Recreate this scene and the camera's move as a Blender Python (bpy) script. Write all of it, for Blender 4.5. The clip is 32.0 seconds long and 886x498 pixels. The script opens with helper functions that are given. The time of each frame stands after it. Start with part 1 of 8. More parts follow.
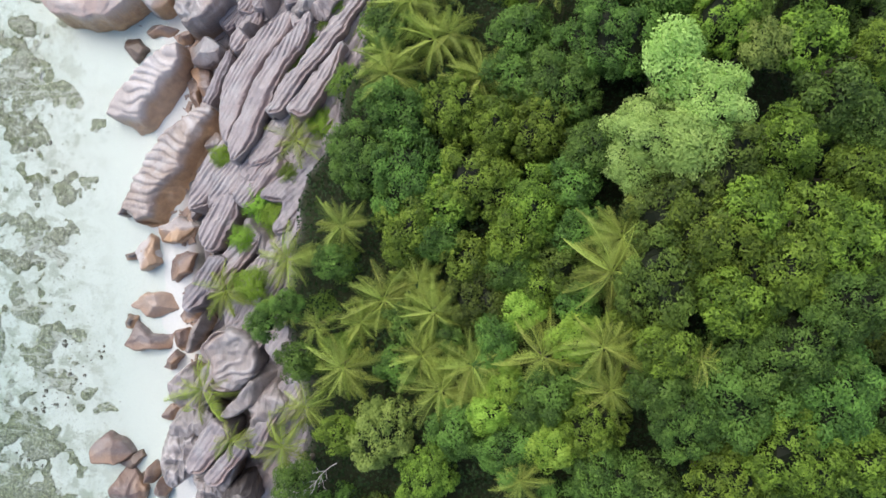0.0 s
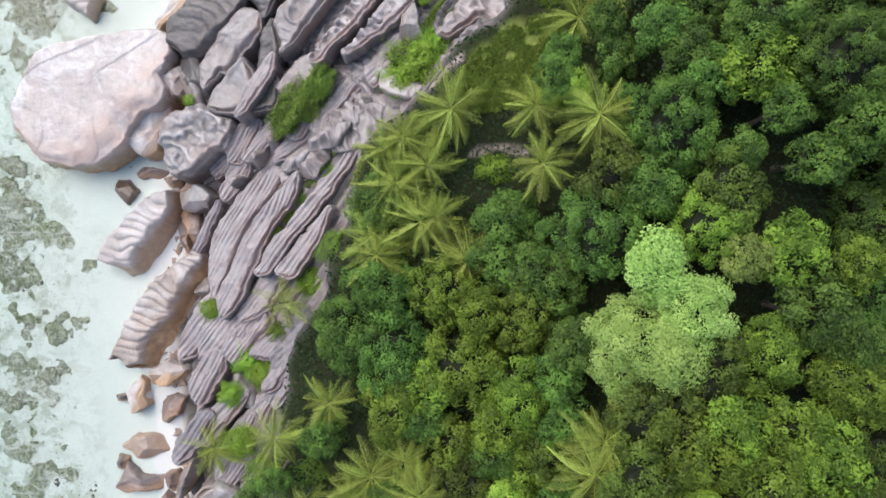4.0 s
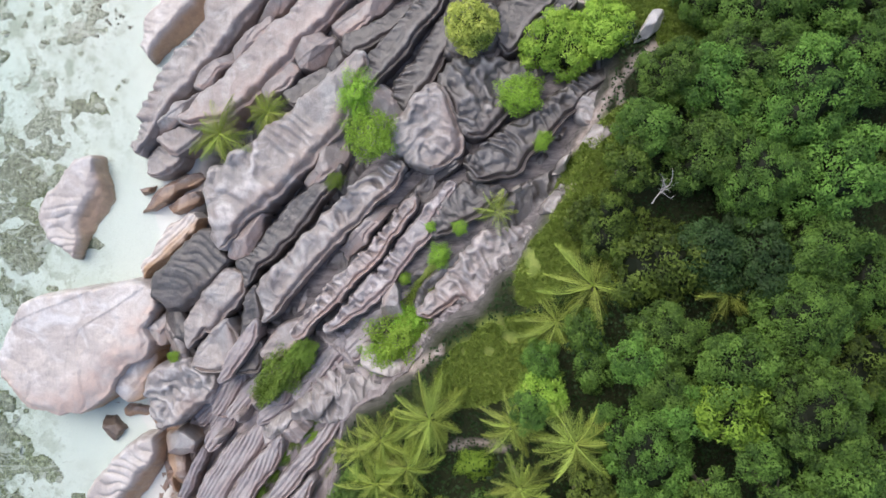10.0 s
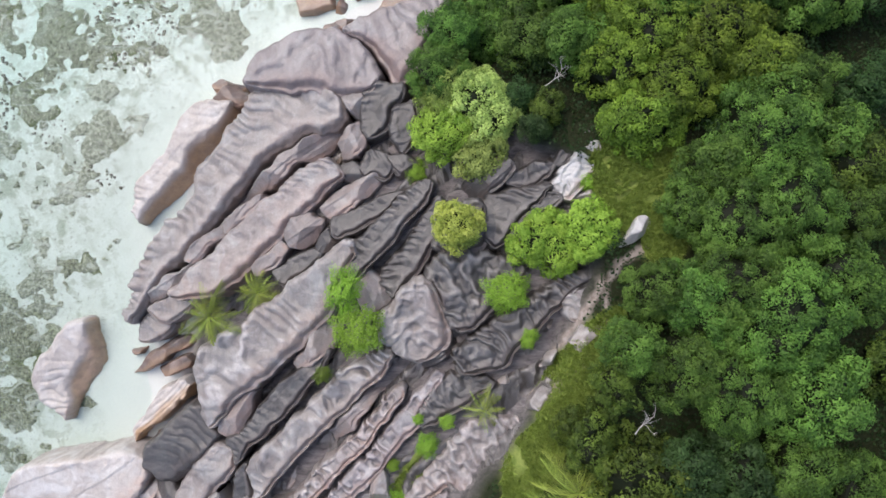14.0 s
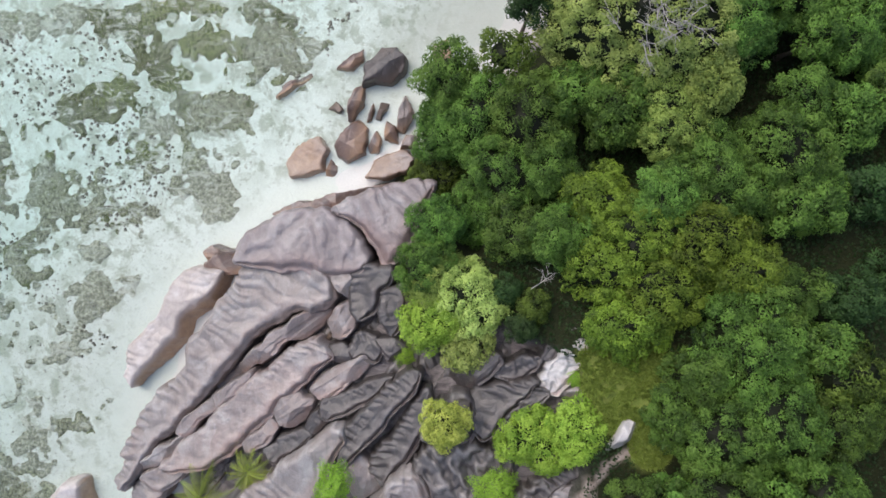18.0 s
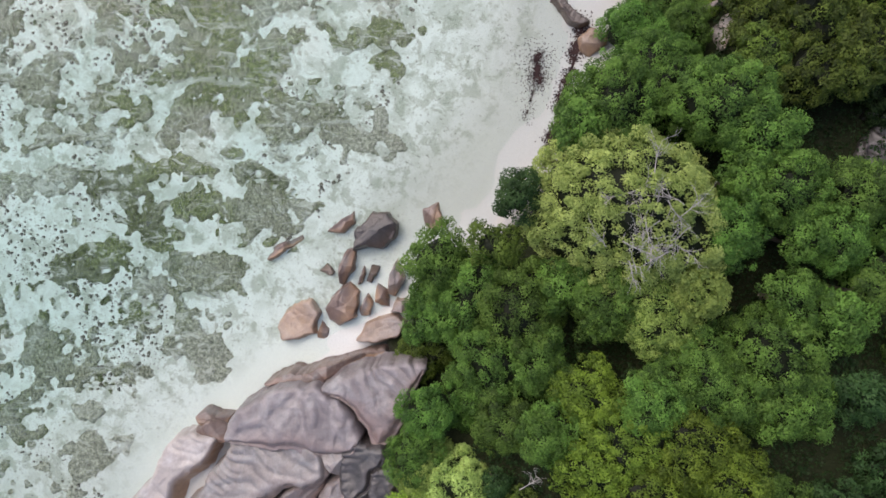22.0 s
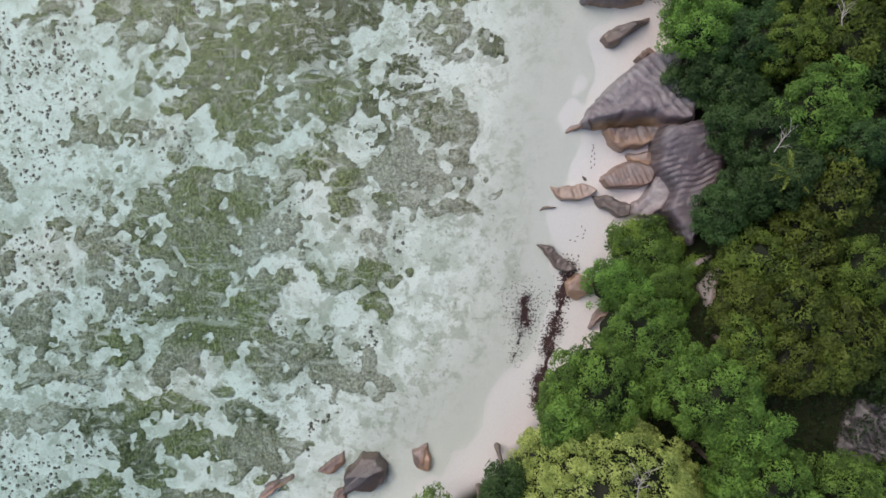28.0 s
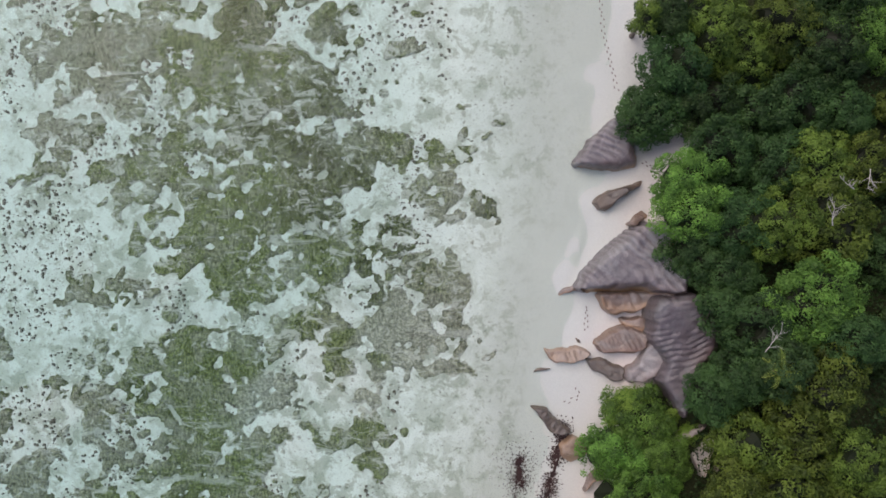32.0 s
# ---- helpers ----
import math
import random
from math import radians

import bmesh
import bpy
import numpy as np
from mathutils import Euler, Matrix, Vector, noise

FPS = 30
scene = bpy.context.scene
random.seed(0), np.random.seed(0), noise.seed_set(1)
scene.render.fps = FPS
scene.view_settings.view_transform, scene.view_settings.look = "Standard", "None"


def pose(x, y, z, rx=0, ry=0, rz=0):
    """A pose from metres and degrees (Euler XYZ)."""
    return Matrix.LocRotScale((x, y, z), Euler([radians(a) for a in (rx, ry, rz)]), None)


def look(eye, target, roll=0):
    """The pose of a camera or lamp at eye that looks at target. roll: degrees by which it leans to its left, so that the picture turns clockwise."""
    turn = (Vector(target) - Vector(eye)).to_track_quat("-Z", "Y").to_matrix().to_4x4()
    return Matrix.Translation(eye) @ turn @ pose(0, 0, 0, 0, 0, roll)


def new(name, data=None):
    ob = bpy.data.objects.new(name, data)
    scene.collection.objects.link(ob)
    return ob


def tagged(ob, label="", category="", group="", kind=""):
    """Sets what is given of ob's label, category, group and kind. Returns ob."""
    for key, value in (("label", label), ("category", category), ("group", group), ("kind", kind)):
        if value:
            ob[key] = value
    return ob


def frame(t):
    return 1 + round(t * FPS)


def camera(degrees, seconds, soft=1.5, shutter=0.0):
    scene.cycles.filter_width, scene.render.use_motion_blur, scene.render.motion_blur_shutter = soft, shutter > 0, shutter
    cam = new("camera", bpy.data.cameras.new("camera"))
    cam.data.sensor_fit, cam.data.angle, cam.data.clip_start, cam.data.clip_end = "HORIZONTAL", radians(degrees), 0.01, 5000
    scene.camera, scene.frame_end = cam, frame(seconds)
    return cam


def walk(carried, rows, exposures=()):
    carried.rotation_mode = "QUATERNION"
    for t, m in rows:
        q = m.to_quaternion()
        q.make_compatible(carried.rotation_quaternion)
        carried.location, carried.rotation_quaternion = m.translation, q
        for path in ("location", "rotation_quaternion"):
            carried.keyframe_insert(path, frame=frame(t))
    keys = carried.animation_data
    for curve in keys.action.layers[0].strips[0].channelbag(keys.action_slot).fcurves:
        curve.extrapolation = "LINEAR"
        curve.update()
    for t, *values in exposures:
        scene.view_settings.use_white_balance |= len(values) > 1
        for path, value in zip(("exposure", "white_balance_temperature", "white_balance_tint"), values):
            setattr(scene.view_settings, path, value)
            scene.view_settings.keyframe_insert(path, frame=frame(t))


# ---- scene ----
cam = camera(70.0, 32.0, soft=1.6)
# seconds, x, y, z in metres, then tilt, lean and turn in degrees of a camera that looks straight down
PATH = [
    (0.0, 0.000, 0.000, 77.500, 0.196, 0.304, 0.000),
    (1.5, 0.569, 6.264, 77.616, 0.041, 0.360, 0.019),
    (3.0, 1.143, 13.129, 77.718, -0.105, 0.420, 0.027),
    (5.0, 1.917, 22.799, 77.833, -0.287, 0.506, 0.022),
    (8.0, 3.095, 37.720, 77.960, -0.533, 0.646, -0.019),
    (11.0, 4.295, 52.848, 78.034, -0.746, 0.800, -0.101),
    (14.0, 5.516, 67.921, 78.053, -0.926, 0.969, -0.225),
    (17.0, 6.758, 83.011, 78.017, -1.073, 1.152, -0.389),
    (20.0, 8.021, 98.112, 77.928, -1.187, 1.350, -0.595),
    (23.0, 9.306, 113.125, 77.784, -1.268, 1.561, -0.841),
    (26.0, 10.612, 128.023, 77.586, -1.315, 1.787, -1.129),
    (29.0, 11.939, 142.811, 77.334, -1.330, 2.028, -1.458),
    (32.0, 13.287, 157.538, 77.028, -1.312, 2.282, -1.828),
]
walk(cam, [(t, pose(x, y, z, a, b, c)) for t, x, y, z, a, b, c in PATH],
     exposures=[(0, 0.69, 6450, 11), (13, 0.59, 6480, 11), (19, 0.41, 6550, 13), (25, 0.25, 6680, 16), (32, 0.16, 6700, 15)])

# ---- light ----
SUN_UP, SUN_ROUND = 54.0, 318.0
world = bpy.data.worlds.new("sky")
scene.world = world
world.use_nodes = True
wn = world.node_tree.nodes
sky = wn.new("ShaderNodeTexSky")
sky.sky_type, sky.sun_disc = "NISHITA", False
sky.sun_elevation, sky.sun_rotation = radians(SUN_UP), radians(SUN_ROUND)
sky.air_density, sky.dust_density, sky.ozone_density = 1.0, 3.0, 1.0
wn["Background"].inputs["Strength"].default_value = 0.148
world.node_tree.links.new(sky.outputs[0], wn["Background"].inputs["Color"])
sun = new("sun", bpy.data.lights.new("sun", "SUN"))
sun.data.energy, sun.data.angle, sun.data.color = 1.05, radians(56), (1.0, 0.95, 0.88)
sun_way = Vector((math.sin(radians(SUN_ROUND)), math.cos(radians(SUN_ROUND)), math.tan(radians(SUN_UP))))
sun.matrix_world = look(sun_way * 200, (0, 0, 0))


# ---- numbers ----
def vnoise(x, y, z, seed=0):
    """Smooth value noise from -1 to 1 on arrays."""
    x, y, z = np.broadcast_arrays(np.asarray(x, float), np.asarray(y, float), np.asarray(z, float))
    xi, yi, zi = np.floor(x).astype(np.int64), np.floor(y).astype(np.int64), np.floor(z).astype(np.int64)
    fx, fy, fz = x - xi, y - yi, z - zi
    fx, fy, fz = (f * f * (3 - 2 * f) for f in (fx, fy, fz))

    def lattice(i, j, k):
        n = (i * 374761393 + j * 668265263 + k * 1274126177 + seed * 974711) & 0x7FFFFFFF
        n = ((n ^ (n >> 13)) * 1274126177) & 0x7FFFFFFF
        n = ((n ^ (n >> 16)) * 668265263) & 0x7FFFFFFF
        return (n ^ (n >> 15)) % 65536 / 32768.0 - 1.0

    total = 0.0
    for a in (0, 1):
        for b in (0, 1):
            for c in (0, 1):
                weight = (fx if a else 1 - fx) * (fy if b else 1 - fy) * (fz if c else 1 - fz)
                total = total + weight * lattice(xi + a, yi + b, zi + c)
    return total


def fbm(x, y, z=0.0, octaves=4, seed=0):
    total, gain = 0.0, 1.0
    for k in range(octaves):
        total = total + gain * vnoise(np.asarray(x) * 2 ** k, np.asarray(y) * 2 ** k, np.asarray(z) * 2 ** k, seed + k)
        gain *= 0.5
    return total / 1.9


def smooth(a, b, v):
    f = np.clip((np.asarray(v, float) - a) / (b - a), 0, 1)
    return f * f * (3 - 2 * f)


# the shore's line (x by y), the inner border of the bare rock, and the hill's height by y
SHORE_Y = (-60, -20, 0, 10, 20, 30, 45, 60, 70, 80, 88, 95, 100, 105, 110, 117, 122, 128, 135, 145, 155, 165, 180, 240)
SHORE_X = (-30, -33, -35, -36, -34, -34, -33, -30, -29, -26, -16, -6, 1, 5, 10, 15, 18.5, 21.5, 23, 24, 27, 30, 31, 33)
ROCK_Y = (-60, -20, 0, 10, 20, 30, 38, 45, 55, 65, 75, 82, 90, 96, 97, 240)
ROCK_X = (-16, -16, -18, -13, -10, -6, 1, 10.5, 16.0, 20.5, 19, 8, 4, 0, -60, -60)


def inland(x, y):
    return np.asarray(x, float) - np.interp(y, SHORE_Y, SHORE_X)


def ground_z(x, y):
    """The height of the bare ground and the seabed, without its fine relief."""
    x, y = np.asarray(x, float), np.asarray(y, float)
    d = inland(x, y)
    north = smooth(68, 106, y)
    top = 17.0 * (1 - north) + 10.0 * north
    run = 19.0 * (1 - north) + 26.0 * north
    lag = 3.5 * (1 - north) + 7.0 * north
    hill = top * (1 - np.exp(-np.maximum(d - lag, 0) / run))
    wet = 6.0 + 8.0 * north
    shore = 0.42 * np.clip(d / 7, -1, 1) * (d > 0) - (0.35 * smooth(0, wet, -d) + 0.75 * smooth(8, 45, -d)) * (d <= 0)
    return shore + hill - 3.4 * rock_share(x, y)


def rock_share(x, y):
    x, y = np.asarray(x, float), np.asarray(y, float)
    edge = np.interp(y, ROCK_Y, ROCK_X) + 3.0 * fbm(x * 0.15, y * 0.15, 3.0, 3, 7)
    return smooth(-1.5, 1.5, edge - x) * smooth(1.0, 5.0, inland(x, y) - 2.5)


# ---- materials ----
def shader(name):
    """A new node material: its nodes, a linker and the Principled node."""
    m = bpy.data.materials.new(name)
    m.use_nodes = True
    nodes, links = m.node_tree.nodes, m.node_tree.links
    return m, nodes, links.new, nodes["Principled BSDF"]


def node(nodes, kind, **values):
    n = nodes.new(kind)
    for key, value in values.items():
        n.inputs[key.replace("_", " ")].default_value = value
    return n


def position(nodes, link, scale=(1, 1, 1), turn=0.0):
    g = nodes.new("ShaderNodeNewGeometry")
    mapping = nodes.new("ShaderNodeMapping")
    mapping.inputs["Scale"].default_value = scale
    mapping.inputs["Rotation"].default_value = (0, 0, radians(turn))
    link(g.outputs["Position"], mapping.inputs["Vector"])
    return mapping.outputs[0]


def cloud(nodes, link, where, scale, detail=4.0, rough=0.55, warp=0.0):
    n = node(nodes, "ShaderNodeTexNoise", Scale=scale, Detail=detail, Roughness=rough, Distortion=warp)
    link(where, n.inputs["Vector"])
    return n.outputs["Fac"]


def ramp(nodes, link, fac, a, b):
    n = nodes.new("ShaderNodeMapRange")
    n.inputs["From Min"].default_value, n.inputs["From Max"].default_value = a, b
    link(fac, n.inputs["Value"])
    return n.outputs[0]


def times(nodes, link, a, b, how="MULTIPLY"):
    n = nodes.new("ShaderNodeMath")
    n.operation, n.use_clamp = how, True
    for k, v in ((0, a), (1, b)):
        if isinstance(v, (int, float)):
            n.inputs[k].default_value = v
        else:
            link(v, n.inputs[k])
    return n.outputs[0]


def blend(nodes, link, fac, a, b, how="MIX"):
    n = nodes.new("ShaderNodeMix")
    n.data_type, n.blend_type = "RGBA", how
    for socket, v in ((n.inputs[0], fac), (n.inputs[6], a), (n.inputs[7], b)):
        if isinstance(v, tuple):
            socket.default_value = (*v, 1.0)
        elif isinstance(v, (int, float)):
            socket.default_value = v
        else:
            link(v, socket)
    return n.outputs[2]


def attribute(nodes, name):
    n = nodes.new("ShaderNodeAttribute")
    n.attribute_name = name
    return n.outputs["Fac"]


def bumped(nodes, link, surface, height, strength, distance):
    b = node(nodes, "ShaderNodeBump", Strength=strength, Distance=distance)
    link(height, b.inputs["Height"])
    link(b.outputs[0], surface.inputs["Normal"])


def stone(name, base, other, bright, dark_amount, tide_amount):
    """Granite: two tones, pale bleached areas, dark streaks, rust-brown tide stain; shade painted into flutes and
    hollows, highlights onto ridges.
    """
    base, other = tuple(0.93 * v for v in base), tuple(0.93 * v for v in other)
    m, nodes, link, surface = shader(name)
    p = position(nodes, link)
    broad = ramp(nodes, link, cloud(nodes, link, p, 0.22, 3, 0.6, 0.6), 0.35, 0.65)
    middle = ramp(nodes, link, cloud(nodes, link, p, 1.1, 5, 0.65), 0.35, 0.7)
    grain = cloud(nodes, link, p, 9.0, 5, 0.75)
    streak = cloud(nodes, link, position(nodes, link, (1.6, 0.35, 0.5), 40), 1.0, 5, 0.7, 0.4)
    c = blend(nodes, link, broad, base, other)
    pale = times(nodes, link, ramp(nodes, link, cloud(nodes, link, p, 0.45, 5, 0.7, 1.2), 0.52, 0.72), 0.35)
    c = blend(nodes, link, pale, c, bright)
    rill = attribute(nodes, "rill")
    wander = cloud(nodes, link, position(nodes, link, (1.2, 0.62, 0.7), 42), 0.40, 1.2, 0.45, 0.9)
    apart = nodes.new("ShaderNodeMath")
    apart.operation = "SUBTRACT"
    apart.inputs[1].default_value = 0.5
    link(wander, apart.inputs[0])
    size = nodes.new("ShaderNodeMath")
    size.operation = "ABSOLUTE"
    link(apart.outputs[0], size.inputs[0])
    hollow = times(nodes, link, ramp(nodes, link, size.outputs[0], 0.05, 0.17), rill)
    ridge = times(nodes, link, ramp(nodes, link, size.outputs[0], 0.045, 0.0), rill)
    # hollows darkened as painted shade, ridges lightened as painted highlights
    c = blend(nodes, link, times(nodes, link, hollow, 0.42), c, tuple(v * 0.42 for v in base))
    c = blend(nodes, link, times(nodes, link, ridge, 0.5), c, bright)
    tint = nodes.new("ShaderNodeObjectInfo")
    c = blend(nodes, link, times(nodes, link, ramp(nodes, link, streak, 0.48, 0.75), dark_amount), c, tuple(v * 0.42 for v in base))
    # highlights on the ridge crests, painted in the bleached tone
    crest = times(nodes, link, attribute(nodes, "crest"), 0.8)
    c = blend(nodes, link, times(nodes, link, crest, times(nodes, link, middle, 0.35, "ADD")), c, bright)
    rind = times(nodes, link, attribute(nodes, "rind"), ramp(nodes, link, cloud(nodes, link, p, 0.5, 4, 0.6), 0.3, 0.6))
    c = blend(nodes, link, times(nodes, link, rind, 0.65), c, tuple(v * w for v, w in zip(base, (1.12, 0.86, 0.74))))
    wash = times(nodes, link, ramp(nodes, link, cloud(nodes, link, p, 0.26, 4, 0.6, 1.5), 0.47, 0.66), attribute(nodes, "wash"))
    c = blend(nodes, link, times(nodes, link, wash, 0.55), c, tuple(1.7 * v for v in (sum(base) / 3,) * 3))
    # shade in the flutes, painted as a darker base colour
    groove_shade = times(nodes, link, attribute(nodes, "groove_shade"), 0.62)
    c = blend(nodes, link, groove_shade, c, tuple(v * 0.34 for v in base))
    tide = times(nodes, link, attribute(nodes, "tide"), tide_amount)
    rust = blend(nodes, link, middle, (0.58, 0.36, 0.18), (0.36, 0.21, 0.11))
    c = blend(nodes, link, tide, c, rust)
    c = blend(nodes, link, ramp(nodes, link, grain, 0.3, 0.75), blend(nodes, link, 1.0, c, (0.72, 0.72, 0.72), "MULTIPLY"), blend(nodes, link, 1.0, c, (1.15, 1.15, 1.15), "MULTIPLY"))
    c = blend(nodes, link, times(nodes, link, tint.outputs["Random"], 0.35), c, tuple(v * 0.75 for v in other))
    link(c, surface.inputs["Base Color"])
    surface.inputs["Roughness"].default_value = 0.38
    surface.inputs["Specular IOR Level"].default_value = 0.85
    bumped(nodes, link, surface, times(nodes, link, middle, times(nodes, link, grain, 0.5), "ADD"), 0.55, 0.12)
    deep = node(nodes, "ShaderNodeBump", Strength=0.8, Distance=0.5)
    link(times(nodes, link, ramp(nodes, link, size.outputs[0], 0.17, 0.0), rill), deep.inputs["Height"])
    link(deep.outputs[0], nodes["Bump"].inputs["Normal"])
    return m


STONE = {
    "pale": stone("pale_granite", (0.60, 0.535, 0.495), (0.49, 0.435, 0.405), (0.82, 0.765, 0.72), 0.35, 1.0),
    "white": stone("bleached_granite", (0.60, 0.58, 0.575), (0.50, 0.48, 0.475), (0.80, 0.79, 0.78), 0.2, 0.0),
    "tide": stone("stained_granite", (0.27, 0.185, 0.15), (0.19, 0.125, 0.10), (0.56, 0.48, 0.44), 0.7, 0.45),
    "amber": stone("amber_granite", (0.44, 0.375, 0.34), (0.36, 0.275, 0.21), (0.66, 0.60, 0.57), 0.6, 1.0),
    "pink": stone("rose_granite", (0.345, 0.278, 0.258), (0.272, 0.236, 0.226), (0.64, 0.57, 0.55), 0.45, 0.9),
    "grey": stone("grey_granite", (0.322, 0.299, 0.289), (0.278, 0.232, 0.216), (0.70, 0.66, 0.645), 0.55, 0.9),
    "shade": stone("dark_grey_granite", (0.100, 0.089, 0.085), (0.074, 0.064, 0.060), (0.34, 0.315, 0.305), 0.55, 0.6),
    "rose": stone("banded_granite", (0.308, 0.262, 0.262), (0.248, 0.21, 0.21), (0.56, 0.51, 0.51), 0.4, 0.5),
    "dark": stone("weathered_granite", (0.074, 0.064, 0.062), (0.054, 0.046, 0.044), (0.38, 0.355, 0.345), 0.5, 0.8),
    "violet": stone("dark_violet_granite", (0.125, 0.10, 0.112), (0.09, 0.072, 0.08), (0.46, 0.40, 0.43), 0.6, 0.3),
    "purple": stone("violet_granite", (0.20, 0.168, 0.178), (0.13, 0.108, 0.116), (0.66, 0.61, 0.63), 0.7, 1.0),
}


def earth():
    """The ground: seabed and beach sand, forest soil, bare bedrock and turf by share."""
    m, nodes, link, surface = shader("ground_mix")
    p = position(nodes, link)
    fine = cloud(nodes, link, p, 5.0, 6, 0.75)
    mottled = ramp(nodes, link, cloud(nodes, link, p, 0.35, 6, 0.68, 0.5), 0.44, 0.66)
    specks = ramp(nodes, link, cloud(nodes, link, p, 2.2, 4, 0.65, 0.4), 0.60, 0.68)
    wet = attribute(nodes, "wet")
    beach = blend(nodes, link, ramp(nodes, link, fine, 0.3, 0.7), (0.61, 0.55, 0.53), (0.70, 0.64, 0.615))
    bed = blend(nodes, link, ramp(nodes, link, fine, 0.3, 0.7), (0.72, 0.75, 0.725), (0.85, 0.875, 0.85))
    film = attribute(nodes, "film")
    bed = blend(nodes, link, attribute(nodes, "silt"), bed, blend(nodes, link, ramp(nodes, link, fine, 0.3, 0.7), (0.55, 0.575, 0.545), (0.625, 0.645, 0.615)))
    bed = blend(nodes, link, times(nodes, link, times(nodes, link, mottled, film), 0.55), bed, (0.40, 0.44, 0.37))
    marble = ramp(nodes, link, cloud(nodes, link, p, 0.42, 8, 0.7, 0.25), 0.52, 0.58)
    bed = blend(nodes, link, times(nodes, link, times(nodes, link, marble, film), 0.5), bed, blend(nodes, link, ramp(nodes, link, fine, 0.35, 0.65), (0.17, 0.21, 0.14), (0.36, 0.38, 0.29)))
    bed = blend(nodes, link, times(nodes, link, times(nodes, link, specks, film), 0.65), bed, (0.16, 0.17, 0.13))
    c = blend(nodes, link, wet, beach, bed)
    # forest soil, darkened to carry the shade seen between crowns
    soil = blend(nodes, link, ramp(nodes, link, fine, 0.3, 0.7), (0.012, 0.018, 0.008), (0.036, 0.042, 0.018))
    c = blend(nodes, link, attribute(nodes, "soil"), c, soil)
    turf = blend(nodes, link, ramp(nodes, link, cloud(nodes, link, p, 1.2, 5, 0.7), 0.35, 0.65), (0.12, 0.175, 0.035), (0.25, 0.295, 0.08))
    c = blend(nodes, link, attribute(nodes, "turf"), c, turf)
    track = blend(nodes, link, ramp(nodes, link, cloud(nodes, link, p, 1.5, 5, 0.7), 0.35, 0.65), (0.24, 0.19, 0.16), (0.46, 0.40, 0.37))
    c = blend(nodes, link, attribute(nodes, "trail"), c, track)
    crag = blend(nodes, link, ramp(nodes, link, cloud(nodes, link, position(nodes, link, (0.3, 1.6, 1.0), -48), 1.0, 6, 0.7, 0.5), 0.35, 0.68), (0.09, 0.083, 0.085), (0.30, 0.27, 0.27))
    c = blend(nodes, link, attribute(nodes, "crag"), c, crag)
    link(c, surface.inputs["Base Color"])
    surface.inputs["Roughness"].default_value = 0.9
    surface.inputs["Specular IOR Level"].default_value = 0.15
    rough_rock = cloud(nodes, link, position(nodes, link, (0.5, 2.6, 1.0), -48), 1.0, 6, 0.75, 0.3)
    bumped(nodes, link, surface, times(nodes, link, times(nodes, link, fine, 0.3), times(nodes, link, rough_rock, attribute(nodes, "crag")), "ADD"), 0.8, 0.3)
    return m


def sea():
    """Clear shallow water: it tints what lies under it by its depth and has a faint gloss."""
    m, nodes, link, surface = shader("shallow_water")
    nodes.remove(surface)
    p = position(nodes, link)
    veil = nodes.new("ShaderNodeBsdfTransparent")
    deep = attribute(nodes, "deep")
    drift = ramp(nodes, link, cloud(nodes, link, p, 0.06, 3, 0.5), 0.3, 0.7)
    tint = blend(nodes, link, times(nodes, link, deep, times(nodes, link, drift, 0.55, "ADD")), (0.94, 0.985, 0.975), (0.78, 0.945, 0.93))
    link(tint, veil.inputs["Color"])
    gloss = node(nodes, "ShaderNodeBsdfGlossy", Roughness=0.22)
    fresnel = node(nodes, "ShaderNodeFresnel", IOR=1.33)
    ripple = node(nodes, "ShaderNodeBump", Strength=0.15, Distance=0.06)
    link(cloud(nodes, link, p, 1.6, 4, 0.6), ripple.inputs["Height"])
    link(ripple.outputs[0], gloss.inputs["Normal"])
    both = nodes.new("ShaderNodeMixShader")
    link(fresnel.outputs[0], both.inputs[0])
    link(veil.outputs[0], both.inputs[1])
    link(gloss.outputs[0], both.inputs[2])
    link(both.outputs[0], nodes["Material Output"].inputs["Surface"])
    return m


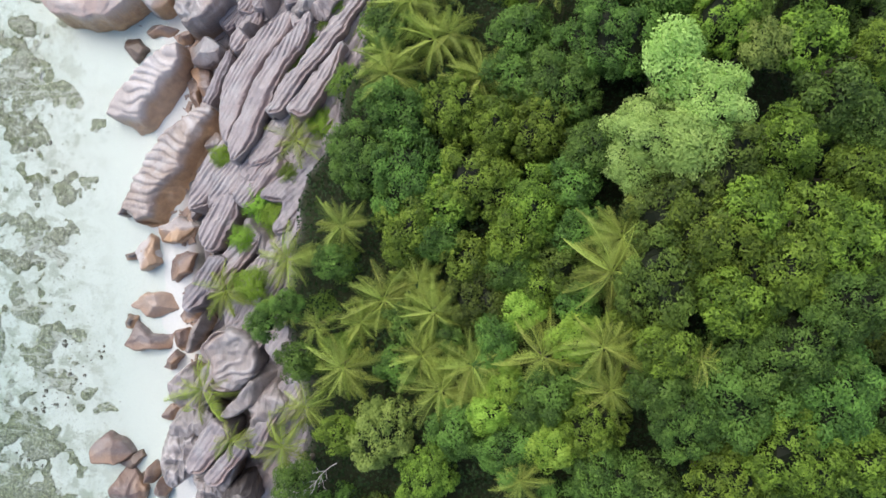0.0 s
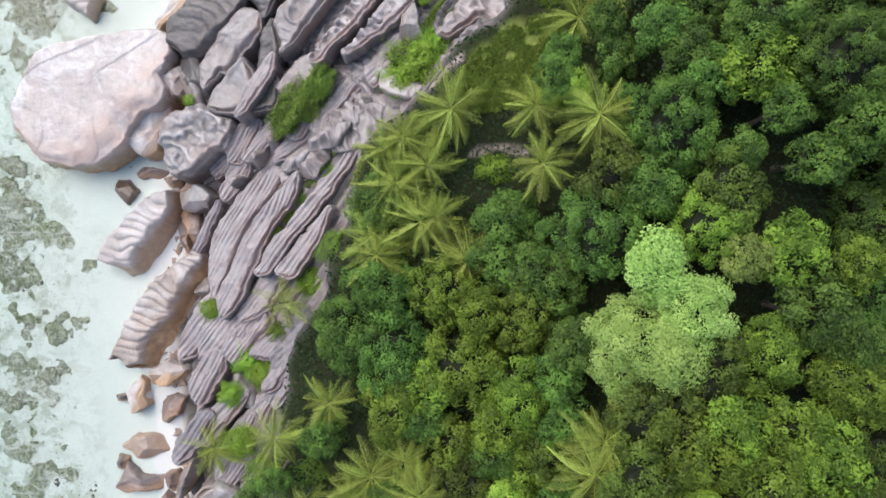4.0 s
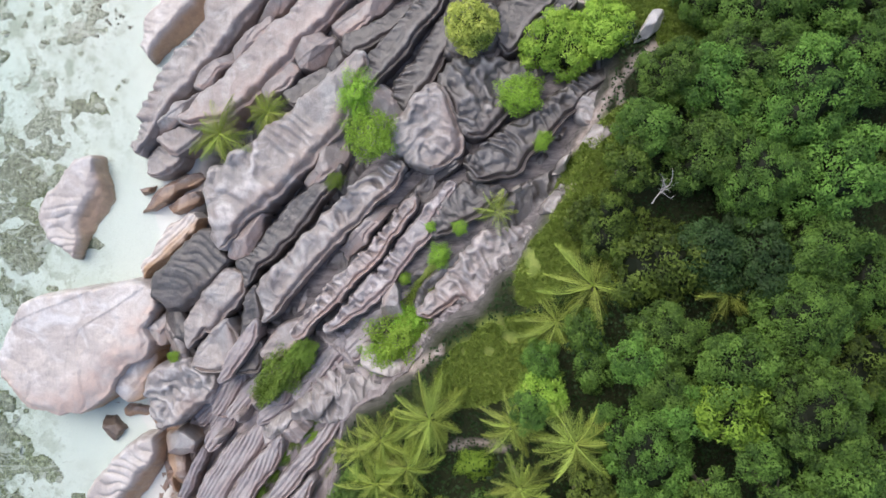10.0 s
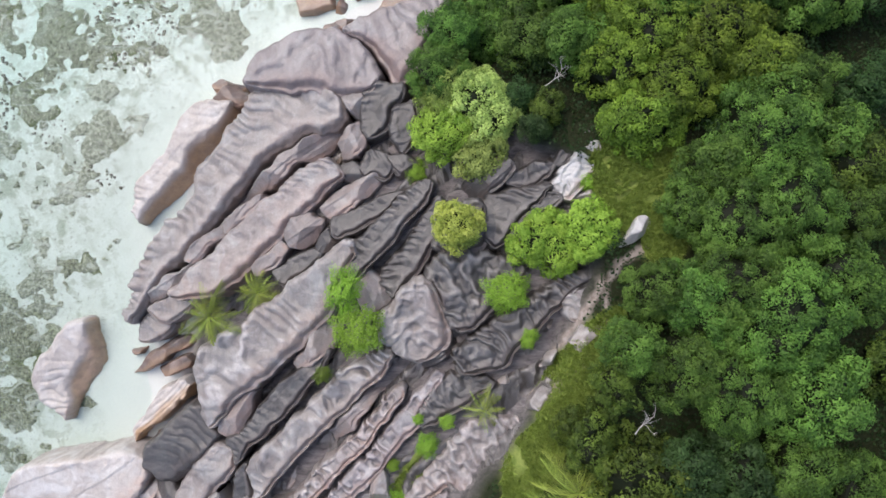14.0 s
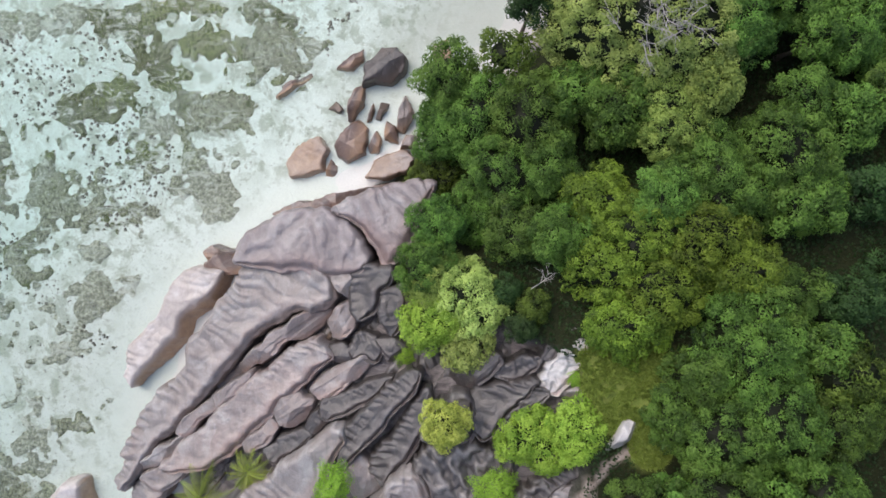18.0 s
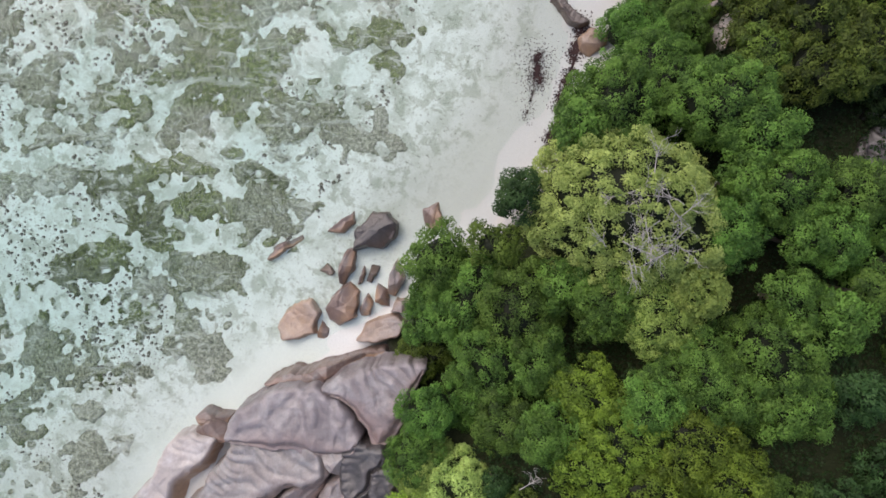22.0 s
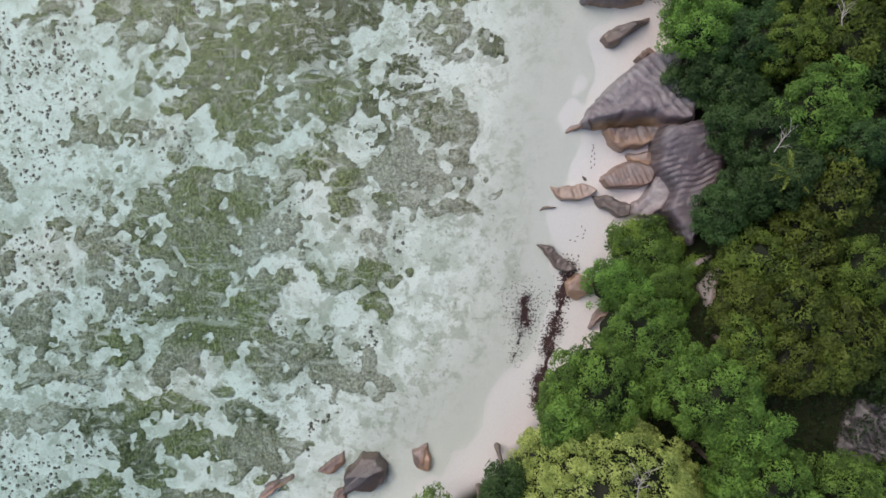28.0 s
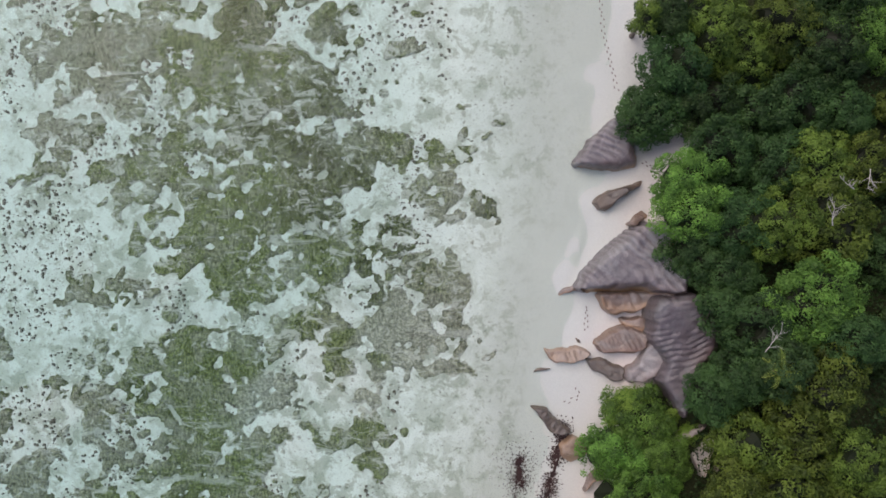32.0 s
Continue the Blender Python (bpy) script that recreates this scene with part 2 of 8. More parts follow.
def growth(name, low, high, glow=0.25, rough=0.55):
    """Leaves: each one between two greens by chance and by its tone, each plant a little different, with some light
    passing through.
    """
    m, nodes, link, surface = shader(name)
    g = nodes.new("ShaderNodeNewGeometry")
    plant = nodes.new("ShaderNodeObjectInfo")
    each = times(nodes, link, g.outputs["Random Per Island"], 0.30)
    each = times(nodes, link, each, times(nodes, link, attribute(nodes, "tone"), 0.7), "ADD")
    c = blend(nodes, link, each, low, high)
    # near-black crown core: inner shade put into the colour
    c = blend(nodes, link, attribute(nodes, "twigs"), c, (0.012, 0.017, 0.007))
    hsv = nodes.new("ShaderNodeHueSaturation")
    hue = nodes.new("ShaderNodeMapRange")
    hue.inputs["To Min"].default_value, hue.inputs["To Max"].default_value = 0.486, 0.507
    link(plant.outputs["Random"], hue.inputs["Value"])
    link(hue.outputs[0], hsv.inputs["Hue"])
    bright = nodes.new("ShaderNodeMapRange")
    bright.inputs["To Min"].default_value, bright.inputs["To Max"].default_value = 0.78, 1.25
    link(plant.outputs["Random"], bright.inputs["Value"])
    link(bright.outputs[0], hsv.inputs["Value"])
    link(c, hsv.inputs["Color"])
    link(hsv.outputs[0], surface.inputs["Base Color"])
    surface.inputs["Roughness"].default_value = rough
    surface.inputs["Specular IOR Level"].default_value = 0.22
    through_leaf = nodes.new("ShaderNodeBsdfTranslucent")
    link(hsv.outputs[0], through_leaf.inputs["Color"])
    both = node(nodes, "ShaderNodeMixShader", Fac=glow)
    link(surface.outputs[0], both.inputs[1])
    link(through_leaf.outputs[0], both.inputs[2])
    link(both.outputs[0], nodes["Material Output"].inputs["Surface"])
    return m


# low greens of the forest crowns are darkened to paint shade between clumps
LEAF = {
    "mid": growth("green_leaf", (0.007, 0.028, 0.005), (0.165, 0.31, 0.054)),
    "dark": growth("deep_green_leaf", (0.005, 0.019, 0.005), (0.062, 0.128, 0.036)),
    "wood": growth("forest_leaf", (0.006, 0.023, 0.005), (0.155, 0.30, 0.052)),
    "lime": growth("lime_leaf", (0.20, 0.30, 0.04), (0.62, 0.72, 0.16)),
    "faded": growth("faded_leaf", (0.13, 0.22, 0.04), (0.49, 0.62, 0.18)),
    "mint": growth("mint_leaf", (0.20, 0.38, 0.07), (0.52, 0.75, 0.22)),
    "olive": growth("olive_leaf", (0.012, 0.036, 0.004), (0.225, 0.355, 0.042)),
    "deep": growth("deep_olive_leaf", (0.007, 0.021, 0.004), (0.145, 0.215, 0.034)),
    "light": growth("yellow_green_leaf", (0.06, 0.115, 0.018), (0.33, 0.43, 0.10)),
    "bright": growth("fresh_leaf", (0.10, 0.24, 0.02), (0.39, 0.60, 0.09)),
    "shrub": growth("shrub_leaf", (0.07, 0.14, 0.02), (0.26, 0.38, 0.07)),
    # undergrowth green with the canopy's shade put into it
    "under": growth("shade_toned_leaf", (0.008, 0.024, 0.007), (0.035, 0.075, 0.018)),
    "palm": growth("palm_leaflet", (0.04, 0.085, 0.011), (0.47, 0.58, 0.12), 0.3, 0.4),
    "grass": growth("grass_blade", (0.20, 0.28, 0.055), (0.48, 0.55, 0.15)),
}


def plain(name, low, high, scale, rough):
    m, nodes, link, surface = shader(name)
    p = position(nodes, link)
    f = ramp(nodes, link, cloud(nodes, link, p, scale, 5, 0.7), 0.3, 0.7)
    link(blend(nodes, link, f, low, high), surface.inputs["Base Color"])
    surface.inputs["Roughness"].default_value = rough
    bumped(nodes, link, surface, f, 0.5, 0.05)
    return m


BARK = plain("bark", (0.10, 0.08, 0.06), (0.22, 0.19, 0.16), 4.0, 0.9)
DEADWOOD = plain("bleached_wood", (0.30, 0.28, 0.26), (0.50, 0.47, 0.44), 3.0, 0.85)
LITTER = plain("leaf_litter", (0.022, 0.012, 0.012), (0.07, 0.036, 0.033), 2.0, 0.9)
DENT = plain("dark_sand", (0.16, 0.13, 0.125), (0.28, 0.23, 0.21), 3.0, 0.9)


def coral():
    """Coral rock and weed under water: grey, olive or dark by share, combed by the current, dusted with sand."""
    m, nodes, link, surface = shader("reef_rock")
    p = position(nodes, link)
    comb = ramp(nodes, link, cloud(nodes, link, position(nodes, link, (5.5, 1.5, 1.0), 8), 1.0, 6, 0.72, 0.5), 0.36, 0.64)
    fleck = ramp(nodes, link, cloud(nodes, link, p, 2.6, 6, 0.8), 0.38, 0.64)
    blotch = ramp(nodes, link, cloud(nodes, link, p, 0.30, 5, 0.65, 0.8), 0.42, 0.58)
    weed = times(nodes, link, attribute(nodes, "weed"), times(nodes, link, blotch, 0.5, "ADD"))
    c = blend(nodes, link, comb, (0.215, 0.215, 0.18), (0.50, 0.49, 0.43))
    c = blend(nodes, link, weed, c, blend(nodes, link, comb, (0.075, 0.105, 0.035), (0.33, 0.375, 0.18)))
    c = blend(nodes, link, times(nodes, link, attribute(nodes, "dark"), times(nodes, link, blotch, 0.45, "ADD")), c, blend(nodes, link, comb, (0.035, 0.05, 0.024), (0.18, 0.205, 0.10)))
    c = blend(nodes, link, times(nodes, link, attribute(nodes, "pale"), 0.7), c, blend(nodes, link, comb, (0.40, 0.41, 0.36), (0.52, 0.53, 0.47)))
    c = blend(nodes, link, fleck, blend(nodes, link, 1.0, c, (0.36, 0.37, 0.34), "MULTIPLY"), blend(nodes, link, 1.0, c, (1.42, 1.42, 1.34), "MULTIPLY"))
    haze = times(nodes, link, ramp(nodes, link, cloud(nodes, link, p, 0.17, 5, 0.62, 1.2), 0.50, 0.70), 0.35)
    c = blend(nodes, link, haze, c, blend(nodes, link, comb, (0.44, 0.45, 0.40), (0.60, 0.60, 0.55)))
    # dark green weed along the rim, doubling as painted shadow of the bank's edge
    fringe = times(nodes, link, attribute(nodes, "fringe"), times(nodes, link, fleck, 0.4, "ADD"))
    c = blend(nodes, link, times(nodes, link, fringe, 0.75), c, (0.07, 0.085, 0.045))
    drift = times(nodes, link, cloud(nodes, link, position(nodes, link, (0.75, 1.25, 1.0), 14), 0.55, 8, 0.74, 0.9), attribute(nodes, "rim"), "ADD")
    dust = ramp(nodes, link, drift, 0.535, 0.61)
    c = blend(nodes, link, times(nodes, link, dust, 0.85), c, blend(nodes, link, fleck, (0.55, 0.56, 0.51), (0.66, 0.67, 0.63)))
    swash = ramp(nodes, link, cloud(nodes, link, position(nodes, link, (0.16, 1.0, 1.0), -9), 0.55, 6, 0.66, 0.5), 0.595, 0.66)
    c = blend(nodes, link, times(nodes, link, swash, 0.5), c, blend(nodes, link, fleck, (0.58, 0.585, 0.55), (0.68, 0.69, 0.65)))
    link(c, surface.inputs["Base Color"])
    surface.inputs["Roughness"].default_value = 0.95
    surface.inputs["Specular IOR Level"].default_value = 0.1
    bumped(nodes, link, surface, times(nodes, link, comb, times(nodes, link, fleck, 0.6), "ADD"), 0.6, 0.15)
    return m


REEF = coral()
LITTER_SEA = plain("dark_rubble", (0.09, 0.085, 0.065), (0.24, 0.22, 0.18), 2.0, 0.9)
EARTH, SEA = earth(), sea()


# ---- makers ----
def sheet(name, verts, faces, material, shares=None, flat=False):
    """A mesh from arrays of places and of corner numbers."""
    me = bpy.data.meshes.new(name)
    verts, faces = np.asarray(verts, np.float32), np.asarray(faces, np.int32)
    me.vertices.add(len(verts))
    me.vertices.foreach_set("co", verts.ravel())
    k = faces.shape[1]
    me.loops.add(faces.size)
    me.loops.foreach_set("vertex_index", faces.ravel())
    me.polygons.add(len(faces))
    me.polygons.foreach_set("loop_start", np.arange(0, faces.size, k, dtype=np.int32))
    me.update(calc_edges=True)
    me.polygons.foreach_set("use_smooth", np.full(len(faces), not flat))
    for key, value in (shares or {}).items():
        me.attributes.new(key, "FLOAT", "POINT").data.foreach_set("value", np.asarray(value, np.float32).ravel())
    me.materials.append(material)
    return me


def grid_faces(nu, nv, closed=False):
    """Quads of nv rows of nu points each."""
    i, j = np.meshgrid(np.arange(nu if closed else nu - 1), np.arange(nv - 1))
    a, b = j * nu + i, j * nu + (i + 1) % nu
    return np.stack([a, b, b + nu, a + nu], -1).reshape(-1, 4)


def part(name, mesh, parent, local, label=""):
    ob = new(name, mesh)
    ob.parent = parent
    ob.matrix_basis = local
    return tagged(ob, label)


def tube(points, radii, sides=6):
    """Places and faces of a tapered round limb."""
    points = [Vector(p) for p in points]
    verts = []
    for k, (p, r) in enumerate(zip(points, radii)):
        way = (points[min(k + 1, len(points) - 1)] - points[max(k - 1, 0)]).normalized()
        side = way.orthogonal().normalized()
        up = way.cross(side)
        verts += [p + r * (math.cos(a) * side + math.sin(a) * up) for a in (2 * math.pi * i / sides for i in range(sides))]
    return np.array([tuple(v) for v in verts]), grid_faces(sides, len(points), True)


# ---- ground and water ----
def ground():
    xs = np.concatenate([[-2500, -900, -300, -120], np.arange(-72, 66.1, 0.55), [90, 150, 400, 1000, 2500]])
    ys = np.concatenate([[-2500, -900, -300, -120], np.arange(-52, 196.1, 0.55), [230, 300, 500, 1000, 2500]])
    x, y = np.meshgrid(xs, ys)
    z, d, crag = ground_z(x, y), inland(x, y), rock_share(x, y)
    u, v = 0.68 * x + 0.73 * y, -0.73 * x + 0.68 * y
    ridge = 1 - np.abs(fbm(u * 0.06, v * 0.42, 0, 3, 11)) * 2
    z = z + crag * (ridge * 0.9 + 0.35 * fbm(u * 0.25, v * 1.1, 0, 3, 13) - 0.3)
    land = smooth(1.0, 4.0, d - 2.0 - 6.0 * smooth(100, 130, y) + 1.2 * fbm(x * 0.3, y * 0.3, 0, 3, 5))
    z = z + land * 0.25 * fbm(x * 0.4, y * 0.4, 0, 3, 3)
    z = z + (1 - land) * 0.06 * fbm(x * 0.25, y * 0.25, 0, 3, 17)
    turf = np.zeros_like(z)
    for cx, cy, rx, ry, turn in MEADOWS:
        c, s = math.cos(radians(turn)), math.sin(radians(turn))
        px, py = c * (x - cx) + s * (y - cy), -s * (x - cx) + c * (y - cy)
        turf = np.maximum(turf, smooth(-0.25, 0.2, 1 - np.hypot(px / rx, py / ry) + 0.4 * fbm(x * 0.5, y * 0.5, 0, 3, 23)))
    trail = np.zeros_like(z)
    for line in TRAILS:
        for a, b in zip(line[:-1], line[1:]):
            a, b = np.array(a), np.array(b)
            f = np.clip(((x - a[0]) * (b - a)[0] + (y - a[1]) * (b - a)[1]) / ((b - a) @ (b - a)), 0, 1)
            far = np.hypot(x - a[0] - f * (b - a)[0], y - a[1] - f * (b - a)[1])
            trail = np.maximum(trail, 1 - smooth(0.1, 0.5, far + 0.3 * fbm(x * 0.7, y * 0.7, 0, 3, 25)))
    film = smooth(3, 15, -d + 5 * fbm(x * 0.08, y * 0.08, 0, 3, 31)) + 0.55 * smooth(2, 6, -d) * smooth(112, 122, y) * (1 - smooth(146, 156, y))
    wet = 1 - smooth(0.0, 0.60, z + 0.05 * fbm(x * 0.2, y * 0.2, 0, 3, 37))
    places = np.stack([x, y, z], -1).reshape(-1, 3)
    me = sheet("ground", places, grid_faces(len(xs), len(ys)), EARTH, {"wet": wet, "soil": land, "crag": crag * (1 - np.maximum(turf, trail)), "turf": turf, "trail": trail, "film": film, "silt": np.maximum((1 - smooth(7, 17, -d + 4 * fbm(x * 0.07, y * 0.07, 0, 3, 33))) * smooth(98, 114, y), 0.5 * (1 - smooth(72, 96, y)))})
    return tagged(new("ground", me), "pale sand shore rising to dark forest soil and grey bedrock", "ground", kind="structure")


def water():
    xs = np.concatenate([[-2500, -900, -300], np.arange(-100, 40.1, 4), [60, 300, 2500]])
    ys = np.concatenate([[-2500, -900, -300], np.arange(-80, 220.1, 4), [300, 900, 2500]])
    x, y = np.meshgrid(xs, ys)
    deep = smooth(0.0, 1.1, -ground_z(x, y))
    me = sheet("water", np.stack([x, y, np.zeros_like(x)], -1).reshape(-1, 3), grid_faces(len(xs), len(ys)), SEA, {"deep": deep})
    ob = tagged(new("water", me), "clear shallow turquoise sea water over white sand", "water", kind="structure")
    ob.visible_shadow = False
    return ob


# ---- boulders ----
STONE_WORDS = {"violet": "dark violet-grey granite slab", "shade": "dark grey granite slab", "rose": "rose-grey banded granite slab", "white": "white bleached granite boulder", "pale": "pale pinkish granite boulder", "tide": "rust-brown tide-stained granite boulder", "amber": "amber-stained granite boulder", "pink": "rose-grey granite boulder",
               "grey": "grey granite slab", "dark": "dark weathered granite slab", "purple": "violet-grey granite boulder"}


def slab_like(flute, low, high):
    return flute >= 0.15 and max(low, high) > 4.5


def rock_relief(x, y):
    """Height of the outcrop between the boulders, and masks to paint shade in its hollows and highlights on its crests:
    saw-tooth ridges along the strike with rain flutes.
    """
    share = rock_share(x, y)
    turn = np.radians(np.interp(y, (20, 45), (53, 46)))
    u, v = np.cos(turn) * x + np.sin(turn) * y, -np.sin(turn) * x + np.cos(turn) * y
    fine = 1 - smooth(30, 44, y)
    saw = (v / (2.6 - 1.1 * fine) + (0.9 + 0.6 * fine) * fbm(u * 0.07, v * 0.12, 0, 3, 111)) % 1.0
    ridge = np.where(saw < 0.8, saw / 0.8, (1 - saw) / 0.2)
    phase = u / 1.25 + 2.1 * vnoise(x * 0.27, y * 0.27, 1.0, 113) + 0.4 * vnoise(x * 0.8, y * 0.8, 2.0, 117)
    swing = np.abs(np.sin(math.pi * phase))
    worm = np.abs(vnoise((u + 1.6 * vnoise(x * 0.3, y * 0.3, 7.0, 126)) * 0.6, (v + 1.6 * vnoise(x * 0.3, y * 0.3, 9.0, 127)) * 0.4, 4.0, 125)) * 1.9
    gully = (0.5 * swing ** 1.2 + 0.9 * smooth(0.2, 0.9, worm)) * (1 - fine) * (0.35 + 0.65 * smooth(-0.35, 0.4, vnoise(x * 0.14, y * 0.14, 5.0, 123)))
    bands = smooth(-0.1, 0.5, vnoise(x * 0.2, y * 0.2, 8.0, 129))
    grain = (1 - np.abs(np.sin(math.pi * (v / 0.5 + 0.9 * vnoise(u * 0.2, v * 0.4, 3.0, 119))))) * (0.25 + 0.75 * bands)
    relief = (0.95 - 0.5 * fine) * ridge - 0.42 * gully * (0.4 + 0.6 * ridge) - 0.09 * fine * grain + 0.5 * fbm(x * 0.18, y * 0.18, 0, 3, 121)
    z = ground_z(x, y) + 0.35 - 0.5 * (1 - fine) + relief - 4.0 * (1 - smooth(0.2, 0.6, share))
    groove_shade = np.clip(0.75 * gully + 0.30 * fine * grain + 0.6 * (0.25 - ridge), 0, 1)
    crest = np.clip(smooth(0.7, 1.0, ridge) * 0.6 + 0.9 * (1 - fine) * (1 - smooth(0.05, 0.35, worm)), 0, 1)
    return share, z, groove_shade, crest


def bedrock(south, north, style):
    """A stretch of the outcrop between the boulders."""
    step = 0.24
    xs, ys = np.arange(-36, 24, step), np.arange(south, north, step)
    x, y = np.meshgrid(xs, ys)
    share, z, groove_shade, crest = rock_relief(x, y)
    faces = grid_faces(len(xs), len(ys))
    faces = faces[(share.ravel()[faces] > 0.25).any(1)]
    used, back = np.unique(faces, return_inverse=True)
    pick = lambda a: a.ravel()[used]
    me = sheet("bedrock", np.stack([x, y, z], -1).reshape(-1, 3)[used], back.reshape(-1, 4), STONE[style], {"groove_shade": pick(groove_shade), "crest": pick(crest), "tide": np.zeros(len(used)), "rill": 0.3 + 0.6 * smooth(30, 44, pick(y))})
    return tagged(new("bedrock", me), "grey fluted granite bedrock between the boulders", "bedrock", kind="structure")


def rubble(name, label, style, seed, many, west, east, south, north, least, most, on_rock):
    """Angular broken blocks strewn in the hollows, lying roughly along the strike."""
    rng = np.random.default_rng(seed)
    y = rng.uniform(south, north, many * 4)
    x = np.interp(y, SHORE_Y, SHORE_X) + rng.uniform(west, east, many * 4)
    share, z, groove_shade, crest = rock_relief(x, y)
    keep = (share > 0.7) & (vnoise(x * 0.2, y * 0.2, 3.0, seed) > -0.15) if on_rock else share < 0.15
    x, y, z = x[keep][:many], y[keep][:many], (z if on_rock else ground_z(x, y))[keep][:many]
    n = len(x)
    long = least + (most - least) * rng.random(n) ** 2.2
    size = np.stack([long, long * rng.uniform(0.16, 0.4, n) * (1.0 if on_rock else 1.8), long * rng.uniform(0.14, 0.28, n)], 1)
    corners = np.array([(a, b, c) for c in (-0.6, 0.25, 0.5) for a, b in ((-0.5, -0.5), (0.5, -0.5), (0.5, 0.5), (-0.5, 0.5))])
    corners[8:, :2] *= 0.72
    block = (corners[None] + rng.uniform(-0.16, 0.16, (n, 12, 3))) * size[:, None, :]
    turn = rng.normal(0.82, 0.14 if on_rock else 1.5, n)
    c, s = np.cos(turn)[:, None], np.sin(turn)[:, None]
    tip = rng.normal(0, 0.25, n)[:, None]
    block = np.stack([c * block[..., 0] - s * block[..., 1], s * block[..., 0] + c * block[..., 1], block[..., 2] + tip * block[..., 0]], -1)
    block += np.stack([x, y, z + 0.12 * long], -1)[:, None, :]
    ring = [(k, (k + 1) % 4, 4 + (k + 1) % 4, 4 + k) for k in range(4)] + [(4 + k, 4 + (k + 1) % 4, 8 + (k + 1) % 4, 8 + k) for k in range(4)] + [(8, 9, 10, 11)]
    faces = (np.array(ring)[None] + 12 * np.arange(n)[:, None, None]).reshape(-1, 4)
    shares = {"groove_shade": np.zeros(12 * n), "crest": np.repeat(rng.uniform(0, 0.4, n), 12), "tide": np.repeat(rng.uniform(0, 0.3 if on_rock else 0.9, n), 12)}
    return tagged(new(name, sheet(name, block.reshape(-1, 3), faces, STONE[style], shares, flat=True)), label, "rubble", kind="stuff")


def boulder(corners, low, high, style, flute):
    """A rounded boulder over a rough plan of corners; its top climbs from low to high along its length; flutes run down from its crest."""
    plan = np.array([[float(v) for v in c.split(",")] for c in corners.split()])
    centre = plan.mean(0)
    blunt = 0.07 if len(plan) <= 5 else 0.14
    for _ in range(2):
        nxt = np.roll(plan, -1, 0)
        plan = np.stack([(1 - blunt) * plan + blunt * nxt, blunt * plan + (1 - blunt) * nxt], 1).reshape(-1, 2)
    step = np.linalg.norm(np.roll(plan, -1, 0) - plan, axis=1)
    around = step.sum()
    count = int(np.clip(around / 0.19, 30, 380))
    at = np.linspace(0, around, count, endpoint=False)
    closed = np.vstack([plan, plan[:1]])
    run = np.concatenate([[0], np.cumsum(step)])
    rim = np.stack([np.interp(at, run, closed[:, k]) for k in (0, 1)], 1)
    way = np.linalg.svd(plan - plan.mean(0), full_matrices=False)[2][0]
    way = way if way[0] > 0 else -way
    along, across = (rim - centre) @ way, (rim - centre) @ np.array([-way[1], way[0]])
    length, width = np.ptp(along), np.ptp(across)
    half = max(0.0, (length - width) / 2 * 0.92)
    middle = (along.max() + along.min()) / 2
    spine = centre + np.outer(np.clip(along, middle - half, middle + half), way) + np.outer(np.full(count, across.mean() * 0.7), [-way[1], way[0]])
    out = rim - spine
    out /= np.linalg.norm(out, axis=1)[:, None] + 1e-6
    rim = rim + out * (0.22 * fbm(rim[:, 0] * 0.9, rim[:, 1] * 0.9, 0, 3, 41))[:, None]
    if slab_like(flute, low, high):
        rim = rim + out * 0.22
    spacing = 0.6 if style == "purple" else 0.8 if style in ("pale", "tide") else 0.95 + 0.45 * min(1.0, width / 7)
    side = np.clip(0.55 + 0.8 * vnoise(rim[:, 0] * 0.22, rim[:, 1] * 0.22, 9.0, 47), 0.15, 1.0)
    if width > 2.5 and max(low, high) > 5:
        side = side * (0.1 + 0.9 * smooth(-0.25, 0.35, across / width * 2))
    fluted = flute >= 0.25 and style in ("pale", "tide", "purple") and max(low, high) < 7
    if fluted and (style == "purple" or not slab_like(flute, low, high)):
        side = np.clip(0.65 + 0.7 * vnoise(rim[:, 0] * 0.3, rim[:, 1] * 0.3, 9.0, 47), 0.25, 1.0)
    rings = int(np.clip(width / 2 / 0.22, 7, 34))
    inset = np.concatenate([[0.0, 0.0, 0.0], np.linspace(0, 1, rings + 1)[1:] ** 1.25])
    z_floor = float(ground_z(*centre)) - 0.8
    z_floor = min(z_floor, float(np.min(ground_z(rim[:, 0], rim[:, 1]))) - 0.3, min(low, high) - 0.6)
    slab = slab_like(flute, low, high)
    lee = smooth(-0.35, 0.45, across / width * 2) if slab else np.full(count, 0.5)
    edge = 0.14 + 0.75 * lee if slab else np.full(count, 0.2 if flute >= 0.15 else 0.45 if width > 7 else 0.26)
    sill = 0.84 - 0.22 * lee if slab else np.full(count, 0.7)
    if slab and style in ("pale", "tide") and max(low, high) < 9:
        sill, edge, side = 0.38 + 0.2 * lee, 0.34 + 0.5 * lee, side * smooth(0.1, 0.6, lee)
    rust = 0.4 + 0.6 * smooth(-0.35, 0.5, out @ np.array([0.7, -0.7]))
    tilt = 0.2 if flute >= 0.15 and max(low, high) > 6 else 0.05
    dice = random.Random(int(abs(centre[0] * 97 + centre[1] * 41) * 10))
    facets = []
    for k in range(4 if flute < 0.15 else 3):
        a = dice.uniform(0, 2 * math.pi) if k else math.atan2(-way[0], way[1]) + dice.uniform(-0.5, 0.5)
        facets.append((math.cos(a), math.sin(a), dice.uniform(0.98, 1.2), dice.uniform(0.35, 0.85) * (0.2 if width > 7 else 1) if flute < 0.15 else dice.uniform(0.05, 0.22) if width > 3 else dice.uniform(0.1, 0.4)))
    verts, groove_shade, tide, crest = [], [], [], []
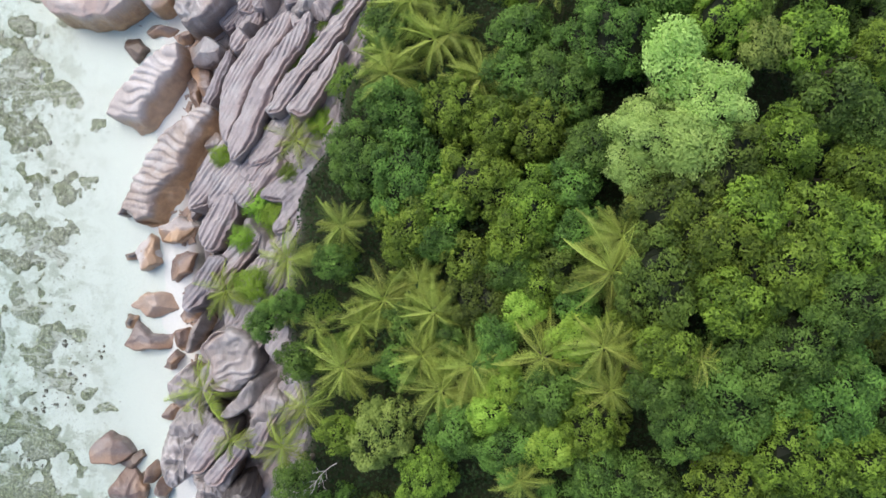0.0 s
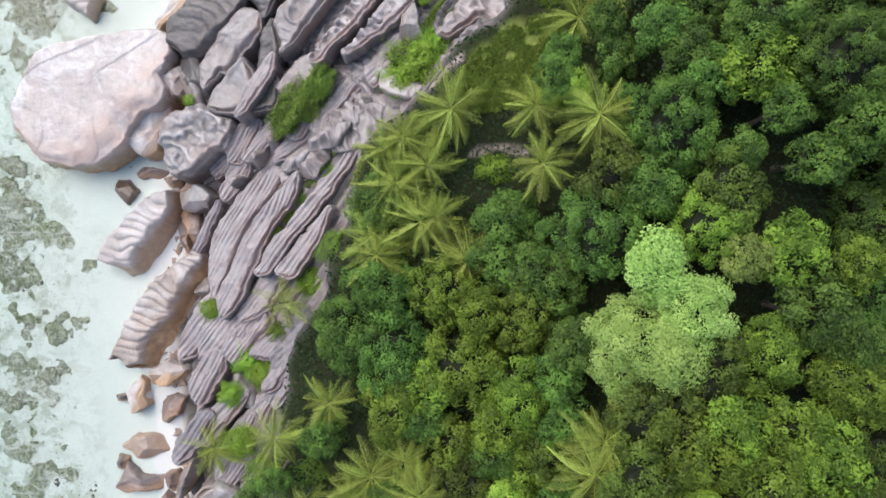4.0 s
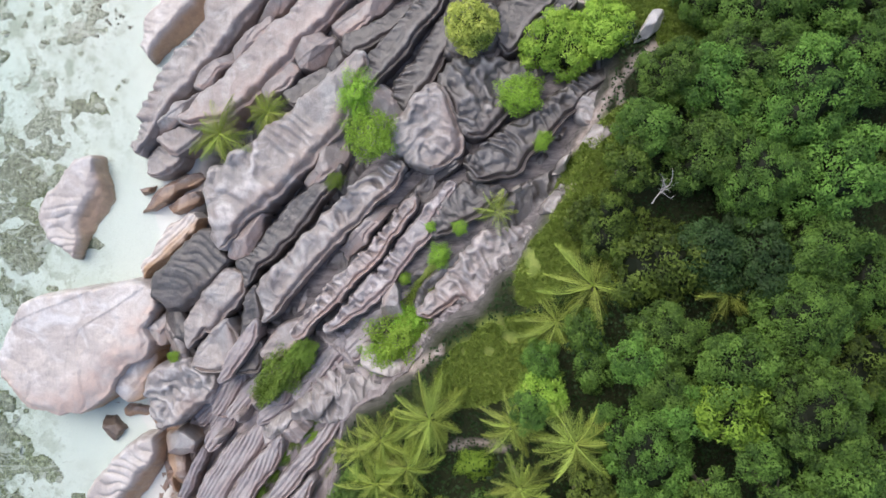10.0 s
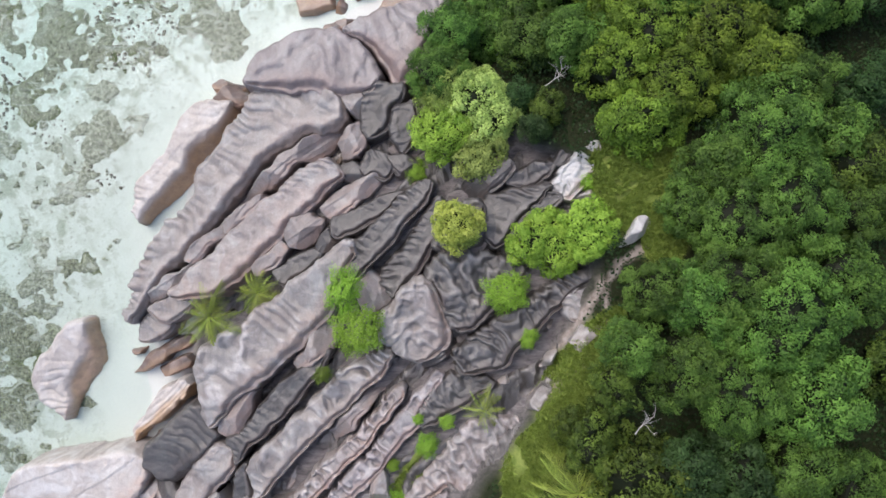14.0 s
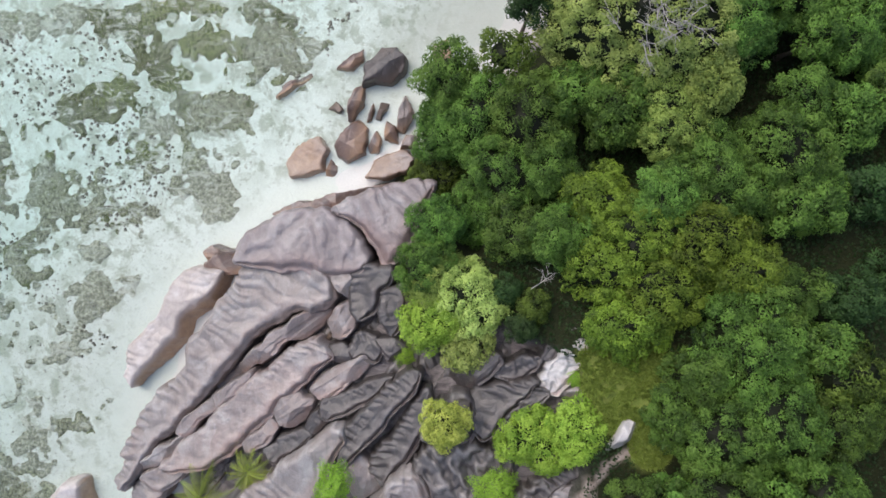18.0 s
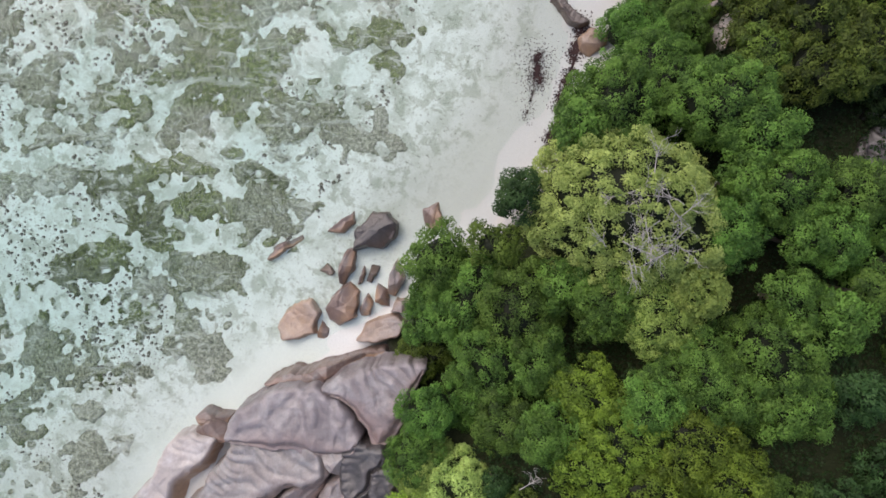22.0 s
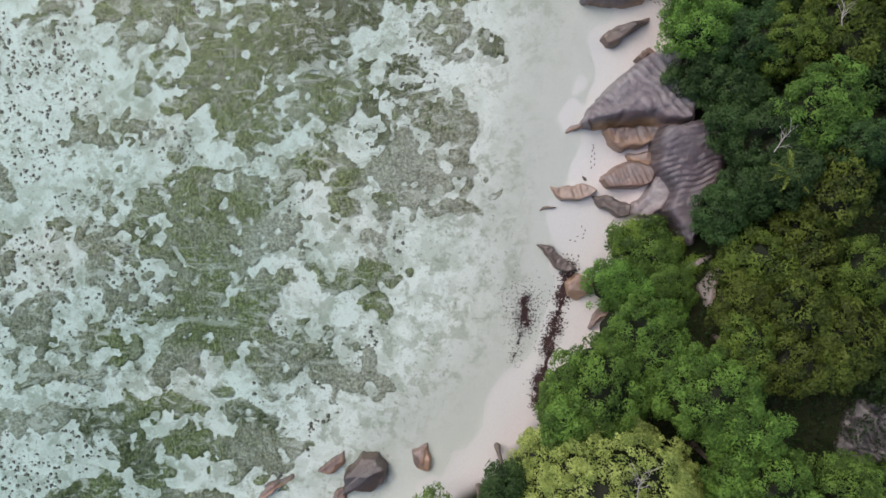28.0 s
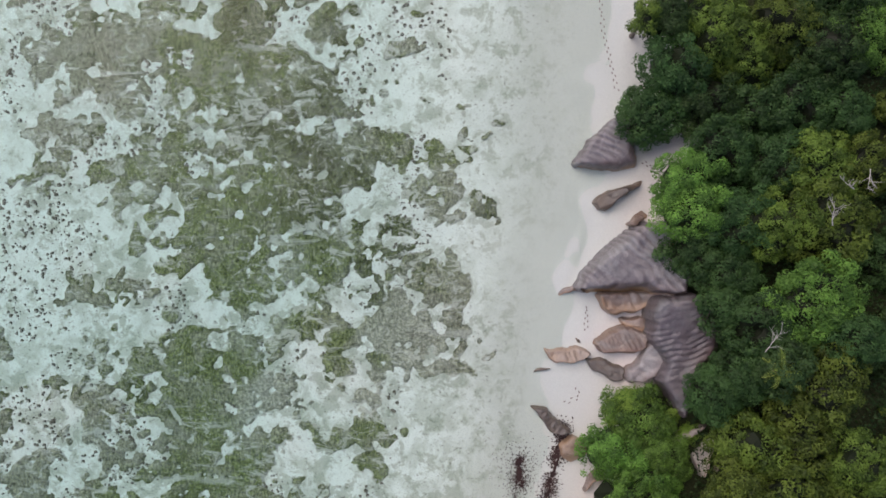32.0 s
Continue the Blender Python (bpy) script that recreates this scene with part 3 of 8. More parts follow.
    for k, s in enumerate(inset):
        h = sill * (0.0, 0.55, 1.0)[k] if k < 3 else sill + (1 - sill) * (1 - (1 - np.clip(s / edge, 0, 1)) ** 2.0) ** (1 / 1.5)
        p = rim + (spine - rim) * s
        place_along, place_across = (p - centre) @ way, (p - centre) @ np.array([-way[1], way[0]])
        waver = 0.95 * vnoise(p[:, 0] * 0.33, p[:, 1] * 0.33, 4.0, 57) + 0.22 * vnoise(p[:, 0] * 1.1, p[:, 1] * 1.1, 4.0, 58)
        waver = waver * (0.62 if fluted else 1.0)
        phase = place_along / spacing + waver + 0.12 * place_across
        swing = np.abs(np.sin(math.pi * phase))
        notch = (0.5 if fluted else 0.55) * swing ** 1.3 * side * (1 - 0.8 * s)
        cut = (0.78 if fluted else 0.85) * swing ** 1.2 * side * ((1 - 0.55 * s) if fluted and (style == "purple" or not slab) else (1 - s) ** 1.2)
        p = p - out * (flute * notch * (2.3 - 1.2 * h))[:, None] - out * (0.25 * (0.35 - np.minimum(h, 0.35)))[:, None]
        share = ((p - centre) @ way - along.min()) / max(length, 1e-6)
        top = low + (high - low) * np.clip(share, 0, 1) - np.clip(tilt * ((p - centre) @ np.array([-way[1], way[0]])), -0.9, 0.9)
        facet = np.ones(count)
        for fx, fy, keep, slope in facets:
            facet = np.minimum(facet, keep - slope * ((p[:, 0] - centre[0]) * fx + (p[:, 1] - centre[1]) * fy) / (width / 2))
        body = min(1.0, (max(low, high) - z_floor) / 3.0)
        z = z_floor + (top - z_floor) * np.minimum(h, 1 - (1 - np.clip(facet, 0.3, 1)) * body)
        bend = 1.5 * vnoise(p[:, 0] * 0.35, p[:, 1] * 0.35, 6.0, 53), 1.5 * vnoise(p[:, 0] * 0.35, p[:, 1] * 0.35, 8.0, 54)
        fold = 1 - np.abs(vnoise((place_along + bend[0]) * 0.95 + 3 * centre[0], (place_across + bend[1]) * 0.33, 0.5, 59) + 0.25 * vnoise(p[:, 0] * 1.2, p[:, 1] * 1.2, 2.5, 60)) * 1.9
        relief = h * ((0.5 if fluted else 2.0) * flute * (fold - 0.6) + 0.11 * fbm(p[:, 0] * 0.5, p[:, 1] * 0.5, z, 3, 61)) - 2.3 * flute * cut * h
        z = z + relief * min(1.0, (max(low, high) - z_floor) / 2)
        verts.append(np.column_stack([p, z]))
        # mask for the shade painted into flutes and folds
        groove_shade.append(np.clip(cut * min(1.0, flute * 4) * 0.7 + (0.3 if fluted else 1.5) * (0.5 - fold) * min(1.0, flute * 4), 0, 1))
        # mask for the highlight painted along fold and flute ridges
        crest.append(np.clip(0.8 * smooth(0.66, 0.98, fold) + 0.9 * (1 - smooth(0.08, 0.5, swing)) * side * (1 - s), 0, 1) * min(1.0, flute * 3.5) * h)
        tide.append(rust * (1 - smooth(1.3, 4.2, z + 0.9 * fbm(p[:, 0] * 0.5, p[:, 1] * 0.5, z, 3, 67) + 5.0 * max(s - 0.12, 0.0))))
    verts = np.concatenate(verts)
    base = np.array([centre[0], centre[1], z_floor])
    me = sheet("boulder", verts - base, grid_faces(count, len(inset), True), STONE[style], {"groove_shade": np.concatenate(groove_shade), "tide": np.concatenate(tide), "crest": np.concatenate(crest), "rill": np.full(len(verts), min(1.0, max(flute - 0.07, 0.04) * 4.5) * {"pale": 0.55, "tide": 0.4 if flute >= 0.15 else 1.6, "purple": 0.2}.get(style, 1.0))})
    ob = new("boulder", me)
    ob.location = base
    ground_here = float(ground_z(*centre))
    words = STONE_WORDS[style] + (" with deep rain flutes" if flute >= 0.3 else " with shallow grooves" if flute >= 0.15 else ", smooth and rounded")
    words += " in shallow water" if ground_here < 0.1 else " on white sand" if ground_here < 1.2 else " on the rocky slope"
    return tagged(ob, words, "boulder", "granite boulders of the shore")


def slab(corners, low, high, style, flute, spacing, form):
    """A tilted slab over a plan of corners: a rounded crest along its south-east edge, a long back falling to the north-west.
    form: t rain flutes down the back, m winding runnels, w wide ribs over all of it, b thin beds along it, s smooth."""
    plan = np.array([[float(v) for v in c.split(",")] for c in corners.split()])
    blunt = 0.05 if form == "s" and len(plan) < 9 else 0.12
    for _ in range(2):
        nxt = np.roll(plan, -1, 0)
        plan = np.stack([(1 - blunt) * plan + blunt * nxt, blunt * plan + (1 - blunt) * nxt], 1).reshape(-1, 2)
    centre = plan.mean(0)
    way = np.linalg.svd(plan - centre, full_matrices=False)[2][0]
    way = way if way[0] > 0 else -way
    back = np.array([-way[1], way[0]])
    width = np.ptp((plan - centre) @ back)
    cell = 0.14 if width > 4.5 else 0.10
    lo_x, lo_y = plan.min(0) - 0.6
    hi_x, hi_y = plan.max(0) + 0.6
    xs, ys = np.arange(lo_x, hi_x, cell), np.arange(lo_y, hi_y, cell)
    x, y = np.meshgrid(xs, ys)
    px = x + 0.22 * vnoise(x * 0.8, y * 0.8, 1.0, 201) + 0.08 * vnoise(x * 2.3, y * 2.3, 2.0, 202)
    py = y + 0.22 * vnoise(x * 0.8, y * 0.8, 3.0, 203) + 0.08 * vnoise(x * 2.3, y * 2.3, 4.0, 204)
    area = 0.5 * np.sum(plan[:, 0] * np.roll(plan[:, 1], -1) - np.roll(plan[:, 0], -1) * plan[:, 1])
    d_back, d_front = np.full(x.shape, 99.0), np.full(x.shape, 99.0)
    odd = np.zeros(x.shape, bool)
    for a, b in zip(plan, np.roll(plan, -1, 0)):
        e = b - a
        f = np.clip(((px - a[0]) * e[0] + (py - a[1]) * e[1]) / (e @ e + 1e-9), 0, 1)
        d = np.hypot(px - a[0] - f * e[0], py - a[1] - f * e[1])
        outward = (np.array([e[1], -e[0]]) * np.sign(area)) @ back
        if outward > 0:
            d_back = np.minimum(d_back, d)
        else:
            d_front = np.minimum(d_front, d)
        if abs(e[1]) > 1e-9:
            odd ^= ((a[1] > py) != (b[1] > py)) & (px < e[0] * (py - a[1]) / e[1] + a[0])
    d = np.where(odd, 1, -1) * np.minimum(d_back, d_front)
    u, v = (x - centre[0]) * way[0] + (y - centre[1]) * way[1], (x - centre[0]) * back[0] + (y - centre[1]) * back[1]
    reach = (plan - centre) @ way
    share = np.clip((u - reach.min()) / np.ptp(reach), 0, 1)
    lean = d_front / (d_front + d_back + 1e-6)
    bend = 2.2 * vnoise(x * 0.12, y * 0.11, 5.0 + centre[1], 205) + 0.55 * vnoise(x * 0.34, y * 0.34, 6.0, 206) + 0.12 * vnoise(x * 0.9, y * 0.9, 6.0, 216)
    phase = (u + 0.4 * v) / spacing + bend
    patchy = np.clip(0.5 + 1.2 * vnoise(x * 0.13, y * 0.13, 7.0, 207), 0.10, 1.0) * np.clip(0.75 + 0.6 * vnoise(np.round(phase) * 0.73, 0 * x, 3.0, 217), 0.25, 1.0)
    swing = np.abs(np.sin(math.pi * phase))
    wu, wv = u + 1.3 * vnoise(x * 0.33, y * 0.33, 8.0, 208), v + 1.3 * vnoise(x * 0.33, y * 0.33, 9.0, 209)
    vein = np.abs(vnoise(wu * 0.95 / spacing, wv * 0.5 / spacing, 3.0 + centre[0], 210) + 0.35 * vnoise(wu * 1.9 / spacing, wv * 1.1 / spacing, 1.0, 211))
    # cut is the relief; crest masks the painted ridge highlights
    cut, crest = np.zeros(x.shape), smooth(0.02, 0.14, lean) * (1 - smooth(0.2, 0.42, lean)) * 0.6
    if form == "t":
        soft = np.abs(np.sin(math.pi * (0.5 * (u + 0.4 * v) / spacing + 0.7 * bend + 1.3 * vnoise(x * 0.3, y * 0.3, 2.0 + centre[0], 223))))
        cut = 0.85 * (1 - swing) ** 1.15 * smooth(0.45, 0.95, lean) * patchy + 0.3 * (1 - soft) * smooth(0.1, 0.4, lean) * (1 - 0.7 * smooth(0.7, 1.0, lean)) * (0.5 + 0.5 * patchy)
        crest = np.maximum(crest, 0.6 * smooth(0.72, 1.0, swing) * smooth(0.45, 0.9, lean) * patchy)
    elif form == "w":
        bow = (u + 0.4 * v) / spacing + 0.5 * bend + 0.9 * vnoise(x * 0.45, y * 0.45, 6.0 + centre[0], 226)
        swing = np.abs(np.sin(math.pi * bow))
        patchy = np.clip(0.5 + 1.3 * vnoise(x * 0.3, y * 0.3, 7.0 + centre[1], 227), 0.1, 1.0)
        cut = (1 - swing) ** 1.8 * (0.12 + 0.88 * patchy) * smooth(0.05, 0.3, lean)
        crest = 0.5 * smooth(0.6, 1.0, swing) * (0.2 + 0.8 * patchy)
    elif form == "b":
        cut = (1 - np.abs(np.sin(math.pi * (v / spacing + 0.6 * bend + 0.5 * vnoise(u * 0.25, v * 0.9, 1.0, 225))))) ** 1.3 * (0.25 + 0.75 * patchy)
        crest = 0.7 * (1 - cut)
    elif form == "m":
        su, sv = u / spacing, v / spacing
        curl = 0.62 * su + 0.2 * sv + 2.3 * vnoise(su * 0.34, sv * 0.26, centre[0], 219) + 0.8 * vnoise(su * 0.8, sv * 0.55, centre[1], 220) + 0.25 * vnoise(su * 1.9, sv * 1.4, 2.0, 221)
        fold = np.abs(np.sin(math.pi * curl))
        uneven = np.clip(0.6 + 1.1 * vnoise(su * 0.3, sv * 0.3, 4.0 + centre[0], 222), 0.15, 1.0)
        cut = (0.62 * (1 - fold) ** 0.8 * uneven + 0.38 * smooth(0.1, 0.6, vein)) * (0.2 + 0.8 * smooth(0.1, 0.45, lean))
        crest = np.maximum(0.3 * crest, smooth(0.7, 1.0, fold) * (0.3 + 0.7 * uneven) * (1 - smooth(0.2, 0.5, vein)))
    d = d + (0.42 if form == "b" and min(low, high) > 4 else 0.38 if min(low, high) > 6 else 0.22 if min(low, high) > 3 else -0.06) - 1.2 * flute * cut * smooth(0.5, 0.95, lean)
    floor = max(float(np.min(ground_z(plan[:, 0], plan[:, 1]))) - 0.6, min(low, high) - 5.0)
    floor = min(floor, min(low, high) - 1.6) if min(low, high) > 2.2 else -0.7
    top = low + (high - low) * share + 0.35 * fbm(x * 0.22, y * 0.22, 2.0, 3, 212) * min(1.0, width / 4)
    top = top - (0.06 if form in "mws" else 0.20) * np.clip(d_front, 0, 6) * smooth(0.12, 0.5, lean) - (0.8 if form != "s" else 0.5) * min(1.0, width / 5) * (1 - smooth(0.0, 0.2, lean)) ** 2
    face = 1 - smooth(0.0, 0.40, lean + 0.12 * vnoise(x * 0.4, y * 0.4, 3.0, 224))
    if style in ("pale", "amber", "purple") and form in "tw":
        top = top - 0.5 * (np.mean((low, high)) - floor) * face ** (2.6 if style == "purple" else 1.3)
    if form == "s":
        dice = random.Random(int(abs(centre[0] * 97 + centre[1] * 41) * 10))
        for k in range(4):
            a = dice.uniform(0, 2 * math.pi)
            top = np.minimum(top, max(low, high) + dice.uniform(-0.1, 0.15) - dice.uniform(0.25, 1.0) * min(1.0, 3 / width) * ((x - centre[0]) * math.cos(a) + (y - centre[1]) * math.sin(a)) - 0.12 * dice.random())
        top = np.maximum(top, floor + 0.35 * (min(low, high) - floor))
    edge = np.clip(0.2 + 0.14 * width, 0.3, 0.9) * (0.35 + 0.8 * lean) * (0.45 if form == "s" else 0.62)
    drop = min(0.7, 0.2 * (np.mean((low, high)) - floor)) * (1 - np.clip(d / edge, 0, 1)) ** 2
    swell = 0.28 * min(1.0, width / 4) * vnoise((u + 0.4 * v) * 0.38, v * 0.12, centre[0], 218)
    z = top - drop + swell - flute * {"m": 1.9, "w": 1.5}.get(form, 2.0) * cut * smooth(-0.1, 0.5, d) + 0.09 * fbm(x * 1.3, y * 1.3, 3.0, 4, 213)
    z = z + (0.10 if form == "s" else 0.05) * np.round(2.4 * fbm(u * 0.05 + centre[0], v * 0.35 / max(width / 4, 0.6), 5.0, 2, 214))
    z = floor + (z - floor) * smooth(-0.30 if width > 4.5 else -0.16, 0.03, d)
    faces = grid_faces(len(xs), len(ys))
    faces = faces[(d.ravel()[faces] > (-0.32 if width > 4.5 else -0.18)).any(1)]
    used, again = np.unique(faces, return_inverse=True)
    base = np.array([centre[0], centre[1], floor])
    stain = (1 - smooth(2.2, 4.4, z + 0.9 * fbm(x * 0.5, y * 0.5, 0, 3, 215))) * (1 - smooth(0.3, 0.6, lean)) if style in ("pale", "tide", "amber") and form not in "tw" else 0.95 * smooth(*((0.7, 0.95) if style == "purple" else (0.25, 0.7)), face) if style in ("pale", "amber", "purple") and form in "tw" else (1 - smooth(0.8, 2.4, z)) * (0.25 if style == "dark" else 0.6)
    # first mask paints shade into the cuts and round the slab's rim
    shares = {"groove_shade": {"w": 0.45, "m": 0.85}.get(form, 0.8) * cut * min(1.0, 2.2 * flute) + 0.5 * (1 - smooth(-0.3, 0.05, d)), "crest": crest * min(1.0, 2.5 * flute + 0.2), "tide": np.clip(stain, 0, 1), "rill": np.zeros(x.shape), "rind": 1 - smooth(0.12, 0.4, lean), "wash": smooth(0.2, 0.55, lean)}
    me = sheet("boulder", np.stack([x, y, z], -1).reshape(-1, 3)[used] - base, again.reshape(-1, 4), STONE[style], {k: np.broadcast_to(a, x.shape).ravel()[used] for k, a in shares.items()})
    ob = new("boulder", me)
    ob.location = base
    words = STONE_WORDS[style] + {"t": " with deep rain flutes", "m": " with winding runnels", "w": " with wide shallow ribs", "b": " with thin wavy beds", "s": ", smooth and rounded"}[form]
    return tagged(ob, words + (" on white sand" if low < 3 else " on the rocky slope"), "boulder", "granite slabs of the outcrop")


# ---- plants ----
def leaf_quads(rng, spots, outward, size, spread=0.7):
    """Diamond leaves at the spots, facing roughly outward."""
    n = len(spots)
    facing = outward + spread * rng.normal(size=(n, 3))
    facing /= np.linalg.norm(facing, axis=1)[:, None]
    side = np.cross(facing, rng.normal(size=(n, 3)))
    side /= np.linalg.norm(side, axis=1)[:, None] + 1e-9
    tip = np.cross(facing, side)
    long = size * rng.uniform(0.7, 1.25, (n, 1))
    wide = long * 0.36
    droop = -0.12 * long * np.array([0, 0, 1.0])
    verts = np.stack([spots - tip * long * 0.5, spots + side * wide, spots + tip * long * 0.5 + droop, spots - side * wide], 1).reshape(-1, 3)
    return verts, np.arange(4 * n).reshape(-1, 4)


CROWN_FORM = {  # leaf length, clump radius, how far the crown is lobed, how open it is
    "mid": (0.21, 0.80, 0.32, 0.12), "wood": (0.20, 0.75, 0.28, 0.10), "dark": (0.22, 0.80, 0.30, 0.12), "olive": (0.22, 0.72, 0.32, 0.15), "deep": (0.23, 0.72, 0.36, 0.18),
    "mint": (0.19, 1.05, 0.24, 0.0), "light": (0.22, 0.75, 0.24, 0.06), "faded": (0.22, 0.75, 0.18, 0.06), "lime": (0.20, 0.60, 0.16, 0.0), "bright": (0.22, 0.75, 0.2, 0.0)}


def crown_mesh(kind, radius, seed):
    """A domed, lobed crown: leafy clumps of many sizes over a near-black core, whose colour paints the shade in the
    gaps between them.
    """
    rng = np.random.default_rng(seed)
    leaf, clump, lobed, bare = CROWN_FORM[kind]
    heavy = 1.0
    n = int(5.2 * (radius / clump) ** 2)
    k = np.arange(n) + 0.5
    up = 1 - 1.25 * k / n
    turn = 2.399963 * k + rng.uniform(0, 0.7, n)
    flat = np.sqrt(np.maximum(1 - up * up, 0))
    way = np.stack([flat * np.cos(turn), flat * np.sin(turn), up], -1) + rng.normal(0, 0.35 * clump / radius, (n, 3))
    way /= np.linalg.norm(way, axis=1)[:, None]
    shape = 1 + lobed * (1.5 * vnoise(way[:, 0] * 1.7, way[:, 1] * 1.7, way[:, 2] * 1.7, seed) + 0.9 * vnoise(way[:, 0] * 3.6, way[:, 1] * 3.6, way[:, 2] * 3.6, seed + 50))
    reach = (radius - 0.7 * clump) * np.clip(shape, 0.55, 1.25) * (1 - 0.16 * rng.random(n) ** 2)
    centres = way * reach[:, None] * np.array([1, 1, heavy])
    keep = rng.random(n) > bare
    centres, way, n = centres[keep], way[keep], int(keep.sum())
    sizes = clump * rng.uniform(0.6, 1.3, n)
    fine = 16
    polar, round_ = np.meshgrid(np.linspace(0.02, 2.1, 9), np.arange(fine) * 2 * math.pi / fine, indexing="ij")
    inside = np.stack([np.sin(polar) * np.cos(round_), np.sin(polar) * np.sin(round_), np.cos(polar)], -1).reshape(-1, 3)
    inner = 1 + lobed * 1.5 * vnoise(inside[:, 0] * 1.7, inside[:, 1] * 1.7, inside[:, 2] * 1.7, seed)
    # core dome, coloured near black to stand for shade behind the clumps
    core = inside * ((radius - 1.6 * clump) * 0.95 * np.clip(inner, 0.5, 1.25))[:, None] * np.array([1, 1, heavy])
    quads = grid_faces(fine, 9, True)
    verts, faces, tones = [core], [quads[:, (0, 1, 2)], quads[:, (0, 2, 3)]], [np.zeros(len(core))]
    many = np.maximum((5.4 * sizes ** 2 / leaf ** 2 * 1.25).astype(int), 12)
    which = np.repeat(np.arange(n), many)
    spray = rng.normal(size=(len(which), 3)) + 0.55 * way[which] + np.array([0, 0, 0.35])
    spray /= np.linalg.norm(spray, axis=1)[:, None]
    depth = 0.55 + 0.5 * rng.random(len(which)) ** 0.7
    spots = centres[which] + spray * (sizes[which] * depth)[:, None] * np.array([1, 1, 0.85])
    facing = spray + np.array([0, 0, 0.45]) + 0.32 * rng.normal(size=spray.shape)
    facing /= np.linalg.norm(facing, axis=1)[:, None]
    side = np.cross(facing, rng.normal(size=spray.shape))
    side /= np.linalg.norm(side, axis=1)[:, None] + 1e-9
    tip = np.cross(facing, side)
    long = leaf * rng.uniform(0.7, 1.35, (len(which), 1))
    leaves = np.stack([spots - tip * long * 0.5 + side * long * 0.33, spots - tip * long * 0.5 - side * long * 0.33, spots + tip * long * 0.75], 1).reshape(-1, 3)
    verts.append(leaves)
    faces.append(np.arange(len(leaves)).reshape(-1, 3) + len(core))
    # random tone per clump; deeper leaves darker, as shade painted into the clump
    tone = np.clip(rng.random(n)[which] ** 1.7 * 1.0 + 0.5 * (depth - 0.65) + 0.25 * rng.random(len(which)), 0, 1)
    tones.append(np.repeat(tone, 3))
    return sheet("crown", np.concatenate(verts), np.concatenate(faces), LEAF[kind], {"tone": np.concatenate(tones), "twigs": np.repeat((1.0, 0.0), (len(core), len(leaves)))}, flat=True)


def limb_mesh(seed, length, thick, sides=6):
    rng = random.Random(seed)
    pts, p = [], Vector((0, 0, 0))
    bend = Vector((rng.uniform(-0.1, 0.1), rng.uniform(-0.1, 0.1), 0))
    for k in range(6):
        pts.append(p.copy())
        p = p + Vector((bend.x * rng.uniform(0.2, 1.6), bend.y * rng.uniform(0.2, 1.6), 1)) * length / 5
    v, f = tube(pts, [thick * (1.35 if k == 0 else 1 - 0.13 * k) for k in range(6)], sides)
    return sheet("limb", v, f, BARK)


TRUNKS = [limb_mesh(k, 1.0, 0.035, 8) for k in range(4)]
BOUGHS = [limb_mesh(20 + k, 1.0, 0.03) for k in range(4)]
CROWNS = {}
TREE_WORDS = {"mint": "tall tree with a dense mint-green crown", "faded": "broad tree with a thinning pale green crown", "lime": "small tree with a lime-green airy crown", "wood": "broadleaf tree with a full green crown", "mid": "broadleaf tree with a dense green crown", "dark": "broadleaf tree with a deep green shaded crown", "olive": "broadleaf tree with a clumpy olive-green crown",
              "deep": "broadleaf tree with a dark clumpy olive crown", "light": "tall tree with a pale yellow-green crown", "bright": "small tree with a fresh bright green crown"}


def tree(x, y, top, radius, kind):
    rng = random.Random(int(x * 71 + y * 137 + 5000))
    size = min((2.4, 3.6, 5.0, 6.6, 9.2), key=lambda s: abs(s - radius))
    key = (kind, size, rng.randrange(2))
    if key not in CROWNS:
        CROWNS[key] = crown_mesh(kind, size, 100 + len(CROWNS))
    k = radius / size
    floor = float(ground_z(x, y))
    centre = top - radius
    height = max(centre - floor, 1.5)
    root = tagged(new("tree"), TREE_WORDS[kind] + (" on the slope" if floor > 3 else " by the beach"), "tree", "trees of the forest")
    root.matrix_basis = pose(x, y, floor - 0.15, 0, 0, rng.uniform(0, 360))
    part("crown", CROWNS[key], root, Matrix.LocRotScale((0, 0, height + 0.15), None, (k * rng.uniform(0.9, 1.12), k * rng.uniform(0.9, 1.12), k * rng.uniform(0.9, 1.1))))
    part("trunk", TRUNKS[rng.randrange(4)], root, Matrix.LocRotScale((0, 0, 0), None, (6 + radius, 6 + radius, height + 0.3)), "grey-brown bark trunk")
    for j in range(4):
        m = pose(0, 0, height * 0.62, rng.uniform(35, 55), 0, 90 * j + rng.uniform(-25, 25)) @ Matrix.Diagonal((4 + radius * 0.5, 4 + radius * 0.5, radius * 0.75, 1))
        part("limb", BOUGHS[rng.randrange(4)], root, m)
    return root


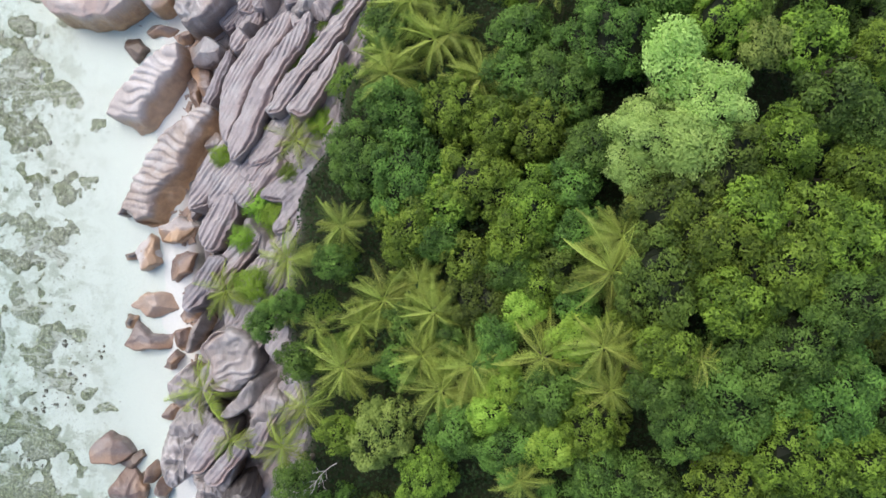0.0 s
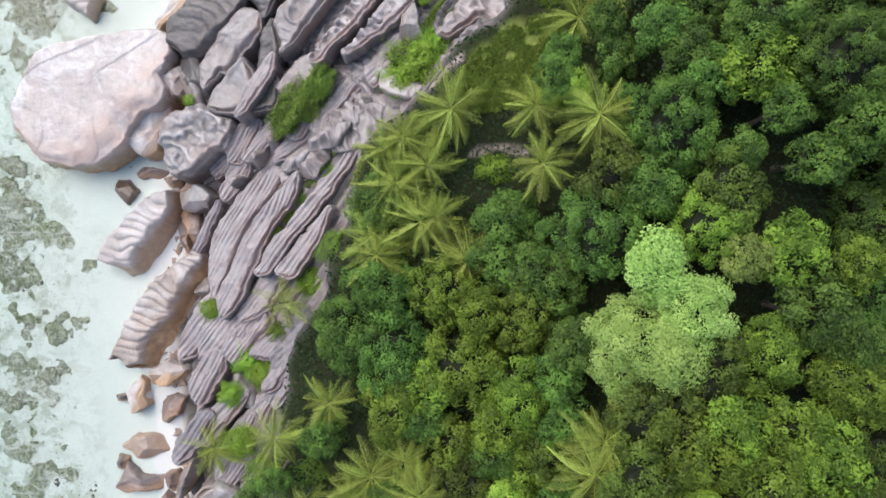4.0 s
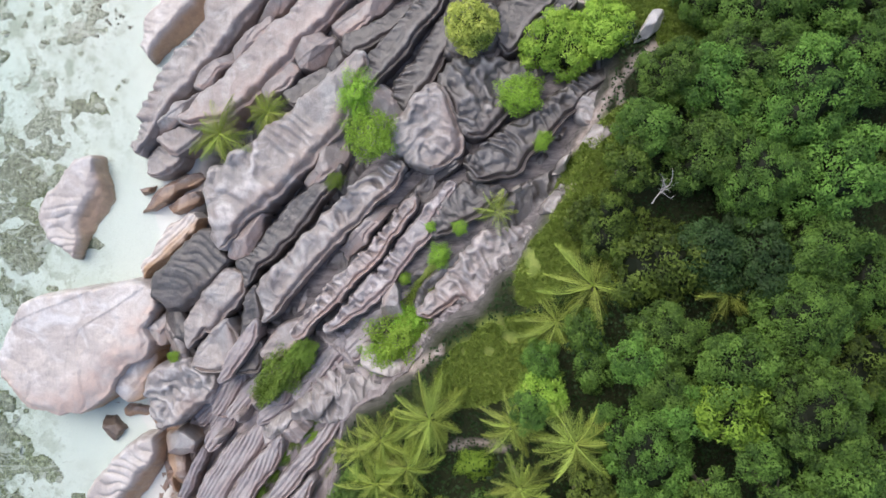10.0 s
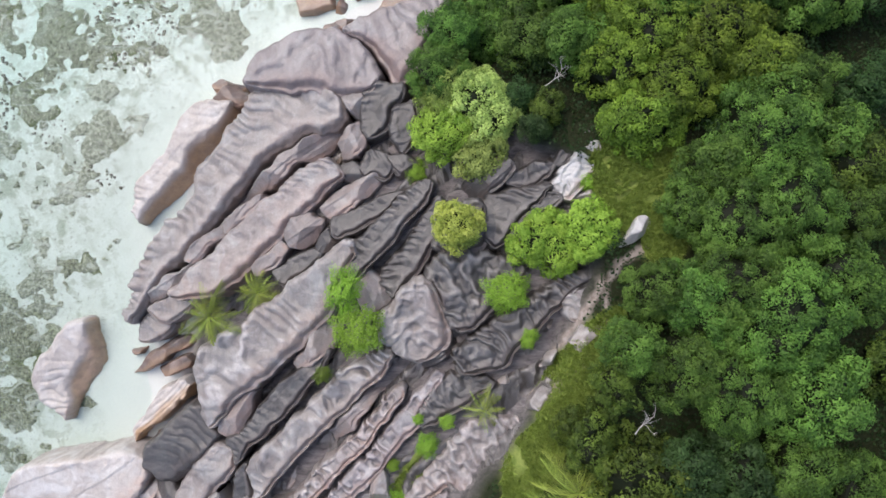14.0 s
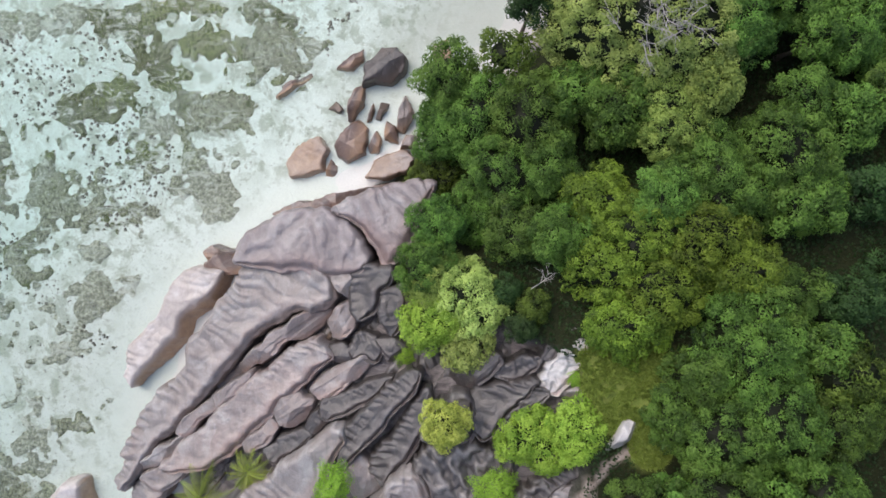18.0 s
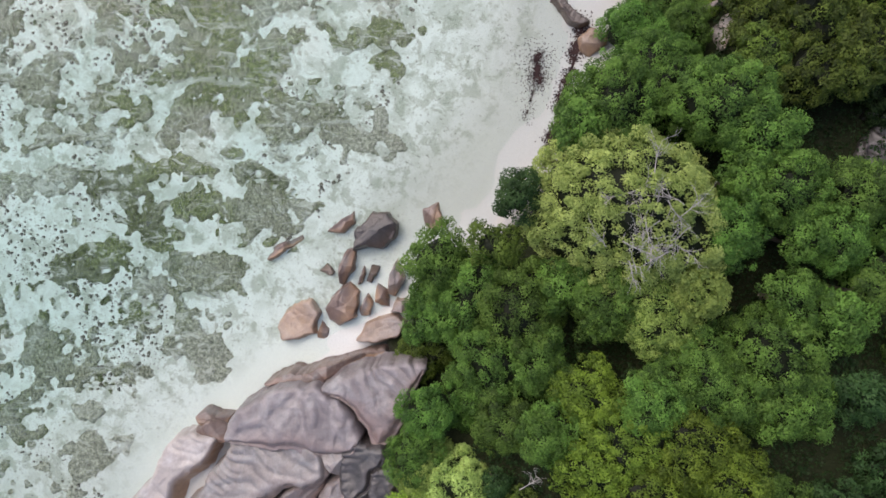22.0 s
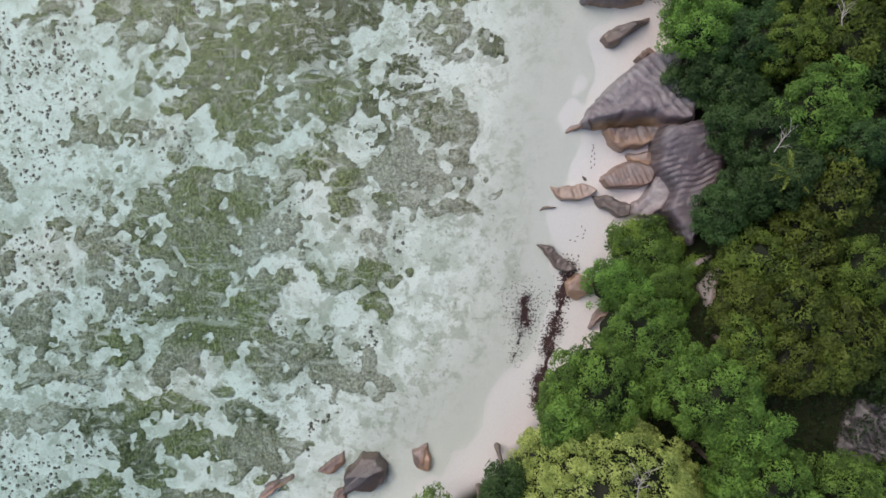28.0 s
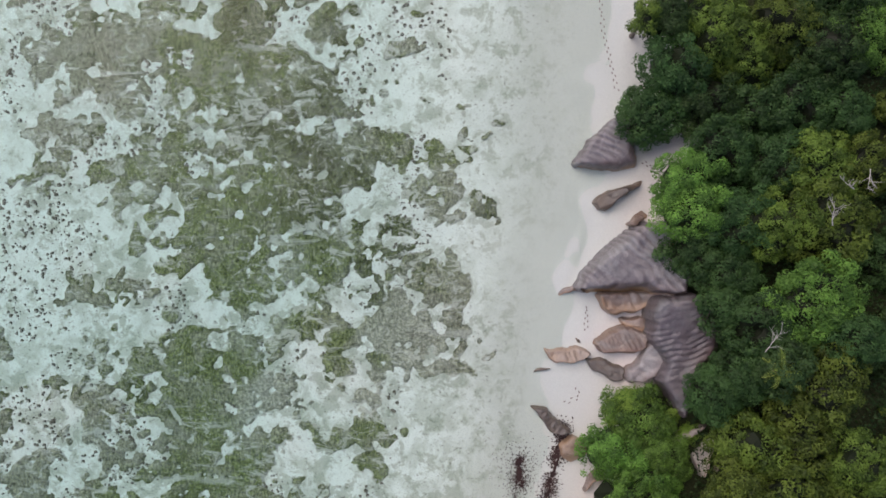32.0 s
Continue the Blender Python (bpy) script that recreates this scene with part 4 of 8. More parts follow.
def frond_mesh(seed):
    """A feathered palm frond of length 1 along x, arching down, with leaflets on both sides of its rib."""
    rng = np.random.default_rng(seed)
    droop = rng.uniform(0.28, 0.5)
    rise, sweep, fresh = rng.uniform(0.25, 0.4), rng.uniform(-0.28, 0.28), rng.uniform(0.35, 0.95)

    def rib(s):
        return np.array([s * (1 - 0.12 * s), sweep * s * s, rise * s - (droop + rise * 0.6) * s * s])

    pts = [rib(s) for s in np.linspace(0, 1, 9)]
    v, f = tube(pts, [0.013 - 0.0012 * k for k in range(9)], 4)
    verts, faces, base = [v], [f], len(v)
    for s in np.linspace(0.12, 1.0, 46):
        p = rib(s)
        reach = 0.25 * math.sin(math.pi * min(1.0, 0.16 + 0.8 * s)) ** 0.8 * rng.uniform(0.7, 1.15)
        for sign in (-1, 1):
            lean = np.array([0.55 + 0.5 * s, sign * (1.0 - 0.25 * s), -0.35 - 0.75 * rng.random()])
            lean /= np.linalg.norm(lean)
            w = np.array([0.0054, 0, 0.003 * sign])
            mid, end = p + lean * reach * 0.55, p + lean * reach + np.array([0, 0, -0.30 * reach])
            verts.append(np.array([p - w * 0.5, p + w * 0.5, mid + w * 0.8, mid - w * 0.8, end + w * 0.15, end - w * 0.15]))
            faces.append(np.array([[0, 1, 2, 3], [3, 2, 4, 5]]) + base)
            base += 6
    verts = np.concatenate(verts)
    tone = np.clip(fresh + 0.25 - 1.2 * np.abs(verts[:, 1] - sweep * verts[:, 0] ** 2), 0, 1)
    return sheet("frond", verts, np.concatenate(faces), LEAF["palm"], {"tone": tone}, flat=True)


FRONDS = [frond_mesh(k) for k in range(10)]
PALM_TRUNKS = [limb_mesh(40 + k, 1.0, 0.02, 8) for k in range(3)]


def palm(x, y, z, radius):
    rng = random.Random(int(x * 53 + y * 91 + 9000))
    floor = float(ground_z(x, y))
    height = max(z - floor, 1.0)
    root = tagged(new("coconut_palm"), "coconut palm with arching yellow-green feathered fronds", "palm", "coconut palms")
    root.matrix_basis = pose(x, y, floor - 0.1, 0, 0, rng.uniform(0, 360))
    part("trunk", PALM_TRUNKS[rng.randrange(3)], root, Matrix.LocRotScale((0, 0, 0), None, (9, 9, height + 0.1)), "slender grey palm trunk")
    count = rng.randint(18, 23) if radius > 2.5 else 13
    tip = root.matrix_basis.inverted() @ Vector((x, y, z))
    for k in range(count):
        ring = k / count
        length = radius * 1.28 * rng.uniform(0.68, 1.12) * (0.8 if ring > 0.75 else 1)
        m = Matrix.Translation(tip) @ pose(0, 0, 0, rng.uniform(-14, 14), 18 - 62 * ring + rng.uniform(-6, 6), 137.5 * k + rng.uniform(-10, 10)) @ Matrix.Diagonal((length, length, length, 1))
        part("frond", FRONDS[rng.randrange(10)], root, m)
    return root


BUSHES = {}


def bush(x, y, z, rx, ry, turn, kind):
    rng = random.Random(int(x * 31 + y * 17 + 3000))
    key = (kind, rng.randrange(2))
    if key not in BUSHES:
        r = np.random.default_rng(300 + len(BUSHES))
        n = 9000
        way = r.normal(size=(n, 3))
        way[:, 2] = np.abs(way[:, 2])
        way /= np.linalg.norm(way, axis=1)[:, None]
        lump = 1 + 0.85 * fbm(way[:, 0] * 2.6, way[:, 1] * 2.6, way[:, 2] * 2.6, 3, 71 + len(BUSHES))
        spots = way * (lump * r.uniform(0.4, 1.15, n) ** 0.5)[:, None] * np.array([1, 1, 0.7])
        v, f = leaf_quads(r, spots, way, 0.07, 0.5)
        # tone rises with height: light from above painted onto the upper leaves
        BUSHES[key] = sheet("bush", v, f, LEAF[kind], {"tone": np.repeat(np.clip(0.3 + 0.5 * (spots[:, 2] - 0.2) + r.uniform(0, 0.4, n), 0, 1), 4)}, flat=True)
    floor = float(ground_z(x, y))
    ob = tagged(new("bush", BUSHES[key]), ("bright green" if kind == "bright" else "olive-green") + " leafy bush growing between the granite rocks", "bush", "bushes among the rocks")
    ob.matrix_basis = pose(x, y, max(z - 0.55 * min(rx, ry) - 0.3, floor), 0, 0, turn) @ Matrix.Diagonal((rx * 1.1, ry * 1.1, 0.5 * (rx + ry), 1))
    return ob


# ---- reef ----
BANKS = []
BANK_KINDS = {"g": (0.25, 0.0, 0.0), "o": (1.0, 0.0, 0.0), "d": (0.9, 0.9, 0.0), "p": (0.1, 0.0, 1.0), "s": (0.75, 0.0, 0.55)}
BANK_WORDS = {"g": "grey sandy bank of dead coral rock", "o": "olive-green bank of weedy coral rock", "d": "dark green bank of seagrass and coral", "p": "pale sandy bank of coral rubble", "s": "pale green bank of weedy coral rock"}


def bank(x, y, rx, ry, kind, turn=0):
    """Notes a bank of coral rock: place, half widths, kind and turn."""
    BANKS.append((x, y, rx, ry, kind, turn))


def reef():
    """All banks out of one field, so that neighbours run together; each bank keeps the ground nearest to it."""
    rng = random.Random(12)
    for _ in range(150):
        y = rng.uniform(-45, 190)
        x = np.interp(y, SHORE_Y, SHORE_X) - rng.uniform(16 if y > 85 else 8, 66 if y > 85 else 26)
        if x > -64:
            bank(x, y, rng.uniform(0.4, 1.5), rng.uniform(0.4, 1.2), rng.choice("goo" if y > 100 else "gsp"))
    cell = 0.23
    xs, ys = np.arange(-66, 26, cell), np.arange(-50, 192, cell)
    x, y = np.meshgrid(xs, ys)
    ax, ay = 0.8 * x + 0.6 * y, 0.8 * y - 0.6 * x
    wx, wy = x + 1.5 * vnoise(ax * 0.22, ay * 0.22, 1.0, 81) + 0.5 * vnoise(ax * 0.8, ay * 0.8, 2.0, 82), y + 1.5 * vnoise(ax * 0.22, ay * 0.22, 5.0, 83) + 0.5 * vnoise(ax * 0.8, ay * 0.8, 6.0, 84)
    best, owner = np.full(x.shape, -1.2), np.full(x.shape, -1)
    sums, shares = np.full(x.shape, 1e-6), [np.zeros(x.shape) for _ in range(3)]
    for k, (bx, by, rx, ry, kind, turn) in enumerate(BANKS):
        reach = 2.3 * max(rx, ry) + 3
        i0, i1 = np.searchsorted(xs, (bx - reach, bx + reach))
        j0, j1 = np.searchsorted(ys, (by - reach, by + reach))
        if i1 - i0 < 2 or j1 - j0 < 2:
            continue
        part_x, part_y = wx[j0:j1, i0:i1] - bx, wy[j0:j1, i0:i1] - by
        c, s = math.cos(radians(turn)), math.sin(radians(turn))
        near = 1 - np.hypot((c * part_x + s * part_y) / rx, (c * part_y - s * part_x) / ry)
        here = near > best[j0:j1, i0:i1]
        best[j0:j1, i0:i1][here] = near[here]
        owner[j0:j1, i0:i1][here] = k
        weight = np.exp(3.5 * np.clip(near, -1.5, 1))
        sums[j0:j1, i0:i1] += weight
        for total, value in zip(shares, BANK_KINDS[kind]):
            total[j0:j1, i0:i1] += weight * value
    weed, dark, pale = (total / sums for total in shares)
    tx, ty = 0.9 * wx + 0.42 * wy, 0.9 * wy - 0.42 * wx
    lobes = 0.42 * vnoise(tx * 0.20, ty * 0.28, 3.0, 85) + 0.46 * vnoise(tx * 0.48, ty * 0.62, 4.0, 86) + 0.44 * vnoise(ax * 1.0, ay * 1.0, 5.0, 87) + 0.18 * vnoise(ax * 2.3, ay * 2.3, 6.0, 88)
    field = np.clip(best, -1.2, 0.5) * 0.85 + 1.15 * lobes - 2.0 * (1 - smooth(-1.15, -0.75, best))
    bed = ground_z(x, y) + 0.06 * fbm(x * 0.25, y * 0.25, 0, 3, 17)
    field = np.where(bed > -0.12, -1.0, field)
    tall = (0.10 + 0.20 * smooth(0, 0.5, field) + 0.10 * fbm(x * 1.3, y * 1.3, 0, 3, 89)) * np.clip(-bed / 0.7, 0.1, 1)
    z = bed - 0.12 + (tall + 0.12) * smooth(-0.04, 0.05, field)
    rim = 0.10 * (1 - smooth(-0.02, 0.2, field)) + 0.05 * vnoise(x * 0.15, y * 0.15, 7.0, 90)
    # patchy band inside each bank's edge for rim weed and its painted shadow
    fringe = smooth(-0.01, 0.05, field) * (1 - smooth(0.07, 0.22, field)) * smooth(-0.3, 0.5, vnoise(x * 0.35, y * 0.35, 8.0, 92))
    verge = (1 - smooth(0.08, 0.42, field)) * smooth(-0.5, 0.5, vnoise(x * 0.25, y * 0.25, 9.0, 94))
    weed, dark = np.clip(weed + 0.7 * verge * (1 - pale), 0, 1), np.clip(dark + 0.5 * verge * (1 - pale), 0, 1)
    faces = grid_faces(len(xs), len(ys))
    corner = field.ravel()[faces]
    keep = (corner > -0.03).any(1)
    faces = faces[keep]
    mine = owner.ravel()[faces[:, 0]]
    order = np.argsort(mine, kind="stable")
    faces, mine = faces[order], mine[order]
    places = np.stack([x, y, z], -1).reshape(-1, 3)
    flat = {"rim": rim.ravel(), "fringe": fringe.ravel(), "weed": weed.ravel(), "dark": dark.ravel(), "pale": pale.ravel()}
    for k, first, count in zip(*np.unique(mine, return_index=True, return_counts=True)):
        if k < 0 or count < 12:
            continue
        used, back = np.unique(faces[first:first + count], return_inverse=True)
        bx, by, rx, ry, kind, turn = BANKS[k]
        base = np.array([bx, by, float(ground_z(bx, by))])
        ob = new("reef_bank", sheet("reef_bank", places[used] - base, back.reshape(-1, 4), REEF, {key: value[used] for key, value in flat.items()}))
        ob.location = base
        tagged(ob, BANK_WORDS[kind] + " under clear shallow water", "reef", "reef banks in the shallows")


def sea_rubble():
    """Small dark pieces of coral strewn over the sand between the banks."""
    rng = np.random.default_rng(8)
    y = rng.uniform(-45, 190, 90000)
    x = np.interp(y, SHORE_Y, SHORE_X) - rng.uniform(7 + 12 * (y > 85), 90, len(y))
    patchy = vnoise(x * 0.16, y * 0.16, 0, 91) + 0.5 * vnoise(x * 0.6, y * 0.6, 0, 93) + 0.15 * (y > 85) + 0.35 * smooth(-24, -36, x) * (y > 80)
    keep = (x > -66) & (patchy > 0.5 + 0.4 * (y < 85))
    x, y = x[keep][:11000], y[keep][:11000]
    n = len(x)
    r = (0.05 + 0.26 * rng.random(n) ** 3.2)[:, None, None]
    a = np.arange(5) * 2 * math.pi / 5
    ring = np.stack([np.cos(a), np.sin(a), 0 * a], -1)[None]
    base = np.stack([x, y, ground_z(x, y)], -1)[:, None, :]
    low = ring * r * rng.uniform(0.6, 1.5, (n, 5, 1)) + base + (0, 0, -0.08)
    high = ring * r * 0.6 * rng.uniform(0.7, 1.3, (n, 5, 1)) + base + r * np.array([0, 0, 0.6])
    verts = np.concatenate([low, high], 1).reshape(-1, 3)
    side = np.array([(i, (i + 1) % 5, 5 + (i + 1) % 5, 5 + i) for i in range(5)] + [(5, 6, 7, 8), (8, 9, 5, 5)])[:6]
    faces = (side[None] + 10 * np.arange(n)[:, None, None]).reshape(-1, 4)
    tagged(new("coral_rubble", sheet("coral_rubble", verts, faces, LITTER_SEA, flat=True)), "small dark pieces of coral rubble on the sandy seabed", "rubble", kind="stuff")


# ---- undergrowth and small things ----
def undergrowth(boxes):
    """Low shrubs that close the forest floor: leaves on uneven humps, their green darkened to paint the shade under the
    crowns.
    """
    rng = np.random.default_rng(77)
    spots = []
    for x0, y0, x1, y1, many in boxes:
        xy = rng.uniform((x0, y0), (x1, y1), (many, 2))
        spots.append(xy[(rock_share(xy[:, 0], xy[:, 1]) < 0.2) & (inland(xy[:, 0], xy[:, 1]) > 15)])
    xy = np.concatenate(spots)
    clear = np.ones(len(xy), bool)
    for cx, cy, rx, ry, turn in MEADOWS:
        c, s = math.cos(radians(turn)), math.sin(radians(turn))
        clear &= np.hypot((c * (xy[:, 0] - cx) + s * (xy[:, 1] - cy)) / (rx + 0.4), (c * (xy[:, 1] - cy) - s * (xy[:, 0] - cx)) / (ry + 0.4)) > 1
    xy = xy[clear]
    z = ground_z(xy[:, 0], xy[:, 1])
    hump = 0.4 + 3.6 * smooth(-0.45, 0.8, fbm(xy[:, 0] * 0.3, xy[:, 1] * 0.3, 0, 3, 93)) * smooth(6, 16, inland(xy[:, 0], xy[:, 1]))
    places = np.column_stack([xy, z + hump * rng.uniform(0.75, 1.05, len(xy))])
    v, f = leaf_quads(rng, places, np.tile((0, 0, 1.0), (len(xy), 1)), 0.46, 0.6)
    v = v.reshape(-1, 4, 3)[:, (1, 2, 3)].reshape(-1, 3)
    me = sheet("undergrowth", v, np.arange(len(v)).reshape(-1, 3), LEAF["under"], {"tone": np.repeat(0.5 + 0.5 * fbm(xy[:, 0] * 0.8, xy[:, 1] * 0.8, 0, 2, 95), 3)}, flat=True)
    return tagged(new("undergrowth", me), "shrubs and saplings covering the forest floor, coloured dark as in shade", "undergrowth", kind="stuff")


def far_woods():
    """The forest going on up the hill behind the trees: a leafy canopy of uneven domes."""
    rng = np.random.default_rng(61)
    xs, ys = np.arange(63, 140, 1.1), np.arange(-70, 215, 1.1)
    x, y = np.meshgrid(xs, ys)
    x, y = x + rng.uniform(-0.45, 0.45, x.shape), y + rng.uniform(-0.45, 0.45, y.shape)
    z = ground_z(x, y) + 6.0 + 3.2 * np.abs(vnoise(x * 0.2, y * 0.2, 0.0, 63)) ** 0.6 + 1.6 * fbm(x * 0.4, y * 0.4, 0, 3, 64) + rng.uniform(-0.35, 0.35, x.shape)
    z[:, 0] = ground_z(x[:, 0], y[:, 0]) - 0.3
    me = sheet("far_woods", np.stack([x, y, z], -1).reshape(-1, 3), grid_faces(len(xs), len(ys)), LEAF["dark"], {"tone": 0.5 + 0.5 * vnoise(x * 0.3, y * 0.3, 1.0, 65)}, flat=True)
    return tagged(new("far_woods", me), "dense green forest canopy further up the hillside", "woods", kind="stuff")


def grass():
    """Turf of the clearings: tufts of thin blades."""
    rng = np.random.default_rng(5)
    verts, faces, n = [], [], 0
    for cx, cy, rx, ry, turn in MEADOWS:
        many = int(rx * ry * 700)
        a, r = rng.uniform(0, 2 * math.pi, many), np.sqrt(rng.uniform(0, 1, many)) * 1.05
        c, s = math.cos(radians(turn)), math.sin(radians(turn))
        px, py = r * rx * np.cos(a), r * ry * np.sin(a)
        x, y = cx + c * px - s * py, cy + s * px + c * py
        keep = fbm(x * 0.6, y * 0.6, 0, 3, 97) > -0.35
        x, y = x[keep], y[keep]
        z = ground_z(x, y) + 0.1
        base = np.column_stack([x, y, z])
        lean = rng.normal(size=(len(x), 3)) * np.array([0.2, 0.2, 0.02])
        tip = base + lean + np.column_stack([np.zeros((len(x), 2)), rng.uniform(0.25, 0.55, len(x))])
        side = rng.normal(size=(len(x), 3)) * np.array([0.07, 0.07, 0])
        verts.append(np.stack([base - side, base + side, tip], 1).reshape(-1, 3))
        n += len(x)
    me = sheet("grass", np.concatenate(verts), np.arange(3 * n).reshape(-1, 3), LEAF["grass"], flat=True)
    return tagged(new("grass", me), "short yellow-green grass in the clearings", "grass", kind="stuff")


def dead_branch(x, y, z, reach, turn, twigs=7):
    """A bare bleached branch, forking into twigs."""
    rng = random.Random(int(x * 13 + y * 7 + 400))

    def grow(name, parent, p, way, length, thick, level):
        pts = [Vector((0, 0, 0))]
        for k in range(4):
            way = (way + Vector((rng.uniform(-0.3, 0.3), rng.uniform(-0.3, 0.3), rng.uniform(-0.12, 0.12)))).normalized()
            pts.append(pts[-1] + way * length / 4)
        v, f = tube(pts, [thick * (1 - 0.18 * k) for k in range(5)], 5)
        ob = new(name, sheet(name, v, f, DEADWOOD))
        ob.parent, ob.location = parent, p
        if level < 2:
            for k in range(twigs if level == 0 else 3):
                q = pts[1 + rng.randrange(4)]
                grow("twig" if level == 0 else "twiglet", ob, q, (way + Vector((rng.uniform(-1, 1), rng.uniform(-1, 1), rng.uniform(-0.2, 0.4)))).normalized(), length * 0.5, thick * 0.55, level + 1)
        return ob

    ob = grow("dead_branch", None, Vector((x, y, z)), Vector((math.cos(radians(turn)), math.sin(radians(turn)), 0.25)).normalized(), reach, 0.06, 0)
    return tagged(ob, "bare bleached grey branch among the green crowns", "branch", "dead branches")


def strewn(name, label, category, material, start, end, width, many, size, seed):
    """Bits strewn along a line on the sand."""
    rng = np.random.default_rng(seed)
    f = rng.uniform(0, 1, many)
    line = np.outer(1 - f, start) + np.outer(f, end)
    line = line + np.outer(0.4 * vnoise(f * 6, 0 * f, seed + 0.5, 98), (1.0, 0.2))
    xy = line + rng.normal(size=(many, 2)) * width * (0.15 + 1.5 * smooth(-0.4, 0.7, vnoise(f * 9, 0 * f, seed + 0.0, 99)))[:, None]
    z = ground_z(xy[:, 0], xy[:, 1]) + 0.06
    v, faces = leaf_quads(rng, np.column_stack([xy, z]), np.tile((0, 0, 1.0), (many, 1)), size, 0.25)
    v[:, 2] = np.maximum(v[:, 2], np.repeat(z, 4) - 0.02) + np.tile((0.0, 0.02, 0.05, 0.02), many)
    return tagged(new(name, sheet(name, v, faces, material, flat=True)), label, category, kind="stuff")


def footprints(points, many, seed):
    """A trail of shallow prints, darker than the sand, along a line of places."""
    rng = np.random.default_rng(seed)
    points = np.array(points, float)
    step = np.concatenate([[0], np.cumsum(np.linalg.norm(np.diff(points, axis=0), axis=1))])
    f = np.linspace(0, step[-1], many)
    xy = np.stack([np.interp(f, step, points[:, k]) for k in (0, 1)], 1)
    way = np.gradient(xy, axis=0)
    way /= np.linalg.norm(way, axis=1)[:, None]
    side = np.stack([-way[:, 1], way[:, 0]], 1)
    xy = xy + side * (np.where(np.arange(many) % 2, 0.16, -0.16) + rng.normal(0, 0.06, many))[:, None]
    verts = []
    for (x, y), w, s in zip(xy, way, side):
        z = float(ground_z(x, y)) + 0.05
        for a in np.arange(8) * math.pi / 4:
            q = np.array([x, y]) + w * 0.17 * math.cos(a) + s * 0.075 * math.sin(a)
            verts.append((q[0], q[1], z))
        verts.append((x, y, z - 0.02))
    faces = [(9 * k + i, 9 * k + (i + 1) % 8, 9 * k + 8) for k in range(many) for i in range(8)]
    return tagged(new("footprints", sheet("footprints", np.array(verts), np.array(faces), DENT)), "trail of dark footprints in the pale sand", "footprints", kind="stuff")

# ---- the place ----
MEADOWS = ((8.4, 36.0, 6.6, 3.4, 32), (23.6, 73.5, 4.6, 5.2, 20), (18.0, 55.0, 7.0, 2.2, 58), (-11.0, 22.0, 5.5, 1.0, 54), (1.0, 43.0, 4.0, 1.2, 60), (26.0, 68.0, 2.2, 2.6, 0), (13.5, 46.0, 5.0, 2.2, 58))
TRAILS = (((27.1, 69.6), (24.8, 67.4), (21.6, 65.4), (19.3, 62.0), (16.4, 57.4), (13.5, 53.4), (12.6, 52.0)), ((13.7, 51.4), (15.7, 53.0), (17.7, 54.5), (18.7, 55.5)), ((19.9, 63.9), (20.7, 60.3), (20.1, 58.7)), ((-9.1, 34.6), (-2.0, 33.4), (2.8, 36.9)), ((3.9, 27.3), (6.2, 27.7), (9.5, 27.3)), ((11.6, 53.5), (13.3, 51.8), (14.8, 52.2)))
ground()
bedrock(-30, 38.1, "rose")
bedrock(37.9, 98, "shade")
rubble("rock_rubble", "dark angular granite rubble in the hollows of the outcrop", "dark", 21, 110, 6, 50, 52, 94, 0.6, 2.2, True)
rubble("rock_rubble", "rose-grey angular granite rubble on the banded outcrop", "rose", 22, 120, 4, 24, -28, 40, 0.6, 2.2, True)
rubble("beach_stones", "pale and rust-stained broken stones on the white sand", "tide", 23, 150, 2.0, 8, -24, 26, 0.35, 1.5, False)
water()

# boulders: a rough plan in metres, the heights of the two ends, the stone and the flutes' depth
boulder("-33.6,26.4 -30.5,26.8 -30.9,25.2 -32.6,25.1", 1.8, 1.8, "tide", 0.05)
boulder("-31.7,20.6 -30.1,20.8 -29.5,17.5 -30.1,16.1 -31.0,18.2", 2.0, 2.0, "tide", 0.05)
boulder("-28.9,13.4 -27.5,14.4 -26.2,13.0 -26.5,11.7 -28.2,11.5 -28.9,12.3", 3.0, 3.0, "grey", 0.08)
boulder("-39.5,-0.4 -37.8,0.1 -37.4,-1.1 -39.2,-1.2", 0.6, 0.6, "dark", 0.03)
boulder("-39.4,-9.4 -39.1,-7.7 -37.7,-8.0 -38.2,-9.4", 0.8, 0.8, "dark", 0.04)
boulder("-32.5,-7.8 -30.8,-6.1 -29.4,-5.8 -28.7,-6.4 -30.4,-8.5 -32.1,-8.8", 2.2, 2.2, "pink", 0.06)
boulder("-32.9,-9.5 -31.2,-9.2 -30.8,-10.9 -32.2,-12.3 -32.9,-11.6", 2.0, 2.0, "tide", 0.05)
boulder("-29.1,1.9 -27.8,3.9 -25.8,1.6 -25.1,-1.4 -26.4,-2.8 -28.1,-2.1", 4.5, 4.5, "grey", 0.10)
boulder("-21.6,-11.2 -19.4,-10.5 -18.4,-11.8 -18.8,-14.4 -21.0,-16.9 -24.2,-18.8 -25.5,-18.5 -23.6,-16.3 -22.0,-14.4", 8.0, 8.0, "grey", 0.10)
boulder("-32.0,-10.3 -29.3,-8.2 -28.3,-6.6 -27.6,-8.2 -29.0,-10.9 -30.3,-12.3", 4.0, 4.0, "grey", 0.10)
boulder("-34.8,-20.3 -33.8,-18.6 -32.4,-19.0 -33.1,-20.7", 1.2, 1.2, "tide", 0.10)
boulder("-33.0,-15.7 -30.3,-13.0 -29.0,-14.0 -29.3,-17.7 -31.0,-19.0 -32.4,-17.7", 4.0, 4.0, "grey", 0.15)
